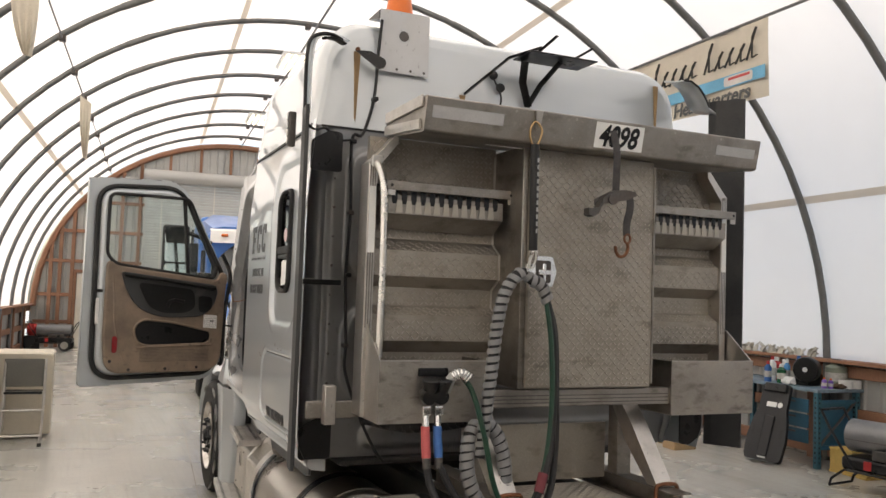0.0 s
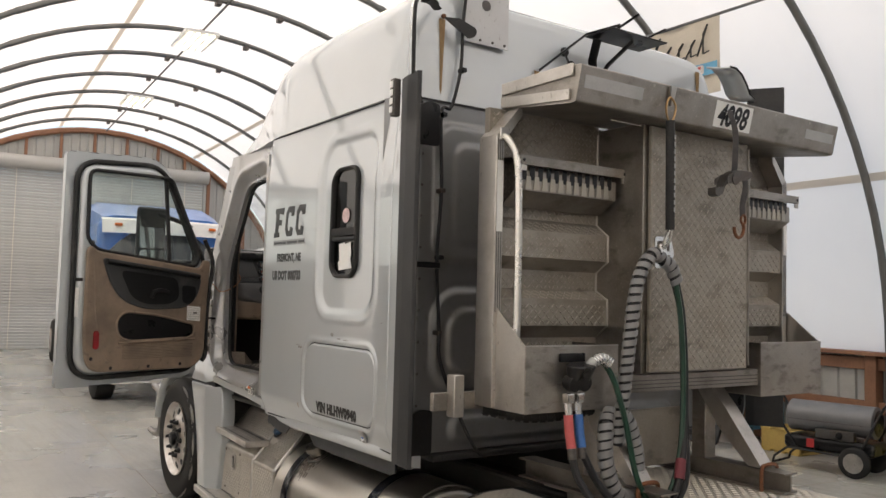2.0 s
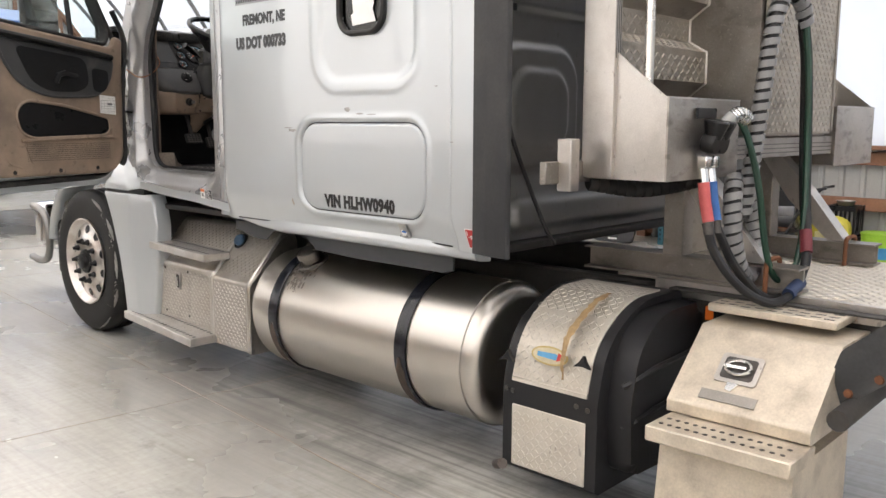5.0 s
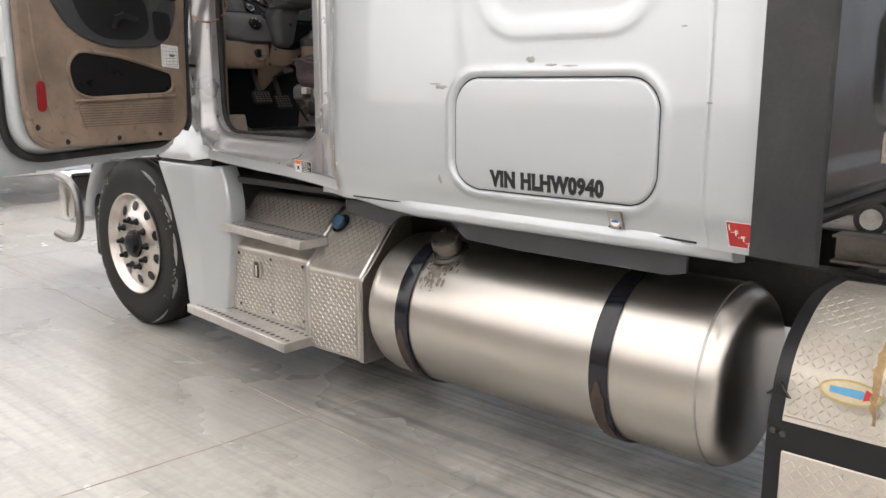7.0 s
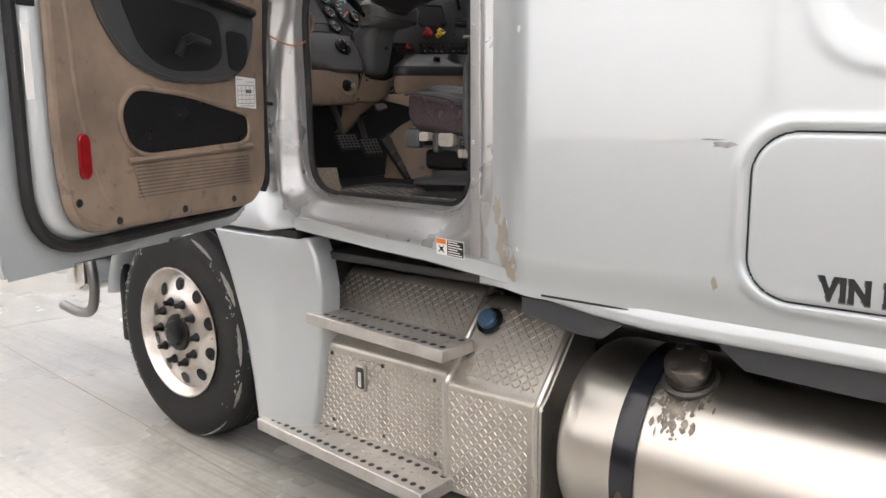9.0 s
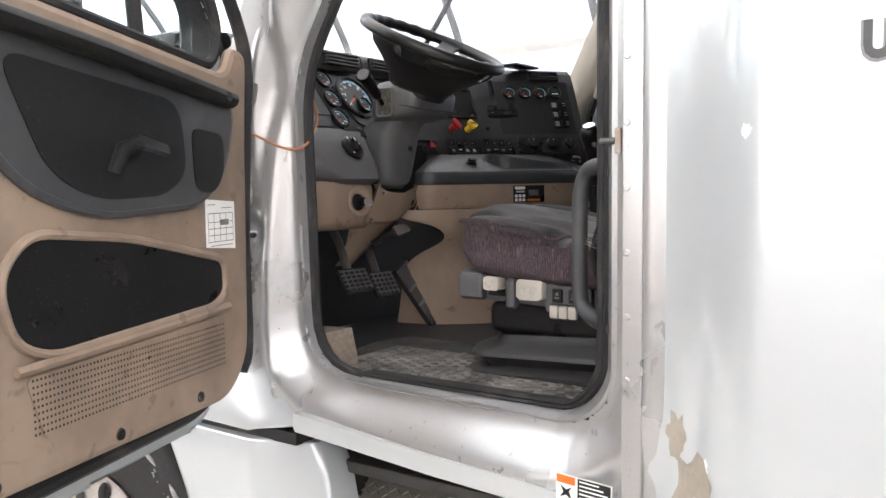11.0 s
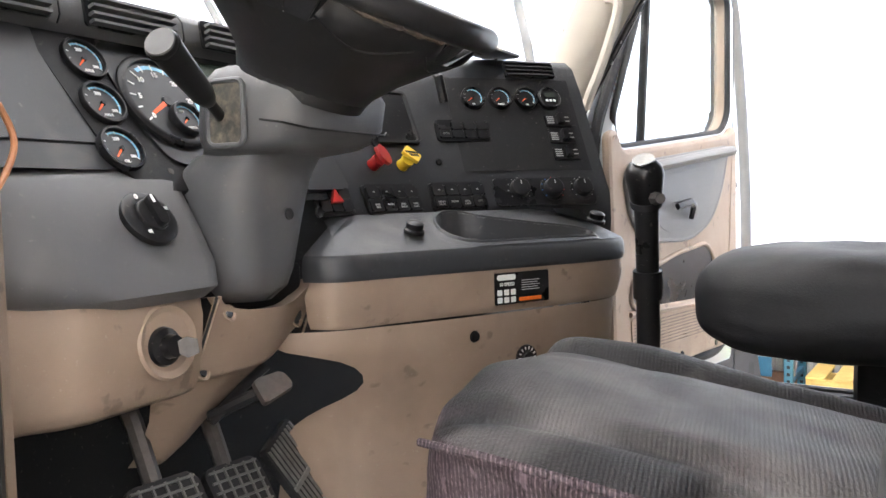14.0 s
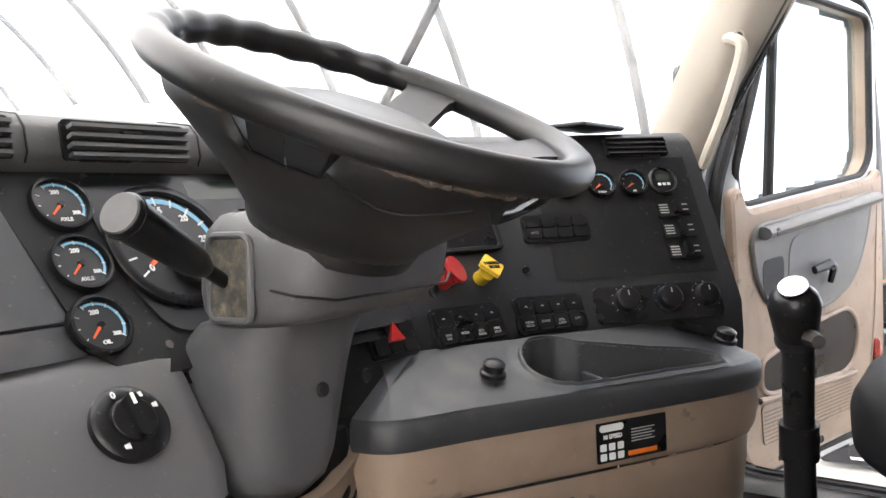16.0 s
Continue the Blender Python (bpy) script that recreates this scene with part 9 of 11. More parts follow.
LB = smooth_path([(-0.24, 3.34, 0), (-0.215, 3.22, 0), (-0.165, 3.14, 0), (-0.10, 3.06, 0), (-0.02, 3.015, 0), (0.10, 2.955, 0), (0.22, 2.90, 0), (0.32, 2.885, 0), (0.35, 2.95, 0)], 6)


def panel_row(z, k, cut):
    """The lower panel's line at a height, starting a given share of the way along it."""
    line = [p.lerp(q, k) for p, q in zip(LP, LB)]
    out = []
    for i in range(31):
        f = (cut + (1 - cut) * i / 30) * (len(line) - 1.001)
        j = int(f)
        out.append(line[j].lerp(line[j + 1], f - j) + Vector((0, 0, z)))
    return out


part("lower_panel", loft(bmesh.new(), [panel_row(*r) for r in ((1.583, 0.0, 0.0), (1.565, 0.0, 0.03), (1.550, 0.05, 0.10), (1.54, 0.1, 0.17), (1.528, 0.2, 0.225), (1.515, 0.3, 0.25), (1.50, 0.4, 0.258), (1.485, 0.5, 0.25), (1.47, 0.58, 0.225), (1.455, 0.66, 0.18), (1.44, 0.74, 0.13), (1.42, 0.82, 0.085), (1.40, 0.88, 0.055), (1.37, 0.94, 0.03), (1.30, 0.97, 0.02), (1.18, 1.0, 0.0))], closed=False), TAN, dash, "tan lower console panel", 50)
for x, y, z in ((-0.066, 3.008, 1.548), (0.265, 2.862, 1.60), (-0.30, 3.15, 1.645)):
    part("screw", lathe(bmesh.new(), [(0, 0.011), (0.004, 0.009), (0.004, 0.004)], (x, y, z), (-0.45, -0.9, 0), 12), SATIN, dash)
hs = part("air_horn_valve", lathe(bmesh.new(), [(0, 0.025), (0.004, 0.024), (0.004, 0.014), (0.008, 0.012), (0.002, 0.006)], (0.053, 2.959, 1.492), (-0.45, -0.89, 0), 24), SATIN, dash, "round black seat-air valve")
for k in range(14):
    a = radians(360 * k / 14)
    part("letter_bar", pz([(-0.0015, -0.003), (0.0015, -0.003), (0.0015, 0.003), (-0.0015, 0.003)], 0.0004, axes((0.053, 2.959, 1.492), (0.89, -0.45, 0), (-0.45, -0.89, 0)) @ pose(0.019 * math.cos(a), 0.019 * math.sin(a), 0.0042, 0, 0, math.degrees(a) + 90)), WHITE, hs)
# plaque on the tan band
pn = Vector((-0.47, -0.88, 0.02)).normalized()
pm = axes((0.024, 2.957, 1.630), (0.88, -0.47, 0), pn) @ pose(0, 0, 0.006) @ Matrix.Scale(0.86, 4)
pq = part("shift_plaque", pz(rrect(-0.074, 0.074, -0.034, 0.034, 0.003), 0.002, pm), SATIN, dash, "black shift-pattern plaque")
part("maker_badge", pz(rrect(-0.068, -0.018, 0.018, 0.030, 0.006), 0.0006, pm @ pose(0, 0, 0.002)), WHITE, pq, "white oval maker badge")
text("plaque_text", "10 SPEED", 0.010, pm @ pose(-0.062, 0.006, 0.0023), WHITE, pq)
for i in range(3):
    for j in range(2):
        part("gear_field", pz(rrect(-0.068 + 0.018 * i, -0.055 + 0.018 * i, -0.030 + 0.016 * j, -0.018 + 0.016 * j, 0.002), 0.0006, pm @ pose(0, 0, 0.002)), WHITE, pq)
for i in range(5):
    part("print_line", pz([(-0.002, 0.0), (0.048 - 0.006 * (i % 2), 0.0), (0.048 - 0.006 * (i % 2), 0.0018), (-0.002, 0.0018)], 0.0004, pm @ pose(0, 0.006 - 0.005 * i + 0.008, 0.002)), REFL, pq)
part("orange_field", pz([(-0.01, -0.029), (0.052, -0.029), (0.052, -0.021), (-0.01, -0.021)], 0.0005, pm @ pose(0, 0, 0.002)), ORANGE, pq)
# cup holder tray, sunk into the shelf top
tray = [(-0.045, 3.098), (-0.008, 3.104), (0.028, 3.082), (0.046, 3.05), (0.078, 3.018), (0.13, 2.966), (0.19, 2.915), (0.216, 2.884), (0.205, 2.868), (0.18, 2.878), (0.10, 2.921), (0.0, 2.974), (-0.056, 3.008), (-0.078, 3.04), (-0.072, 3.075)]
trim_line = rpoly(tray, 0.014, 4)
SA = np.array([[p.x, p.y] for p in SP])
SB = np.array([[p.x, p.y] for p in along(SP, 0.13)])


def shelf_xy(U, V):
    i = np.clip(U.astype(int), 0, len(SP) - 2)
    f = (U - i)[..., None]
    a, b = SA[i] * (1 - f) + SA[i + 1] * f, SB[i] * (1 - f) + SB[i + 1] * f
    q = a + (b - a) * (V / 0.13)[..., None]
    return q[..., 0], q[..., 1]


def shelf_top(U, V):
    X, Y = shelf_xy(U, V)
    return X, Y, 1.717 + 0.054 * (V - 0.022) / 0.108 + 0.004 * np.exp(-(sdf_poly(X, Y, trim_line) / 0.008) ** 2)


sheet("shelf_top", np.linspace(0, len(SP) - 1.01, 190), np.linspace(0.006, 0.13, 44), shelf_top, lambda u, v: sdf_poly(*shelf_xy(u, v), trim_line) > -0.002, SLATE, dash, "grey shelf top")
cen = Vector((0.05, 2.995, 0))


def shelf_z(x, y):
    """Height of the sloping shelf top at a place."""
    d = min(math.hypot(x - p.x, y - p.y) for p in SP)
    return 1.717 + 0.054 * (d - 0.022) / 0.108


rows = []
for dz, k, flat in ((0.0025, 1.03, 0), (0.007, 1.01, 0), (0.007, 0.985, 0), (-0.008, 0.965, 0), (0, 0.95, 1), (0, 0.93, 1), (0, 0.85, 1)):
    row = []
    for x, y in trim_line:
        q = cen + (Vector((x, y, 0)) - cen) * k
        row.append(Vector((q.x, q.y, 1.678 if flat else shelf_z(q.x, q.y) + dz)))
    rows.append(row)
tr_ = part("cup_tray", loft(bmesh.new(), rows, caps=False), SLATE, dash, "moulded cup and coin tray", 50)
bm = bmesh.new()
prism(bm, [(cen.x + (x - cen.x) * 0.955, cen.y + (y - cen.y) * 0.955) for x, y in trim_line], 0.003, Matrix.Translation((0, 0, 1.6765)))
part("tray_floor", bm, mat("dusty_tray", (0.045, 0.045, 0.045), 0.5, 0, 0.2, 18, 200, second=(0.22, 0.20, 0.17), amount=0.8), tr_)
part("tray_rib", bx(-0.004, 0.004, -0.03, 0.036, 0, 0.035, 0.002, 1, axes((0.035, 3.018, 1.68), (0.8, -0.6, 0), (0, 0, 1))), SLATE, tr_)
for x, y, z in ((-0.125, 3.095, 1.738), (0.245, 2.882, 1.742)):
    so = part("power_socket", lathe(bmesh.new(), [(0, 0.019), (0.006, 0.019), (0.008, 0.015), (0.018, 0.016), (0.021, 0.012), (0.022, 0.004)], (x, y, z), (-0.15, -0.3, 1), 20), SATIN, dash, "black capped power socket")
# switch banks
def bank(x, y, z, w, h, cols, rows, words, name="switch_bank"):
    m = face(x, y, z, 0.001)
    b = part(name, pz(rrect(-w / 2, w / 2, -h / 2, h / 2, 0.008), 0.006, m, 0.003), SATIN, dash, "black rocker switch bank")
    for i in range(cols):
        for j in range(rows):
            x0, y0 = -w / 2 + 0.005 + i * (w - 0.01) / cols, -h / 2 + 0.005 + j * (h - 0.01) / rows
            part("rocker", pz(rrect(x0 + 0.001, x0 + (w - 0.01) / cols - 0.001, y0 + 0.001, y0 + (h - 0.01) / rows - 0.001, 0.003), 0.004, m @ pose(0, 0, 0.006), 0.0015, 1), SATIN, b)
            k = j * cols + i
            if k < len(words) and words[k]:
                text("switch_text", words[k], 0.0055, m @ pose(x0 + (w - 0.01) / cols / 2, y0 + (h - 0.01) / rows * 0.42, 0.0108), PRINT, b, align="CENTER", bold=0.0)
            elif words and "OPT2" not in words:
                part("switch_icon", pz([(-0.003, -0.001), (0.003, -0.0014), (0.002, 0.001), (-0.001, 0.0016)], 0.0004, m @ pose(x0 + (w - 0.01) / cols / 2, y0 + (h - 0.01) / rows / 2, 0.0106)), PRINT, b)
    return b


bank(-0.073, 3.155, 1.795, 0.135, 0.062, 4, 2, ("ENG\nBRK", "RGEN", "ENG\nSHDN", "MIRR\nHEAT"))
bank(0.062, 3.09, 1.797, 0.125, 0.062, 4, 2, ("MENU\nBACK", "DOME", "UTIL\nLAMP", "OPT"))
hz = bank(-0.214, 3.19, 1.795, 0.085, 0.058, 3, 2, ())
part("hazard_button", pz([(-0.013, -0.010), (0.013, -0.010), (0.0, 0.016)], 0.008, face(-0.214, 3.19, 1.797, 0.010)), RED, hz, "red hazard triangle")
# climate controls
hv = part("climate_panel", pz(rrect(-0.122, 0.105, -0.031, 0.031, 0.008), 0.005, face(0.208, 2.957, 1.804, 0.001), 0.003), SATIN, dash, "black climate control panel")
for x, y, ring in ((0.160, 3.004, 0), (0.214, 2.951, 1), (0.268, 2.906, 0)):
    m = face(x, y, 1.808, 0.006)
    k = part("climate_knob", lathe(bmesh.new(), [(0, 0.027), (0.003, 0.027), (0.004, 0.021), (0.016, 0.019), (0.018, 0.016)], m.translation, m.to_3x3() @ Vector((0, 0, 1)), 28), SATIN, hv, "round black climate knob")
    part("knob_pointer", pz(rrect(-0.001, 0.001, 0.004, 0.013, 0.0008), 0.0006, m @ pose(0, 0, 0.018)), PRINT, k)
    for i in range(9):
        a = radians(220 - 32.5 * i)
        part("knob_mark", pz([(-0.001, -0.002), (0.001, -0.002), (0.001, 0.002), (-0.001, 0.002)], 0.0005, m @ pose(0.024 * math.cos(a), 0.024 * math.sin(a), 0.003, 0, 0, math.degrees(a) - 90)), (BLUE if i < 4 else REDPAINT) if ring else PRINT, k)
# dark panel on the right with gauges
rp = []
for z in (1.848, 1.95, 2.05):
    rp.append([face(x, y, z, 0.003).translation for x, y in ((0.085, 3.075), (0.14, 3.025), (0.19, 2.975), (0.24, 2.928), (0.30, 2.88))])
part("gauge_panel", loft(bmesh.new(), rp, closed=False), DARK, dash, "charcoal instrument panel", 60)
for i, (x, y) in enumerate(((0.115, 3.047), (0.16, 3.004), (0.205, 2.96))):
    gauge(face(x, y, 2.003, 0.004), 0.026, marks=(("TURBO" if i == 1 else "OIL" if i == 0 else "AIR", 0, -0.017, 0.0045),), needle=218)
m = face(0.252, 2.918, 2.005, 0.004)
dg = part("clock_gauge", lathe(bmesh.new(), [(0, 0.027), (0.006, 0.027), (0.009, 0.024), (0.006, 0.022)], m.translation, m.to_3x3() @ Vector((0, 0, 1)), 28), SATIN, dash, "round digital clock gauge")
part("clock_screen", pz(rrect(-0.013, 0.013, 0.0, 0.012, 0.002), 0.0008, m @ pose(0, 0, 0.0065)), mat("lcd_grey", (0.06, 0.07, 0.06), 0.25), dg)
for i in range(3):
    part("clock_button", pz(rrect(-0.012 + 0.009 * i, -0.006 + 0.009 * i, -0.010, -0.005, 0.001), 0.0012, m @ pose(0, 0, 0.0065)), WHITE, dg)
bank(0.094, 3.066, 1.932, 0.122, 0.05, 4, 2, ("OPT2", "", "", ""), "option_bank")
for i in range(3):
    m = face(0.258, 2.912, 1.955 - 0.036 * i, 0.004)
    sl = part("lock_switch", pz(rrect(-0.032, 0.030, -0.014, 0.014, 0.002), 0.004, m), SATIN, dash, "black valve switch with tiny print")
    part("switch_lever", pz(rrect(-0.006, 0.006, -0.010, 0.014, 0.002), 0.012, m @ pose(0.002, 0, 0.004), 0.002, 1), SATIN, sl)
    for j in range(4):
        part("letter_bar", pz([(-0.029, -0.008 + 0.005 * j), (-0.012, -0.008 + 0.005 * j), (-0.012, -0.0056 + 0.005 * j), (-0.029, -0.0056 + 0.005 * j)], 0.0004, m @ pose(0, 0, 0.0042)), PRINT, sl)
        if j % 2:
            part("letter_bar", pz([(0.012, -0.008 + 0.005 * j), (0.026, -0.008 + 0.005 * j), (0.026, -0.0056 + 0.005 * j), (0.012, -0.0056 + 0.005 * j)], 0.0004, m @ pose(0, 0, 0.0042)), PRINT, sl)
rv = part("right_vent", pz(rrect(-0.06, 0.06, -0.018, 0.018, 0.004), 0.006, face(0.225, 2.942, 2.068, 0.004)), SATIN, dash, "louvred air vent")
for k in range(4):
    part("louvre", bx(-0.056, 0.056, -0.010, 0.0, -0.0015, 0.0015, 0, 1, face(0.225, 2.942, 2.056 + 0.009 * k, 0.014) @ pose(0, 0, 0, 70)), DARK, rv)
part("top_tray", bx(0.19, 0.36, 3.09, 3.17, 2.105, 2.115, 0.006, 2, Matrix.Identity(4)), SATIN, dash)
part("brake_hook", tube([face(0.075, 3.084, 1.99, 0.01).translation, face(0.07, 3.087, 2.03, 0.035).translation, face(0.07, 3.087, 2.06, 0.02).translation], 0.010, 8), SATIN, dash)
# radio slot, brake valves
rs = part("radio_slot", pz(rrect(-0.075, 0.06, -0.055, 0.055, 0.008), 0.002, face(-0.03, 3.14, 1.958, 0.002)), SATIN, dash, "empty black radio slot")
part("slot_frame", tube([face(-0.03, 3.14, 1.958, 0.004) @ Vector((x, y, 0)) for x, y in rrect(-0.078, 0.063, -0.058, 0.058, 0.01, 3)], 0.005, 6, True), DARK, rs)
for x, y, material, nm in ((-0.088, 3.161, RED, "red_brake_valve"), (-0.026, 3.137, YELLOW, "yellow_brake_valve")):
    m = face(x, y, 1.862, 0.0)
    bv = part(nm, lathe(bmesh.new(), [(0, 0.013), (0.012, 0.011), (0.016, 0.013), (0.024, 0.013)], m.translation, m.to_3x3() @ Vector((0, 0, 1)), 14), material, dash, nm.split("_")[0] + " parking brake knob")
    shape = [(0.026 * math.cos(radians(45 + 90 * i)), 0.026 * math.sin(radians(45 + 90 * i))) for i in range(4)] if material is YELLOW else [(0.024 * math.cos(radians(22.5 + 45 * i)), 0.024 * math.sin(radians(22.5 + 45 * i))) for i in range(8)]
    shape = rpoly(shape, 0.005, 3)
    mk = m @ pose(0.008, 0.008, 0.024, -8, 22, 40 if material is YELLOW else 0)
    part("knob_face", pz(shape, 0.007, mk, 0.002), material, bv)
    if material is YELLOW:
        text("knob_text", "PARKING\nBRAKE", 0.0085, mk @ pose(0, 0.0, 0.0072, 0, 0, -35), SATIN, bv, align="CENTER")
part("panel_screw", lathe(bmesh.new(), [(0, 0.007), (0.003, 0.006)], face(0.045, 3.10, 1.868, 0.002).translation, (-0.5, -0.8, 0.3), 10), SATIN, dash)

# ---- steering ----
steer = thing("steering_wheel", (-0.475, 3.0, 2.086), "worn black four-spoke steering wheel on a grey column", "steering wheel")
SC_, SN = Vector((-0.475, 3.0, 2.089)), Vector((0, -0.43, 0.903)).normalized()
E1, E2 = Vector((1, 0, 0)), Vector((0, 0.903, 0.43)).normalized()


def wh(phi, r, h):
    a = radians(phi)
    return SC_ + E1 * (r * math.cos(a)) + E2 * (r * math.sin(a)) + SN * h


STW = mat("worn_wheel", (0.0125, 0.0125, 0.013), 0.40, 0, 0.15, 6, 700, second=(0.024, 0.023, 0.022), amount=0.5, bump=0.1, rvar=0.03, spec=0.45, speck=((120, 0.64, 0.74, 0.25, (0.09, 0.078, 0.062), (1, 1, 1)),))
part("rim", tube([wh(i * 2.5, 0.213, 0.0) for i in range(144)], [0.0168 + (0.0016 * math.cos(radians(i * 2.5) * 26) if 30 < i * 2.5 < 150 else 0.0) for i in range(144)], 14, True), STW, steer, "thick black wheel rim with finger grips")
WORN = mat("worn_through_leather", (0.06, 0.048, 0.036), 0.85, 0, 0.4, 40, 300, second=(0.20, 0.15, 0.10), amount=0.7, bump=1.0)
rnd = random.Random(5)
for p0, p1, h in ((222, 262, -0.0165), (300, 318, -0.016), (178, 190, -0.016)):
    n_ = int((p1 - p0) / 1.2)
    part("worn_patch", tube([wh(p0 + (p1 - p0) * k / n_, 0.2125 + rnd.uniform(-0.0015, 0.0015), h + rnd.uniform(-0.0012, 0.0012)) for k in range(n_ + 1)], [0.0015 + 0.0042 * math.sin(math.pi * k / n_) ** 0.5 * rnd.uniform(0.7, 1.1) for k in range(n_ + 1)], 7), WORN, steer, "frayed worn patch on the rim")
rows = []
SPAN = np.linspace(158, 322, 56)


def drop(p):
    """How far the shroud falls away from the rim, round the thumb pads."""
    return ramp(p, 187, 193) * ramp(217 - p, 0, 5) + 0.8 * ramp(p, 262, 268) * ramp(296 - p, 0, 6)


for h, r, k in ((-0.012, 0.207, 1.0), (-0.026, 0.203, 0.9), (-0.038, 0.197, 0.55), (-0.065, 0.165, 0.0), (-0.10, 0.125, 0.0), (-0.13, 0.098, 0.0), (-0.15, 0.088, 0.0), (-0.155, 0.06, 0.0)):
    rows.append([wh(p, r + (0.171 - r) * drop(p) * k, h + (-0.058 - h) * drop(p) * k) for p in SPAN])
bm = loft(bmesh.new(), rows, closed=False)
rows = []
for h, r in ((-0.155, 0.06), (-0.135, 0.06), (-0.095, 0.10), (-0.05, 0.15), (-0.02, 0.185), (-0.012, 0.207)):
    rows.append([wh(p, min(r, 0.172) if drop(p) > 0.5 else r, min(h, -0.05) if drop(p) > 0.5 else h) for p in SPAN])
loft(bm, rows, closed=False)
part("lower_shroud", bm, STW, steer, "black lower spoke shroud", 60)
part("hub", lathe(bmesh.new(), [(-0.155, 0.088), (-0.12, 0.100), (-0.07, 0.108), (-0.04, 0.108), (-0.024, 0.098), (-0.016, 0.07), (-0.012, 0.02)], SC_, SN, 40), STW, steer, "black padded hub")
part("pad_seam", tube([wh(p, 0.1085, -0.052) for p in range(0, 360, 8)], 0.0014, 6, True), DARK, steer)
for p, w in ((20, 0.035), (-38, 0.04), (160, 0.035), (218, 0.04)):
    part("spoke", loft(bmesh.new(), [[wh(p, r, h) + (wh(p + 90, 1, 0) - SC_) * k * w * f + SN * q for k, q in ((-1, -0.006), (1, -0.006), (1, 0.006), (-1, 0.006))] for r, h, f in ((0.07, -0.045, 1.0), (0.13, -0.03, 0.8), (0.18, -0.012, 0.8), (0.212, 0.0, 1.1))]), STW, steer, "wheel spoke", 60)
for p0, p1 in ((190, 201.5), (202, 214.5), (265, 294)):
    tsw = part("thumb_pad", loft(bmesh.new(), [[wh(p, r, h) for p in np.linspace(p0, p1, 8)] for r, h in ((0.196, -0.010), (0.186, -0.026), (0.174, -0.046), (0.160, -0.060))], closed=False), CONSOLE, steer, "dark thumb pad in the spoke recess", 60)
for p0, p1, r0, r1, h0 in ((214, 252, 0.196, 0.178, -0.040), (258, 296, 0.178, 0.196, -0.056)):
    part("shroud_line", tube([wh(p0 + (p1 - p0) * k / 8, 0.1985 - 0.033 * (0.15 + 0.75 * math.sin(math.pi * k / 8)) + 0.0006, -0.035 - 0.03 * (0.15 + 0.75 * math.sin(math.pi * k / 8))) for k in range(9)], 0.0016, 6), DARK, steer)
CD = -SN
part("column_collar", lathe(bmesh.new(), [(0.132, 0.062), (0.136, 0.074), (0.141, 0.077), (0.152, 0.077)], SC_ + Vector((0.006, 0, 0)), CD, 36), COLUMN, steer)
col = []
for z, y0, y1, x0, x1 in ((1.984, 3.09, 3.155, -0.535, -0.365), (1.978, 3.05, 3.17, -0.553, -0.335), (1.962, 3.018, 3.178, -0.565, -0.322), (1.94, 3.006, 3.182, -0.569, -0.316), (1.90, 3.012, 3.188, -0.568, -0.318), (1.882, 3.022, 3.19, -0.564, -0.328), (1.872, 3.040, 3.19, -0.558, -0.342), (1.866, 3.066, 3.20, -0.550, -0.358), (1.862, 3.088, 3.22, -0.546, -0.372), (1.835, 3.102, 3.25, -0.552, -0.376), (1.80, 3.112, 3.26, -0.551, -0.378), (1.75, 3.122, 3.27, -0.543, -0.382), (1.70, 3.130, 3.28, -0.532, -0.388), (1.675, 3.136, 3.29, -0.522, -0.396), (1.655, 3.155, 3.29, -0.50, -0.41)):
    col.append([Vector((x, y, z)) for x, y in rrect(x0, x1, y0, y1, (0.05, 0.05, 0.04, 0.04), 6)])
part("column_shroud", loft(bmesh.new(), col), COLUMN, steer, "moulded grey column shroud", 55)
part("shroud_seam", tube([(-0.568, 3.06, 1.905), (-0.566, 3.028, 1.90), (-0.53, 3.0095, 1.893), (-0.35, 3.0105, 1.893), (-0.314, 3.03, 1.90)], 0.0016, 6), DARK, steer)
SM = axes((-0.5695, 3.112, 1.922), (0, -1, 0), (-1, 0, 0.02))
part("shroud_slot", pz(rrect(-0.030, 0.026, -0.046, 0.034, 0.012), 0.002, SM), mat("dusty_slot", (0.045, 0.042, 0.036), 0.7, 0, 0.4, 60, 190, second=(0.26, 0.225, 0.15), amount=0.5), steer, "dusty lever slot")
part("slot_rim", tube([SM @ Vector((x, y, 0.001)) for x, y in rrect(-0.032, 0.028, -0.048, 0.036, 0.012, 4)], 0.004, 8, True), COLUMN, steer)
LD = Vector((-0.86, -0.27, 0.43)).normalized()
LB_ = Vector((-0.568, 3.124, 1.912))
part("signal_lever", tube([LB_, LB_ + LD * 0.05], 0.0075, 10), SATIN, steer)
sl = part("lever_grip", lathe(bmesh.new(), [(0.035, 0.008), (0.045, 0.0125), (0.058, 0.0155), (0.10, 0.0175), (0.162, 0.0205), (0.165, 0.019)], LB_, LD, 24), SATIN, steer, "thick black signal lever")
part("lever_cap", lathe(bmesh.new(), [(0.164, 0.0193), (0.167, 0.018)], LB_, LD, 24), mat("lever_cap_grey", (0.12, 0.12, 0.12), 0.5), sl)
part("lever_ring", tube([LB_ + LD * 0.158 + 0.0205 * (LD.orthogonal().normalized() * math.cos(a) + LD.cross(LD.orthogonal().normalized()) * math.sin(a)) for a in np.linspace(0, 2 * math.pi, 25)[:-1]], 0.001, 5, True), DARK, sl)
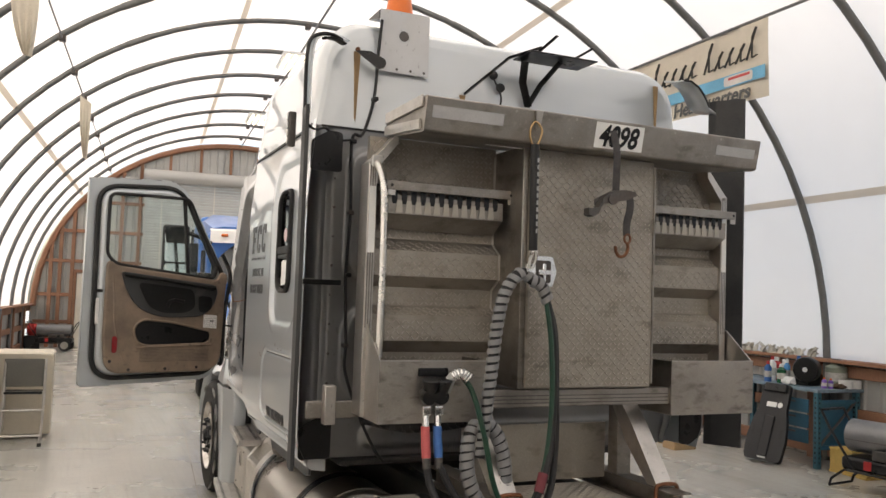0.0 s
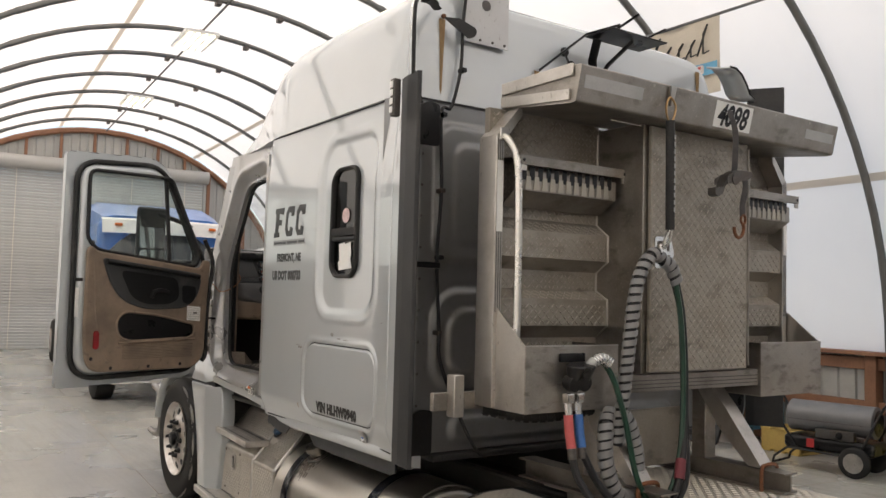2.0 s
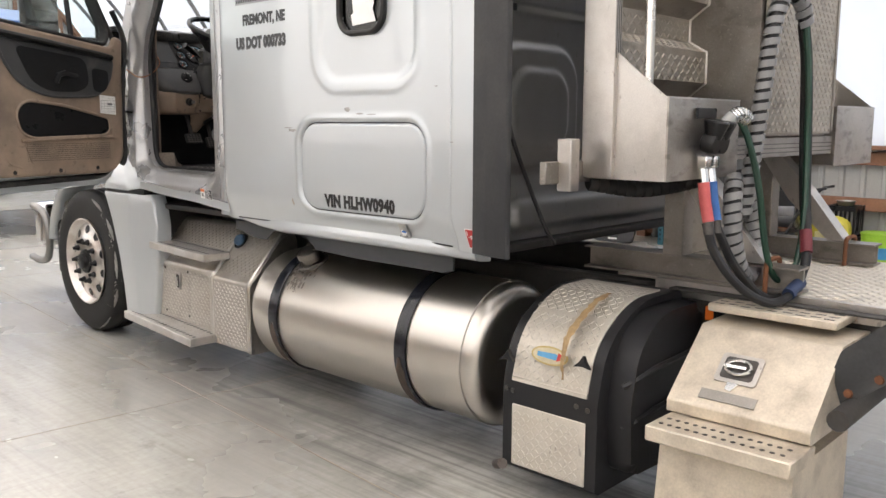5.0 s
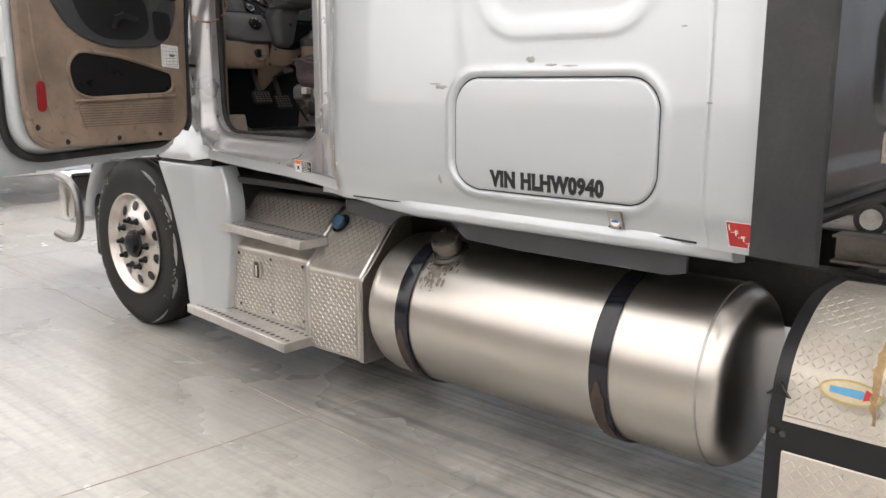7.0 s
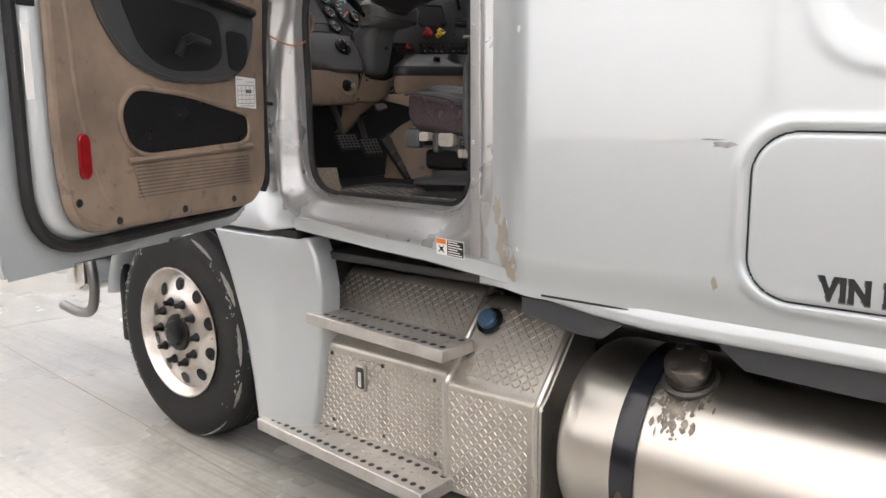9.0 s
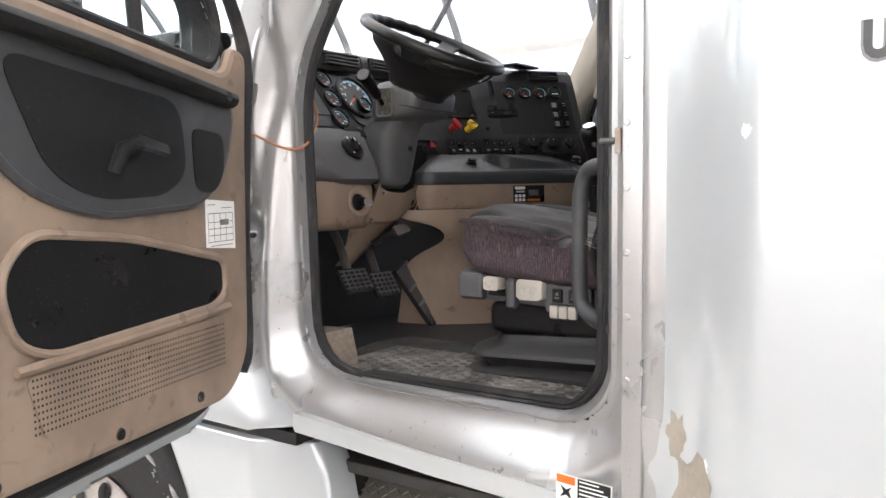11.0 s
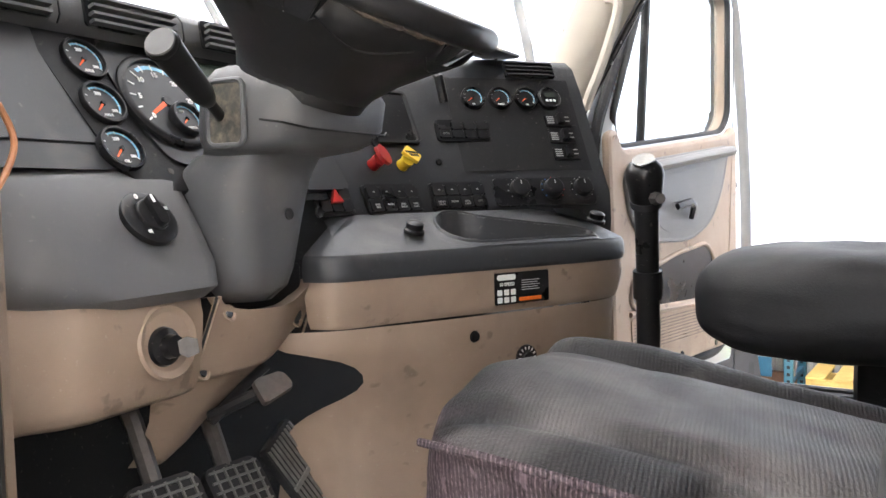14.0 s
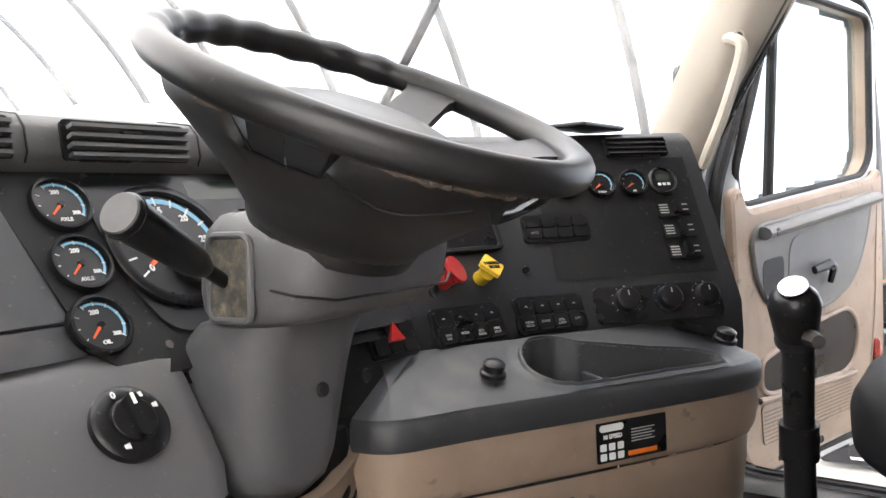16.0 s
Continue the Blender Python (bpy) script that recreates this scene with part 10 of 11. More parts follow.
for x, y, z in ((-0.449, 3.110, 1.781), (-0.368, 3.116, 1.781), (-0.36, 3.018, 1.885)):
    part("screw_well", lathe(bmesh.new(), [(0, 0.009), (0.003, 0.008), (0.001, 0.005)], (x, y + 0.004, z), (0, -1, 0.1), 14), DARK, steer)

# ---- pedals, shifter ----
for nm, c, up, n, w, h in (("clutch_pedal", (-0.572, 3.250, 1.365), (0.1, 0.6, 0.8), (-0.15, -0.8, 0.6), 0.115, 0.085), ("brake_pedal", (-0.408, 3.268, 1.335), (0.1, 0.6, 0.8), (-0.15, -0.8, 0.6), 0.105, 0.095)):
    n = Vector(n).normalized()
    x = Vector(up).cross(n)
    m = axes(c, -x, n)
    pd = thing(nm, c, "worn black rubber-ribbed " + nm.replace("_", " "), "pedal")
    part("pad", pz(rrect(-w / 2, w / 2, -h / 2, h / 2, 0.015), 0.014, m, 0.004), RUBBER, pd)
    for i in range(5):
        part("rib", pz(rrect(-w / 2 + 0.006, w / 2 - 0.006, -h / 2 + 0.008 + i * h / 5.6, -h / 2 + 0.0115 + i * h / 5.6, 0.0015), 0.004, m @ pose(0, 0, 0.014)), PEDALRIB, pd)
        part("rib", pz(rrect(-w / 2 + 0.010 + i * w / 5.5, -w / 2 + 0.0135 + i * w / 5.5, -h / 2 + 0.006, h / 2 - 0.006, 0.002), 0.0036, m @ pose(0, 0, 0.014)), PEDALRIB, pd)
    part("arm", tube([Vector(c) + Vector((0.0, 0.02, 0.02)), Vector(c) + Vector((0.0, 0.06, 0.12)), Vector(c) + Vector((0.0, 0.12, 0.22))], 0.014, 8), STEEL, pd)
ap_ = thing("accelerator_pedal", (-0.245, 3.24, 1.19), "long ribbed black accelerator pedal on the floor", "pedal")
am = axes((-0.232, 3.262, 1.285), Vector((0.90, 0.10, 0.36)), Vector((0.12, -0.88, 0.46)))
part("pad", pz(rrect(-0.056, 0.056, -0.12, 0.12, 0.01), 0.014, am, 0.003), RUBBER, ap_)
for i in range(9):
    part("rib", bx(-0.0495 + 0.0120 * i, -0.0465 + 0.0120 * i, -0.112, 0.112, 0.014, 0.018, 0, 1, am), PEDALRIB, ap_)
for y in (-0.03, 0.03):
    part("band", bx(-0.053, 0.053, y - 0.004, y + 0.004, 0.0145, 0.019, 0, 1, am), mat("pedal_grey", (0.2, 0.2, 0.19), 0.5), ap_)
rl = thing("release_handle", (-0.447, 3.184, 1.516), "flat steel parking release lever under the dash", "lever")
part("lever", pz(rpoly([(-0.03, -0.02), (0.035, -0.012), (0.035, 0.02), (-0.02, 0.024)], 0.008), 0.01, axes((-0.447, 3.16, 1.518), (0.9, -0.2, 0.2), (-0.2, -0.6, 0.75)), 0.003), STEEL, rl)
part("arm", tube([(-0.46, 3.175, 1.515), (-0.475, 3.205, 1.50), (-0.49, 3.24, 1.48)], 0.010, 8), DARK, rl)
gs = thing("gear_lever", (0.12, 2.74, 1.18), "black gear lever with a chrome-topped knob", "gear lever")
part("boot_tube", tube([(0.125, 2.745, 1.18), (0.112, 2.74, 1.55), (0.10, 2.738, 1.62)], [0.022, 0.0215, 0.021], 14), SATIN, gs)
part("collar", tube([(0.100, 2.738, 1.61), (0.092, 2.736, 1.66)], 0.0265, 14), SATIN, gs)
part("upper_tube", tube([(0.092, 2.736, 1.66), (0.065, 2.73, 1.76), (0.055, 2.728, 1.80)], [0.0205, 0.0215, 0.0245], 14), SATIN, gs)
kd = Vector((-0.42, -0.05, 0.90)).normalized()
gk = part("knob", lathe(bmesh.new(), [(0, 0.026), (0.012, 0.029), (0.035, 0.032), (0.052, 0.034), (0.066, 0.030), (0.075, 0.021), (0.079, 0.007)], (0.058, 2.729, 1.785), kd, 24), SATIN, gs, "black knob with range switch", 60)
part("knob_top", pz([(0.026 * math.cos(a), 0.019 * math.sin(a)) for a in np.linspace(0, 2 * math.pi, 21)[:-1]], 0.004, axes(Vector((0.058, 2.729, 1.785)) + kd * 0.0765, (0.9, 0.05, 0.42), kd), 0.001), CHROME, gk, "chrome knob insert")
part("knob_collar", lathe(bmesh.new(), [(0, 0.028), (0.006, 0.029), (0.012, 0.028)], (0.061, 2.7295, 1.778), kd, 20), PLASTIC, gk)
part("splitter", tube([(0.025, 2.705, 1.79), (0.0, 2.69, 1.79)], [0.012, 0.009], 8), STEEL, gk)

# ---- seats ----
def cushion(x0, x1, y0, y1, z0, z1, e=5.0, amp=0.008, seed=0, n=26, sag=0.0):
    """A soft upholstered block."""
    bm = bmesh.new()
    bmesh.ops.create_cube(bm, size=2.0)
    bmesh.ops.subdivide_edges(bm, edges=list(bm.edges), cuts=n, use_grid_fill=True)
    c = Vector(((x0 + x1) / 2, (y0 + y1) / 2, (z0 + z1) / 2))
    hw = Vector(((x1 - x0) / 2, (y1 - y0) / 2, (z1 - z0) / 2))
    for v in bm.verts:
        p = v.co.copy()
        k = sum(abs(q) ** e for q in p) ** (1 / e)
        p = p / k
        d = noise.noise(Vector((p.x * 1.7, p.y * 1.7, p.z * 1.3 + seed * 7.3))) * amp + noise.noise(Vector((p.x * 5, p.y * 5, p.z * 5 + seed))) * amp * 0.35
        q = Vector((p.x * hw.x, p.y * hw.y, p.z * hw.z))
        q += p.normalized() * d
        if sag:
            fold = math.sin(7.0 * p.x + 3.0 * p.y + 2.0 * noise.noise(Vector((p.x * 2, p.y * 2, seed)))) * max(0.0, p.y) * 0.006
            q += p.normalized() * fold * (0.4 + abs(p.z))
        q.z += sag * (1 - p.x * p.x) * max(0, p.z)
        v.co = c + q
    return bm


seat = thing("driver_seat", (-0.54, 2.42, 1.18), "dark plum cloth air-ride driver seat with grey base", "seat")
sc_ = cushion(-0.752, -0.25, 2.06, 2.768, 1.428, 1.590, 6.0, 0.005, 1, 56, 0.026)
for v in sc_.verts:
    x, y, z = v.co
    up = ramp(z, 1.52, 1.585)
    v.co.z += (0.07 + 0.12 * up) * (y - 2.70)
    if up > 0:
        for k, (xc, w, d) in enumerate(((-0.665, 0.020, 0.012), (-0.345, 0.026, 0.022), (-0.50, 0.05, 0.007))):
            c = xc + 0.022 * math.sin(6 * y + k)
            v.co.z -= d * math.exp(-((x - c) / w) ** 2) * up
        v.co.z += 0.012 * math.exp(-((x + 0.28) / 0.05) ** 2) * up
        dent = math.exp(-((y - 2.455) / 0.030) ** 2) * ramp(-x, 0.60, 0.72)
        v.co.z -= 0.020 * dent * up
        v.co.x += 0.014 * dent * up
    side = ramp(-x, 0.70, 0.745)
    v.co.x -= side * (0.012 * math.exp(-((v.co.z - 1.565 - 0.16 * (y - 2.62)) / 0.014) ** 2) - 0.010 * math.exp(-((v.co.z - 1.505) / 0.035) ** 2))
    v.co.x += side * 0.007 * math.exp(-((y - 2.44 + 0.5 * (z - 1.5)) / 0.012) ** 2) - side * 0.006 * math.exp(-((y - 2.41 + 0.5 * (z - 1.5)) / 0.014) ** 2)
    v.co.y -= ramp(y, 2.66, 2.74) * 0.028 * ramp(1.50 - z, 0.0, 0.08)
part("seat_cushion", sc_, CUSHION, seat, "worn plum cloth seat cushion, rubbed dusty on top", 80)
part("piping", tube([(-0.765 + 0.012 * math.exp(-((y - 2.455) / 0.03) ** 2), y, 1.578 + 0.13 * (y - 2.66) - 0.022 * math.exp(-((y - 2.455) / 0.028) ** 2)) for y in np.linspace(2.10, 2.66, 24)] + [(-0.756, 2.70, 1.577), (-0.740, 2.735, 1.574)], 0.0042, 8), CLOTH, seat, "plum piping along the cushion")
bk = cushion(-0.76, -0.27, 2.13, 2.345, 1.61, 2.44, 3.6, 0.012, 4, 24)
for v in bk.verts:
    h = v.co.z - 1.70
    v.co.y -= 0.10 * max(0.0, h) + 0.35 * max(0.0, h - 0.06) ** 1.3
part("backrest", bk, CLOTH, seat, "plum cloth backrest", 80)
BASEGREY = mat("seat_base_grey", (0.078, 0.080, 0.083), 0.46, 0, 0.08, 6, 500, bump=0.2, speck=DUST)
sbs = part("seat_base", pz(rpoly([(2.08, 1.335), (2.47, 1.345), (2.485, 1.36), (2.735, 1.372), (2.748, 1.395), (2.746, 1.448), (2.08, 1.41)], [0.01, 0.015, 0.01, 0.02, 0.015, 0.01, 0.01]), 0.46, axes((-0.712, 0, 0), (0, 1, 0), (1, 0, 0)), 0.006, 2), BASEGREY, seat, "grey plastic seat base")
for y0, y1, z0 in ((2.668, 2.744, 1.368), (2.572, 2.600, 1.350)):
    part("base_lobe", loft(bmesh.new(), [[Vector((x, y, z)) for x, y in rrect(-0.742 + d, -0.70, y0 + d * 0.4, y1 - d * 0.4, 0.010, 4)] for z, d in ((z0, 0.012), (z0 + 0.008, 0.002), (1.42, 0.0), (1.432 + 0.07 * (y0 - 2.6), 0.008))]), BASEGREY, sbs, "moulded grey lobe between the paddles")
part("switch_panel", pz(rpoly([(2.365, 1.348), (2.487, 1.352), (2.492, 1.425), (2.365, 1.416)], 0.008), 0.018, axes((-0.729, 0, 0), (0, 1, 0), (1, 0, 0)), 0.004, 2), BASEGREY, sbs)
for y, w, z, h in ((2.634, 0.050, 1.398, 0.034), (2.524, 0.078, 1.380, 0.050)):
    part("base_notch", bx(-0.7145, -0.705, y - w / 2 - 0.006, y + w / 2 + 0.006, 1.378, 1.43, 0.004), DARK, sbs)
    pd = part("adjuster_paddle", loft(bmesh.new(), [[Vector((-0.728 - d, y + q * w / 2 * f, z + r * h)) for q, r in ((-1, 0.12), (-0.75, 0.0), (0.75, 0.0), (1, 0.12), (1, 0.85), (0.8, 1.0), (-0.8, 1.0), (-1, 0.85))] for d, f in ((-0.01, 1.0), (0.010, 1.0), (0.020, 0.96), (0.024, 0.86))]), IVORY, sbs, "ivory adjuster paddle", 50)
    part("paddle_dish", pz([(0.36 * w * math.cos(a), 0.30 * h * math.sin(a)) for a in np.linspace(0, 2 * math.pi, 19)[:-1]], 0.0006, axes((-0.7521, y, z + h * 0.45), (0, -1, 0), (-1, 0, 0))), mat("worn_ivory", (0.50, 0.48, 0.44), 0.4, 0, 0.2, 40, 200), pd)
for y in (2.453, 2.409):
    rk = part("lumbar_switch", bx(-0.737, -0.728, y - 0.014, y + 0.014, 1.376, 1.411, 0.004), SATIN, sbs, "black rocker switch")
    part("switch_icon", pz([(-0.006, -0.007), (0.006, -0.007), (0.006, -0.003), (-0.006, -0.003)], 0.0004, axes((-0.7374, y, 1.394), (0, -1, 0), (-1, 0, 0))), FADED, rk)
    part("switch_icon", pz([(-0.004, 0.001), (0.004, 0.001), (0.005, 0.008), (-0.003, 0.007)], 0.0004, axes((-0.7374, y, 1.394), (0, -1, 0), (-1, 0, 0))), FADED, rk)
for z in (1.388, 1.400):
    part("switch_lamp", lathe(bmesh.new(), [(0, 0.0028), (0.001, 0.002)], (-0.7295, 2.431, z), (-1, 0, 0), 8), STEEL, sbs)
for y in (2.461, 2.436, 2.411):
    part("air_button", bx(-0.741, -0.725, y - 0.0115, y + 0.0115, 1.338, 1.370, 0.004), IVORY, sbs, "ivory square button")
    part("button_frame", bx(-0.732, -0.72, y - 0.0145, y + 0.0145, 1.334, 1.374, 0.004), SATIN, sbs)
part("suspension_box", bx(-0.72, -0.30, 2.12, 2.66, 1.285, 1.365, 0.02, 3), SATIN, seat, "black steel suspension box")
part("bellows", loft(bmesh.new(), [[Vector((x, y + 0.01 * math.sin(14 * x), z + 0.010 * math.sin(8 * x + 9 * y) + 0.006 * math.sin(23 * y))) for x, y in rrect(-0.52 - w, -0.52 + w, 2.40 - d, 2.40 + d, 0.07, 6)] for z, w, d in ((1.182, 0.22, 0.25), (1.19, 0.255, 0.30), (1.205, 0.26, 0.305), (1.215, 0.225, 0.27), (1.228, 0.235, 0.275), (1.245, 0.255, 0.30), (1.258, 0.25, 0.295), (1.268, 0.21, 0.255), (1.29, 0.20, 0.25))]), mat("dusty_bellows", (0.02, 0.02, 0.021), 0.5, 0, 0.2, 5, 200, second=(0.038, 0.036, 0.033), amount=0.7, bump=0.4, speck=DUST[:1]), seat, "creased black rubber bellows", 60)
belt = thing("seat_belt", (-0.82, 2.29, 1.4), "black seat belt with a printed label by the seat", "belt")
part("webbing", tube([(-0.90, 2.19, 1.95), (-0.895, 2.225, 1.75), (-0.875, 2.262, 1.62), (-0.862, 2.290, 1.55), (-0.855, 2.300, 1.505), (-0.852, 2.288, 1.46), (-0.842, 2.262, 1.40), (-0.825, 2.235, 1.34)], 0.0215, 6, flat=0.16, smooth=5), WEB, belt)
bmx = axes((-0.8735, 2.278, 1.572), (0.13, -0.87, -0.36), (-0.97, -0.2, 0.1))
part("belt_label", pz([(-0.019, 0.036), (0.019, 0.036), (0.019, 0.046), (-0.019, 0.046)], 0.001, bmx), mat("faded_orange", (0.52, 0.16, 0.06), 0.6), belt, "orange label")
for i in range(13):
    part("print_line", pz([(-0.016, 0.029 - 0.0062 * i), (0.015 - 0.006 * (i % 3), 0.029 - 0.0062 * i), (0.015 - 0.006 * (i % 3), 0.0308 - 0.0062 * i), (-0.016, 0.0308 - 0.0062 * i)], 0.0006, bmx), FADED, belt)
part("buckle", bx(-0.025, 0.025, -0.03, 0.03, -0.012, 0.012, 0.006, 2, axes((-0.825, 2.245, 1.47), (0, 1, 0.1), (-1, 0, 0))), SATIN, belt, "black belt latch")
part("latch_stalk", tube([(-0.80, 2.20, 1.20), (-0.815, 2.25, 1.33), (-0.825, 2.262, 1.40), (-0.825, 2.25, 1.47)], 0.016, 8, flat=0.5, smooth=4), SATIN, belt)
gb = thing("entry_grab_bar", (-0.8, 2.3, 1.3), "dark grey padded grab bar beside the seat", "grab bar")
part("bar", tube([(-0.99, 2.19, 1.690), (-0.93, 2.235, 1.702), (-0.88, 2.285, 1.704), (-0.856, 2.318, 1.690), (-0.850, 2.334, 1.645), (-0.850, 2.337, 1.54), (-0.850, 2.337, 1.43), (-0.854, 2.325, 1.390), (-0.88, 2.290, 1.374), (-0.93, 2.24, 1.37), (-0.99, 2.19, 1.375)], 0.0180, 14, smooth=6), mat("bar_grey", (0.05, 0.052, 0.055), 0.55, 0, 0.1, 6, 500, bump=0.2, speck=DUST), gb)
for z in (1.690, 1.375):
    fl = part("mounting_flange", pz(rrect(-0.028, 0.028, -0.038, 0.038, 0.016), 0.010, axes((-0.992, 2.188, z), (0.66, 0.75, 0), (0.75, -0.66, 0))), SATIN, gb, "black mounting flange")
    for dz in (-0.025, 0.025):
        part("screw", lathe(bmesh.new(), [(0, 0.006), (0.003, 0.004)], Vector((-0.992, 2.188, z + dz)) + Vector((0.75, -0.66, 0)) * 0.011, (0.75, -0.66, 0), 8), STEEL, fl)
ps = thing("passenger_seat", (0.70, 2.45, 1.18), "black vinyl passenger seat", "seat")
part("seat_cushion", cushion(0.46, 0.97, 2.05, 2.76, 1.42, 1.67, 3.6, 0.010, 6, 20), BLACKCLOTH, ps, "", 80)
part("backrest", cushion(0.46, 0.97, 1.95, 2.15, 1.66, 2.40, 5.0, 0.012, 7, 16), BLACKCLOTH, ps, "", 80)
part("seat_base", bx(0.60, 0.91, 2.05, 2.42, 1.18, 1.50, 0.03), SATIN, ps)

# sill plate
sp_ = thing("sill_plate", (-0.93, 2.58, 1.18), "scuffed ribbed rubber step mat at the door sill", "mat")
part("mat", bx(-1.005, -0.60, 2.30, 3.06, 1.18, 1.187, 0.003, 1), SILL, sp_)
bm = bmesh.new()
for i in range(22):
    for j in range(11):
        lathe(bm, [(0, 0.012), (0.0025, 0.009)], (-0.99 + 0.037 * j + (0.018 if i % 2 else 0), 2.32 + 0.033 * i, 1.187), (0, 0, 1), 7)
tagged(part("grip_dot", bm, mat("worn_dot", (0.06, 0.057, 0.053), 0.5, 0.2, 0.4, 7, 60, second=(0.30, 0.28, 0.25), amount=0.9), sp_), kind="stuff")
part("corner_mat", loft(bmesh.new(), [[Vector((-0.985, 3.02, z0)), Vector((-0.86, 2.99 + 0.02 * k, z0)), Vector((-0.76, 3.09 + 0.05 * k, z0 - 0.07 * k)), Vector((-0.80, 3.20, z0 - 0.02 * k)), Vector((-0.985, 3.20, z0))] for z0, k in ((1.182, 0), (1.20, 0.0), (1.285, 1.0))]), mat("dusty_tan", (0.20, 0.165, 0.13), 0.8, 0, 0.3, 9, 80, second=(0.10, 0.085, 0.07), amount=0.7), sp_)


# ---- other things in the hall ----
# blue truck parked further in, facing this way
bt = thing("blue_truck", (1.1, 11.0, 0), "parked blue semi truck with a white sun visor", "truck")
TM = pose(-0.28, 0, 0, 0, 0, 0) @ Matrix.Translation((0, 10.9, 0)) @ pose(0, 0, 0, 0, 0, -5.0) @ Matrix.Translation((1.2, -10.9, 0))


def btp(name, bm, material, parent, label="", smooth=40):
    bmesh.ops.transform(bm, matrix=TM, verts=bm.verts)
    return part(name, bm, material, parent, label, smooth)


BGLASS = mat("dark_windscreen", (0.03, 0.035, 0.04), 0.08, 0, 0.05, 3, 60, coat=0.5)
btp("hood", loft(bmesh.new(), [[Vector((w * math.cos(a), y, 0.9 + (z - 0.9) * abs(math.sin(a)) ** 0.4)) for a in [math.pi * i / 12 for i in range(13)]] for y, z, w in ((9.7, 1.3, 0.8), (9.8, 1.65, 0.86), (10.4, 1.85, 0.95), (11.6, 2.0, 1.05))], closed=False), BLUE, bt, "blue bonnet", 60)
btp("cab", bx(-1.1, 1.1, 11.9, 13.4, 1.0, 2.95, 0.12, 3), BLUE, bt)
btp("sleeper", bx(-1.2, 1.2, 13.4, 15.6, 0.95, 3.35, 0.15, 3), BLUE, bt)
btp("roof_fairing", loft(bmesh.new(), [[Vector((x, y, z + dz)) for x, dz in ((-w, 0), (-w, h * 0.7), (-w * 0.8, h), (w * 0.8, h), (w, h * 0.7), (w, 0))] for y, z, w, h in ((12.0, 2.9, 1.0, 0.15), (12.8, 2.9, 1.1, 0.4), (13.6, 2.9, 1.15, 0.5), (15.4, 2.9, 1.18, 0.5))]), BLUE, bt, "", 50)
btp("windscreen", loft(bmesh.new(), [[Vector((x, y - 0.1 * (1 - x * x), z)) for x in np.linspace(-1.0, 1.0, 9)] for y, z in ((11.85, 2.0), (11.97, 2.75))], closed=False), BGLASS, bt, "dark windscreen")
btp("sun_visor", loft(bmesh.new(), [[Vector((x, y - 0.16 * (1 - x * x), z)) for x in np.linspace(-1.05, 1.05, 9)] for y, z in ((11.68, 2.72), (11.75, 2.95), (11.95, 3.0))], closed=False), WHITE, bt, "white sun visor")
for x in (-0.8, 0.0, 0.8):
    btp("marker_lamp", bx(x - 0.06, x + 0.06, 11.6, 11.66, 2.84, 2.89, 0.01), ORANGE, bt)
btp("side_extender", bx(-1.25, -1.2, 15.6, 15.95, 1.0, 3.2, 0.01), EXTEND, bt)
btp("door_mirror", bx(-1.45, -1.25, 11.75, 11.85, 2.0, 2.7, 0.03), SATIN, bt)
btp("side_window", bx(-1.115, -1.098, 12.15, 13.0, 1.95, 2.6, 0.05), BGLASS, bt)
btp("paper_notice", bx(-1.213, -1.206, 14.2, 14.6, 1.9, 2.5), WHITE, bt)
btp("bumper", bx(-1.15, 1.15, 9.5, 9.75, 0.35, 0.85, 0.06), CHROME, bt)
btp("tank", cy((-0.9, 13.6, 0.6), (-0.9, 15.4, 0.6), 0.32, n=24), TANK, bt)
btp("frame_rail", bx(-0.45, 0.45, 10.0, 19.0, 0.6, 0.9), FRAME, bt)
for y in (10.9, 16.9, 18.2):
    for s in (-1, 1):
        w = btp("wheel", lathe(bmesh.new(), [(0, 0.28), (0.01, 0.45), (0.05, 0.505), (0.3, 0.505), (0.33, 0.45), (0.33, 0.28)], (1.22 * s, y, 0.505), (-s, 0, 0), 32), TYRE, bt, "black truck tyre")
        btp("rim", lathe(bmesh.new(), [(-0.005, 0.285), (0.06, 0.25), (0.06, 0.12), (0.0, 0.10), (0.0, 0.01)], (1.22 * s, y, 0.505), (-s, 0, 0), 24), WHEEL, w)


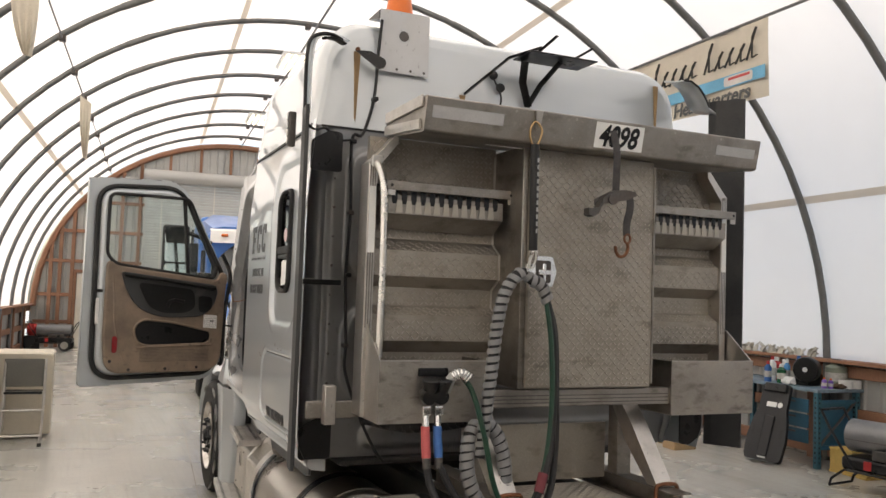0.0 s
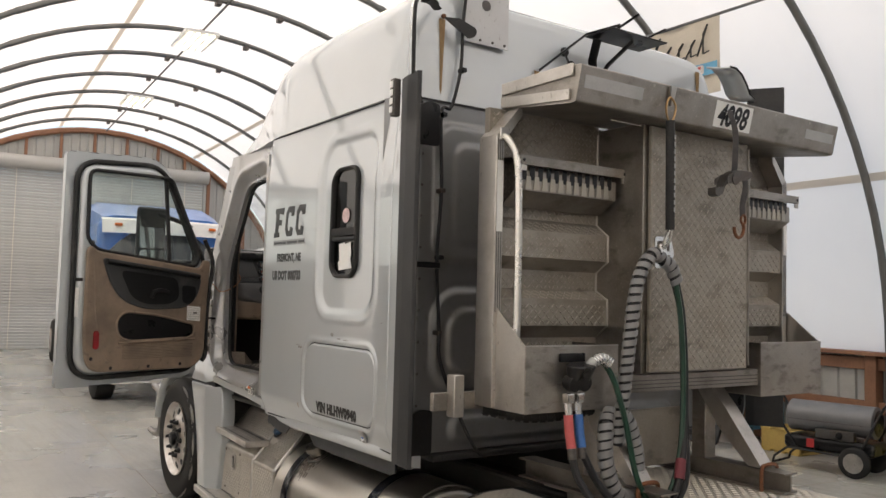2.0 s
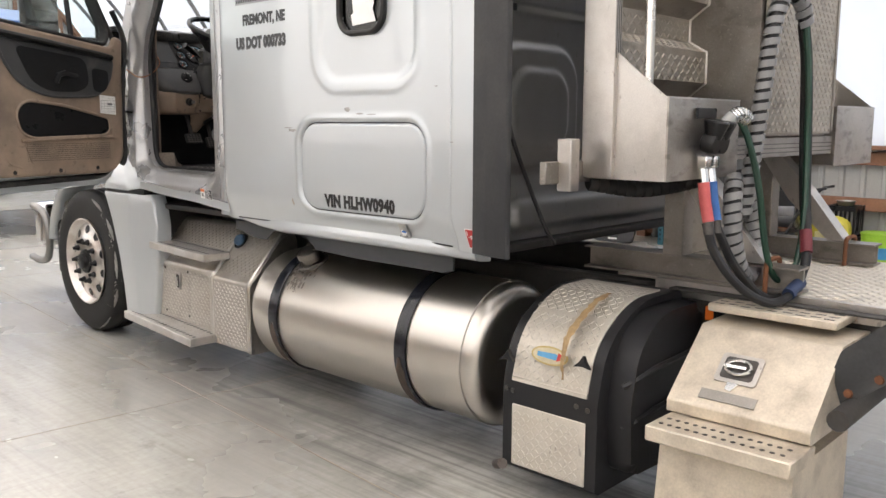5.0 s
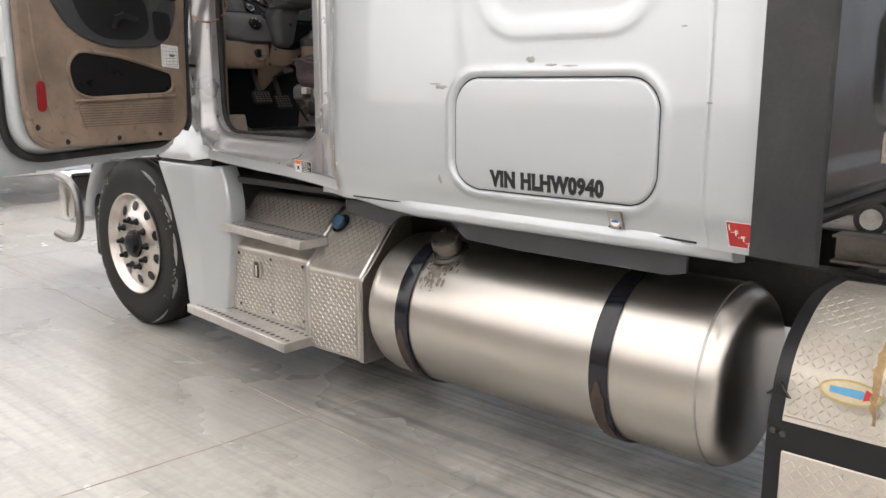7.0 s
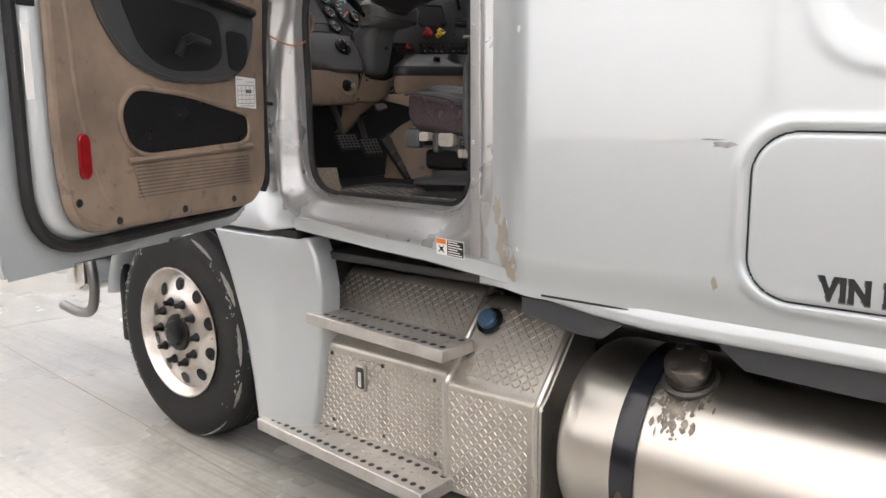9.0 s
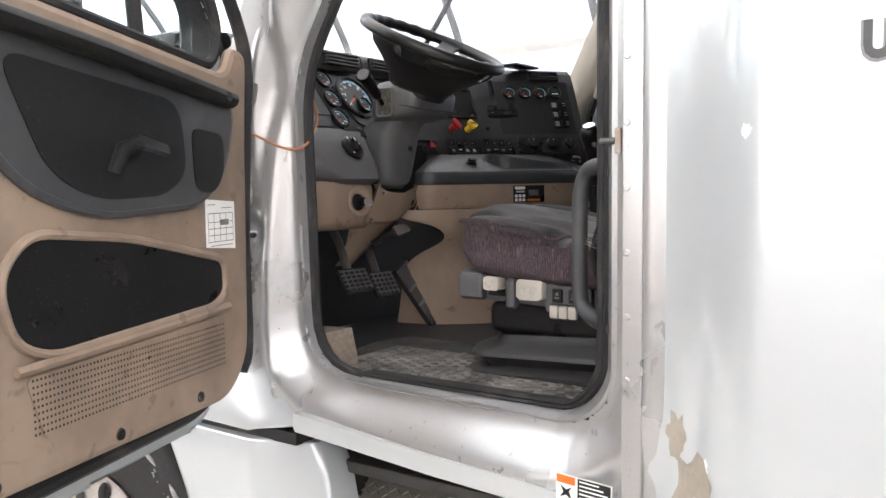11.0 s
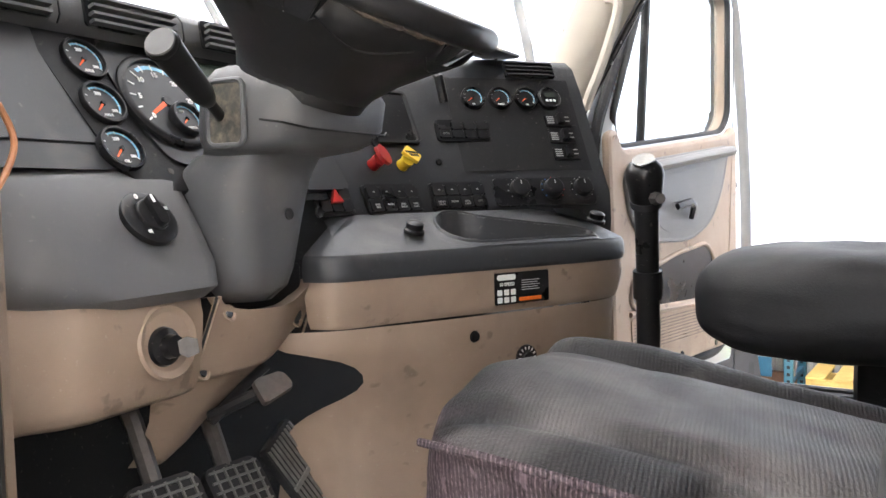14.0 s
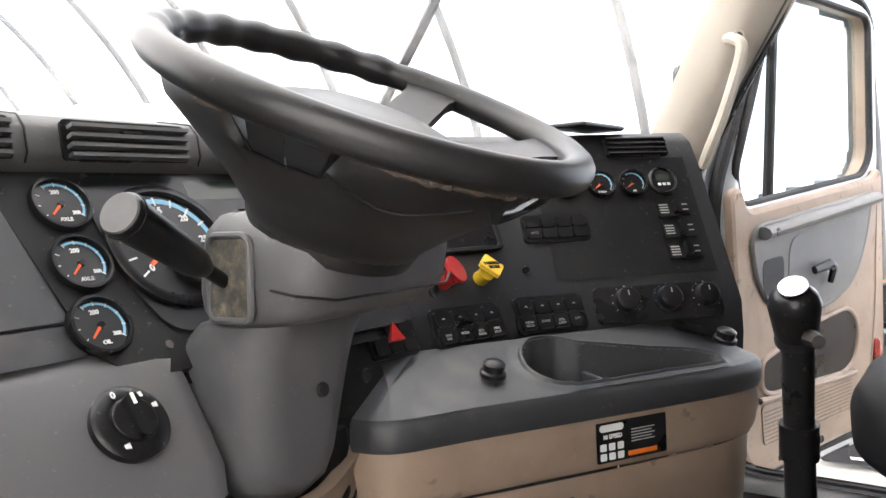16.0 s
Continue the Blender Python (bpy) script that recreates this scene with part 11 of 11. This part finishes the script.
def torpedo_heater(x, y, ang, label):
    """A forced-air heater on a two-wheeled frame."""
    h = thing("torpedo_heater", (x, y, 0), label, "heater", "forced-air heaters")
    M = Matrix.Translation((x, y, 0)) @ pose(0, 0, 0, 0, 0, ang)

    def hp_(name, bm, material, lab="", parent=None):
        bmesh.ops.transform(bm, matrix=M, verts=bm.verts)
        return part(name, bm, material, parent or h, lab)

    hp_("barrel", lathe(bmesh.new(), [(0, 0.15), (0.01, 0.17), (0.9, 0.17), (0.91, 0.15)], (0, -0.42, 0.56), (0, 1, 0), 32), mat("heater_grey", (0.20, 0.20, 0.205), 0.4, 0.4, 0.1, 4, 90), "grey steel barrel")
    hp_("nozzle", lathe(bmesh.new(), [(0, 0.10), (0.012, 0.14), (0.02, 0.13), (0.021, 0.03)], (0, -0.44, 0.56), (0, 1, 0), 24), SATIN)
    hp_("barrel_seam", bx(-0.172, -0.165, -0.40, 0.46, 0.53, 0.536), STEEL)
    hp_("fuel_tank", bx(-0.2, 0.2, -0.45, 0.5, 0.22, 0.36, 0.04, 3), SATIN, "black fuel tank")
    hp_("control_box", bx(-0.21, -0.12, -0.25, 0.15, 0.36, 0.46, 0.01), STEEL)
    hp_("switch", lathe(bmesh.new(), [(0, 0.04), (0.02, 0.03)], (-0.21, -0.1, 0.41), (-1, 0, 0), 12), SATIN)
    hp_("red_label", bx(-0.207, -0.2005, 0.16, 0.24, 0.25, 0.34), REDPAINT)
    for s in (-1, 1):
        w = hp_("wheel", lathe(bmesh.new(), [(0, 0.10), (0.005, 0.14), (0.02, 0.16), (0.06, 0.16), (0.075, 0.14), (0.075, 0.10)], (0.30 * s, -0.28, 0.16), (-s, 0, 0), 24), TYRE, "small black tyre")
        hp_("hub", lathe(bmesh.new(), [(0.0, 0.102), (0.02, 0.09), (0.015, 0.02), (0.0, 0.015)], (0.302 * s, -0.28, 0.16), (-s, 0, 0), 16), ALU, "", w)
    for s in (-1, 1):
        hp_("frame_tube", tube([(0.2 * s, 0.62, 0.03), (0.2 * s, 0.60, 0.10), (0.2 * s, 0.45, 0.22), (0.2 * s, -0.3, 0.2)], 0.014, 8), SATIN)
        hp_("handle", tube([(0.2 * s, 0.35, 0.24), (0.2 * s, 0.62, 0.62), (0.2 * s, 0.72, 0.80)], 0.014, 8), SATIN)
        hp_("rear_handle", tube([(0.2 * s, -0.3, 0.24), (0.2 * s, -0.55, 0.75), (0.2 * s, -0.62, 0.82), (0.2 * s, -0.72, 0.84)], 0.014, 8), SATIN)
    hp_("handle_bar", cy((-0.2, 0.72, 0.80), (0.2, 0.72, 0.80), 0.014, n=8), SATIN)
    hp_("foot_bar", cy((-0.2, 0.62, 0.03), (0.2, 0.62, 0.03), 0.014, n=8), SATIN)
    return h


torpedo_heater(5.35, 1.70, 8, "grey and black torpedo heater on wheels by the wall")
torpedo_heater(-2.70, 21.6, 80, "grey torpedo heater on a black wheeled frame by the far wall")

# work bench and what lies on it
wb = thing("work_bench", (6.1, 3.8, 0), "dark blue steel work bench with drawers along the wall", "bench")
part("worktop", bx(5.70, 6.62, 3.02, 4.95, 0.89, 0.93, 0.006), mat("worn_bench_top", (0.20, 0.27, 0.32), 0.5, 0.1, 0.15, 5, 90, second=(0.10, 0.15, 0.19), amount=0.7), wb, "worn pale blue worktop")
for x in (5.76, 6.52):
    for y in (3.07, 4.88):
        lg = part("leg", bx(x - 0.04, x + 0.04, y - 0.035, y + 0.035, 0.0, 0.89, 0.004, 1), TEAL, wb, "perforated teal upright")
        if y < 4:
            for k in range(14):
                part("slot", bx(x - 0.012, x + 0.012, y - 0.0365, y - 0.0352, 0.06 + 0.058 * k, 0.085 + 0.058 * k), SATIN, lg)
                part("slot", bx(x - 0.0412, x - 0.0402, y - 0.012, y + 0.012, 0.06 + 0.058 * k, 0.085 + 0.058 * k), SATIN, lg)
part("end_panel", bx(5.80, 6.48, 3.09, 3.10, 0.25, 0.80), BENCHBLUE, wb)
part("end_brace", tube([(5.80, 3.05, 0.28), (6.48, 3.05, 0.78)], 0.022, 8, flat=0.4), STEEL, wb)
part("bottom_rail", bx(5.80, 6.48, 3.05, 3.08, 0.22, 0.27), BENCHBLUE, wb)
part("top_rail", bx(5.80, 6.48, 3.04, 3.08, 0.76, 0.80), BENCHBLUE, wb)
for z in (0.35, 0.53, 0.71):
    dw = part("drawer", bx(5.735, 5.76, 3.2, 3.95, z - 0.08, z + 0.08, 0.006), BENCHBLUE, wb)
    part("drawer_pull", bx(5.722, 5.735, 3.4, 3.75, z + 0.03, z + 0.05, 0.003, 1), STEEL, dw)


WRAPPER = mat("printed_wrap", (0.62, 0.60, 0.56), 0.5, 0, 0.2, 30, 200)


def bottle(x, y, z, r, h, material, capm, name, label, cat="bottle"):
    b = thing(name, (x, y, z), label, cat)
    part("body", lathe(bmesh.new(), [(0, r * 0.9), (0.005, r), (h * 0.7, r), (h * 0.82, r * 0.45), (h * 0.84, r * 0.4)], (x, y, z), (0, 0, 1), 14), material, b)
    part("cap", lathe(bmesh.new(), [(h * 0.84, r * 0.48), (h, r * 0.45)], (x, y, z), (0, 0, 1), 12), capm, b)
    part("wrap_label", lathe(bmesh.new(), [(h * 0.22, r + 0.0012), (h * 0.52, r + 0.0012)], (x, y, z), (0, 0, 1), 14), WRAPPER, b)
    return b


BT = 0.93
bottle(5.80, 3.95, BT, 0.045, 0.26, BLUEGRIP, REDPAINT, "spray_can", "blue spray can with a red cap on the bench", "spray can")
bottle(5.84, 3.74, BT, 0.055, 0.24, mat("green_bottle", (0.02, 0.12, 0.05), 0.2), WHITE, "green_bottle", "dark green bottle with a white label on the bench")
bottle(6.02, 3.80, BT, 0.04, 0.30, mat("blue_fluid", (0.08, 0.3, 0.6), 0.2), WHITE, "spray_bottle", "blue spray bottle on the bench")
bottle(6.0, 4.05, BT, 0.05, 0.32, WHITE, REDPAINT, "white_bottle", "white bottle with a red cap on the bench")
bottle(6.14, 3.96, BT, 0.045, 0.28, WHITE, WHITE, "white_jug", "white plastic jug on the bench")
bottle(6.42, 3.30, BT, 0.13, 0.34, mat("olive_tank", (0.24, 0.27, 0.21), 0.45), STEEL, "gas_cylinder", "grey-green gas cylinder on the bench", "gas cylinder")
bottle(6.22, 3.50, BT, 0.045, 0.16, YELLOW, WHITE, "yellow_tub", "yellow tub on the bench", "tub")
bottle(6.16, 4.12, BT, 0.075, 0.30, REDPAINT, WHITE, "red_jug", "red plastic jug with a white cap on the bench", "jug")
bottle(6.26, 3.80, BT, 0.05, 0.34, WHITE, BLUEGRIP, "white_spray_bottle", "tall white spray bottle with a blue head on the bench")
bottle(6.0, 3.16, BT, 0.03, 0.13, mat("purple_can", (0.2, 0.1, 0.45), 0.4), ORANGE, "purple_can", "small purple can with an orange cap on the bench", "can")
bottle(6.08, 3.12, BT, 0.03, 0.12, mat("purple_can", (0.2, 0.1, 0.45), 0.4), ORANGE, "purple_can", "small purple can with an orange cap on the bench", "can")
for x in (6.38, 6.55):
    rl_ = thing("tape_roll", (x, 3.12, BT), "roll of white masking tape on the bench end", "tape")
    part("roll", lathe(bmesh.new(), [(0, 0.03), (0, 0.08), (0.10, 0.08), (0.10, 0.03)], (x, 3.12, BT), (0, 0, 1), 20), WHITE, rl_)
ff = thing("desk_fan_heater", (6.0, 3.45, BT), "round black bench fan heater", "fan heater")
part("drum", lathe(bmesh.new(), [(0, 0.14), (0.02, 0.155), (0.16, 0.15), (0.17, 0.12)], (5.90, 3.38, BT + 0.20), (1, 0.5, 0), 24), SATIN, ff)
part("grille", lathe(bmesh.new(), [(-0.004, 0.12), (0.0, 0.125)], (5.90, 3.38, BT + 0.20), (1, 0.5, 0), 24), DARK, ff)
part("hub_badge", lathe(bmesh.new(), [(-0.008, 0.03), (-0.004, 0.03)], (5.90, 3.38, BT + 0.20), (1, 0.5, 0), 14), WHITE, ff)
part("stand", bx(5.92, 6.14, 3.35, 3.58, BT, BT + 0.16, 0.03), SATIN, ff)
rg = thing("cloth_rag", (5.83, 3.6, BT), "crumpled white rag on the bench", "rag")
part("cloth", cushion(5.75, 5.91, 3.52, 3.68, BT, BT + 0.09, 2.2, 0.035, 3, 12), WHITE, rg)
rg = thing("brown_glove", (6.28, 3.14, BT), "pair of brown work gloves on the bench", "gloves")
part("leather", cushion(6.16, 6.38, 3.04, 3.22, BT, BT + 0.05, 2.5, 0.025, 5, 12), mat("leather", (0.12, 0.07, 0.04), 0.7), rg)

cr = thing("mechanic_creeper", (5.3, 3.45, 0), "black plastic mechanic creeper leaning on the bench", "creeper")
CM = axes((5.34, 3.50, 0.03), Vector((0.10, -0.99, 0)), Vector((-0.94, -0.10, 0.32)))
part("board", pz(rpoly([(-0.26, 0.0), (0.26, 0.0), (0.28, 0.25), (0.24, 0.5), (0.20, 0.62), (0.19, 0.95), (-0.19, 0.95), (-0.20, 0.62), (-0.24, 0.5), (-0.28, 0.25)], 0.05), 0.045, CM, 0.015), PLASTIC, cr)
part("headrest", bx(-0.16, 0.16, 0.84, 0.95, 0.045, 0.085, 0.02, 3, CM), SATIN, cr)
part("spine", bx(-0.07, 0.07, 0.05, 0.55, 0.045, 0.06, 0.012, 2, CM), PLASTIC, cr)
for x in (-0.2, 0.2):
    part("hand_slot", pz(rrect(x - 0.02, x + 0.02, 0.28, 0.42, 0.018), 0.001, CM @ pose(0, 0, 0.0455)), SATIN, cr)
part("foot_slot", pz(rrect(-0.06, 0.06, 0.03, 0.065, 0.015), 0.001, CM @ pose(0, 0, 0.0455)), WHITE, cr)
part("logo_bar", pz([(-0.09, 0.66), (0.05, 0.66), (0.05, 0.72), (-0.09, 0.72)], 0.001, CM @ pose(0, 0, 0.0455)), WHITE, cr)
part("logo_disc", lathe(bmesh.new(), [(0, 0.035), (0.001, 0.035)], CM @ Vector((0.10, 0.69, 0.0455)), CM.to_3x3() @ Vector((0, 0, 1)), 16), WHITE, cr)

pl = thing("yellow_pallet", (6.2, 2.72, 0), "small yellow painted wooden pallet on the floor", "pallet")
for z, n in ((0.0, 3), (0.26, 3)):
    for i in range(n):
        part("board", bx(5.85, 6.75, 2.42 + 0.2 * i, 2.56 + 0.2 * i, z, z + 0.02, 0.002, 1), YWOOD, pl)
for x in (5.87, 6.28, 6.68):
    part("runner", bx(x, x + 0.05, 2.42, 2.96, 0.02, 0.26, 0.002, 1), YWOOD, pl)
part("face_board", bx(5.84, 6.76, 2.40, 2.42, 0.15, 0.30, 0.002, 1), YWOOD, pl)
for x, y, w, z1 in ((5.0, 4.6, 0.35, 0.12), (5.25, 5.1, 0.5, 0.10), (5.35, 5.0, 0.3, 0.32)):
    wk = thing("wood_block", (x, y, 0), "offcut of brown timber on the floor", "timber", "timber offcuts")
    part("block", bx(x - w / 2, x + w / 2, y - 0.12, y + 0.12, 0, z1, 0.006), PALLET, wk)
bag = thing("yellow_sack", (6.62, 1.05, 0), "yellow plastic sack of absorbent beside milk crates", "sack")
part("sack", cushion(6.40, 6.66, 0.85, 1.30, 0.0, 0.62, 3.5, 0.03, 9, 16), mat("yellow_sack", (0.62, 0.52, 0.06), 0.45, 0, 0.1, 8, 60), bag)
part("sack_panel", bx(6.385, 6.40, 0.95, 1.2, 0.2, 0.42, 0.006), mat("sack_print", (0.68, 0.62, 0.30), 0.5), bag)


def milk_crate(x, y, z):
    c = thing("milk_crate", (x, y, z), "black plastic milk crate with lattice sides", "crate", "milk crates by the wall")
    part("floor", bx(x - 0.17, x + 0.17, y - 0.22, y + 0.22, z, z + 0.02), SATIN, c)
    for s in (-1, 1):
        part("rim", bx(x + 0.165 * s - 0.012, x + 0.165 * s + 0.012, y - 0.22, y + 0.22, z + 0.24, z + 0.29, 0.004), SATIN, c)
        part("rim", bx(x - 0.17, x + 0.17, y + 0.21 * s - 0.012, y + 0.21 * s + 0.012, z + 0.24, z + 0.29, 0.004), SATIN, c)
        for k in range(7):
            yy = y - 0.2 + 0.4 * k / 6
            part("lattice_bar", bx(x + 0.165 * s - 0.006, x + 0.165 * s + 0.006, yy - 0.012, yy + 0.012, z + 0.02, z + 0.24), SATIN, c)
        for k in range(5):
            xx = x - 0.14 + 0.28 * k / 4
            part("lattice_bar", bx(xx - 0.012, xx + 0.012, y + 0.21 * s - 0.006, y + 0.21 * s + 0.006, z + 0.02, z + 0.24), SATIN, c)
    return c


milk_crate(6.75, 0.95, 0.30)
milk_crate(6.70, 0.72, 0.0)
milk_crate(6.72, 1.20, 0.0)
pan = thing("steel_pan", (6.72, 0.95, 0.59), "small dented steel pan on a crate", "pan")
part("bowl", lathe(bmesh.new(), [(0, 0.08), (0.05, 0.11), (0.05, 0.10), (0.01, 0.07)], (6.72, 0.95, 0.59), (0, 0, 1), 18), ALU, pan)
bk = thing("green_tub", (6.55, 0.35, 0), "lime green plastic tub with a blue label", "tub")
part("tub", lathe(bmesh.new(), [(0, 0.15), (0.34, 0.19), (0.36, 0.2), (0.37, 0.18)], (6.55, 0.35, 0), (0, 0, 1), 24), mat("lime_plastic", (0.35, 0.62, 0.05), 0.4), bk)
part("label_band", lathe(bmesh.new(), [(0.10, 0.168), (0.22, 0.182)], (6.55, 0.35, 0), (0, 0, 1), 24), mat("label_blue", (0.05, 0.3, 0.6), 0.5), bk)
br = thing("black_case", (5.6, 1.75, LEDGE + 0.012), "flat black plastic case on the wall ledge", "case")
part("shell", bx(5.56, 5.80, 1.42, 2.0, LEDGE + 0.012, LEDGE + 0.085, 0.02), SATIN, br)
to_hall(br)
sn = thing("torn_insulation", (5.62, 5.2, LEDGE), "ragged pale insulation scraps along the wall ledge", "insulation", kind="stuff")
bm = bmesh.new()
rnd = random.Random(11)
for k in range(90):
    y = 4.1 + 3.0 * rnd.random()
    a = Vector((5.60 + 0.08 * rnd.random(), y, LEDGE + 0.012))
    b = a + Vector((0.04 * rnd.random(), rnd.uniform(-0.12, 0.12), rnd.uniform(0.03, 0.13)))
    sweep(bm, [a, a.lerp(b, 0.5) + Vector((0.02, 0.02, 0.02)), b], [0.035, 0.03, 0.02], 6, flat=0.4)
part("scraps", bm, mat("insulation", (0.55, 0.52, 0.45), 0.9), sn)
to_hall(sn)

# the bench and what is by the wall stand square to the hall
BENCH = Matrix.Translation((5.70, 3.02, 0)) @ Matrix.Rotation(-YAW, 4, "Z") @ Matrix.Diagonal((0.76, 1, 1, 1)) @ Matrix.Translation((-5.70, -3.02, 0))
WALLSIDE = {"milk_crate": (5.93, (0.92, 0.68, 1.05)), "steel_pan": (5.93, (0.9, 0.9, 1.0)), "green_tub": (5.80, (0.9, 0.9, 1.0)), "yellow_sack": (5.83, (0.85, 0.95, 0.82))}
for ob in [o for o in bpy.data.objects if o.parent is None and o.name in BASE]:
    kind_ = ob.name.split(".")[0]
    at = BASE[ob.name]
    if kind_ in WALLSIDE:
        x, size = WALLSIDE[kind_]
        ob.matrix_basis = Matrix.Translation((x, 0.361 + 0.647 * at.y, at.z * 1.05)) @ Matrix.Diagonal((*size, 1)) @ Matrix.Translation(-at) @ ob.matrix_basis
    elif kind_ in ("work_bench", "yellow_pallet"):
        ob.matrix_basis = BENCH @ ob.matrix_basis
    elif at.x > 5.5 and abs(at.z - BT) < 1e-4:
        p = BENCH @ at
        ob.matrix_basis = Matrix.Translation(p - at) @ ob.matrix_basis

# left side things
stool = thing("step_stool", (-2.8, 6.45, 0), "folding aluminium step stool with grey treads", "step stool")
for x in (-3.02, -2.60):
    part("leg", tube([(x, 6.42, 0.0), (x + 0.02, 6.55, 0.5), (x + 0.02, 6.62, 0.98)], 0.016, 8), ALU, stool)
    part("rear_leg", tube([(x, 7.0, 0.0), (x + 0.02, 6.75, 0.6), (x + 0.02, 6.64, 0.95)], 0.014, 8), ALU, stool)
    part("foot", bx(x - 0.022, x + 0.022, 6.40, 6.445, 0, 0.04, 0.006), RUBBER, stool)
for z, y in ((0.12, 6.45), (0.40, 6.52), (0.60, 6.56)):
    part("cross_bar", cy((-3.02, y, z), (-2.58, y, z), 0.014, n=8), ALU, stool)
part("tread", bx(-3.0, -2.6, 6.54, 6.78, 0.58, 0.61, 0.008), DARK, stool)
part("back_panel", bx(-3.01, -2.59, 6.60, 6.615, 0.66, 0.98, 0.008), mat("stool_grey", (0.12, 0.115, 0.10), 0.6), stool)
cart = thing("plywood_box", (-3.0, 7.2, 0), "pale plywood box standing behind the step stool", "box")
part("carcass", bx(-3.5, -2.5, 6.95, 7.7, 0.05, 1.02, 0.03), mat("pale_board", (0.58, 0.52, 0.42), 0.6, 0, 0.1, 3, 60), cart)
bn = thing("grey_bin", (-3.35, 6.6, 0), "tall grey plastic bin", "bin")
part("body", lathe(bmesh.new(), [(0, 0.24), (1.4, 0.30), (1.5, 0.31), (1.55, 0.31), (1.55, 0.28)], (-3.38, 6.55, 0), (0, 0, 1), 28), mat("bin_grey", (0.13, 0.135, 0.14), 0.5, 0, 0.1, 4, 60), bn)
bm = bmesh.new()
py = thing("plywood_sheet", (-3.8, 21.8, 0), "pale plywood offcut leaning against the wall", "plywood")
part("sheet", pz([(0, 0), (0.45, 0), (0.42, 0.7), (0.2, 1.5), (0.0, 1.45)], 0.02, axes((-3.95, 21.9, 0.0), (1, 0.1, 0), (0, -0.97, 0.2))), PALLET, py)
bkt2 = thing("red_bucket", (-3.3, 21.8, 0), "black crate holding red tools by the far wall", "crate")
part("crate", bx(-3.5, -3.1, 21.6, 22.0, 0, 0.4, 0.02), SATIN, bkt2)
part("red_tools", cushion(-3.45, -3.15, 21.65, 21.95, 0.38, 0.72, 2.5, 0.05, 8, 10), REDPAINT, bkt2)

# banners hung from the roof
def banner(name, a, b, drop, label, pole=True):
    """A cloth hanging from a line between a and b."""
    t = thing(name, a, label, "banner")
    a, b = Vector(a), Vector(b)
    d = (b - a)
    L = d.length
    u = d.normalized()
    n = u.cross(Vector((0, 0, 1))).normalized()
    rows = []
    for k in range(9):
        s = k / 8
        w = 1.0 if pole else 1.0 - 0.75 * s * s
        rows.append([a + u * (L * (i / 24 * w + (1 - w) * 0.75)) + Vector((0, 0, -drop * s)) + n * 0.025 * math.sin(i * 0.9 + 2 * s) * s for i in range(25)])
    part("cloth", loft(bmesh.new(), rows, closed=False), BANNER, t, "", 80)
    if pole:
        part("pole", cy(a - u * 0.6, b + u * 1.2, 0.018, n=8), HOOP, t)
    return t, a, u, n, L


t, a, u, n, L = banner("wall_banner", (4.33, 5.8, 4.98), (4.31, 2.46, 5.0), 0.875, "beige advertising banner with blue stripe hanging from the roof")
side = n if n.dot(Vector((-2.3, -4.2, 1.8)) - a) > 0 else -n
bmM = axes(a + Vector((0, 0, -0.875)) + side * 0.035, u if u.cross(Vector((0, 0, 1))).dot(side) > 0 else -u, side)
flip = 1 if u.cross(Vector((0, 0, 1))).dot(side) > 0 else -1
x0 = 0 if flip > 0 else -L
part("blue_stripe", pz([(x0, 0.20), (x0 + L, 0.20), (x0 + L, 0.34), (x0, 0.34)], 0.002, bmM), mat("stripe_blue", (0.14, 0.42, 0.62), 0.7), t, "light blue stripe")
text("banner_word", "Headquarters", 0.22, bmM @ pose(x0 + L - 1.5, 0.03, 0.004), GREYLET, t, "dark bold lettering", shear=0.15, stretch=1.05, thick=0.001)
for k in range(11):
    bm = bmesh.new()
    cx = x0 + L - 0.22 - 0.17 * k - (0.12 if k > 4 else 0)
    hgt = 0.34 if k in (0, 4, 9) else 0.2
    sweep(bm, [bmM @ Vector((cx - 0.05, 0.44, 0.004)), bmM @ Vector((cx + 0.02, 0.44 + hgt * 0.5, 0.004)), bmM @ Vector((cx + 0.09, 0.44 + hgt, 0.004)), bmM @ Vector((cx + 0.03, 0.44 + hgt * 0.7, 0.004)), bmM @ Vector((cx + 0.03, 0.45, 0.004)), bmM @ Vector((cx + 0.11, 0.47, 0.004))], 0.016, 6, flat=0.2)
    part("emblem_stroke", bm, GREYLET, t, "dark stroke of a script emblem")
part("round_badge", pz(rrect(x0 + L - 0.62, x0 + L - 0.18, 0.215, 0.325, 0.03), 0.0015, bmM @ pose(0, 0, 0.0022)), mat("badge_pale", (0.66, 0.6, 0.56), 0.7), t, "pale red-lettered badge")
part("badge_bar", pz([(x0 + L - 0.55, 0.28), (x0 + L - 0.22, 0.28), (x0 + L - 0.22, 0.31), (x0 + L - 0.55, 0.31)], 0.001, bmM @ pose(0, 0, 0.004)), REDPAINT, t)
for k in range(4):
    part("town_bar", pz([(x0 + 0.25 + 0.75 * k, 0.84), (x0 + 0.62 + 0.75 * k, 0.84), (x0 + 0.62 + 0.75 * k, 0.865), (x0 + 0.25 + 0.75 * k, 0.865)], 0.001, bmM), GREYLET, t, "line of tiny lettering")
banner("hanging_banner", (-2.95, 3.5, 4.30), (-2.73, 3.42, 4.24), 0.52, "beige banner seen edge-on under the roof", False)
banner("hanging_banner", (-2.40, 9.0, 4.62), (-2.24, 8.95, 4.50), 0.85, "beige banner seen edge-on under the roof", False)
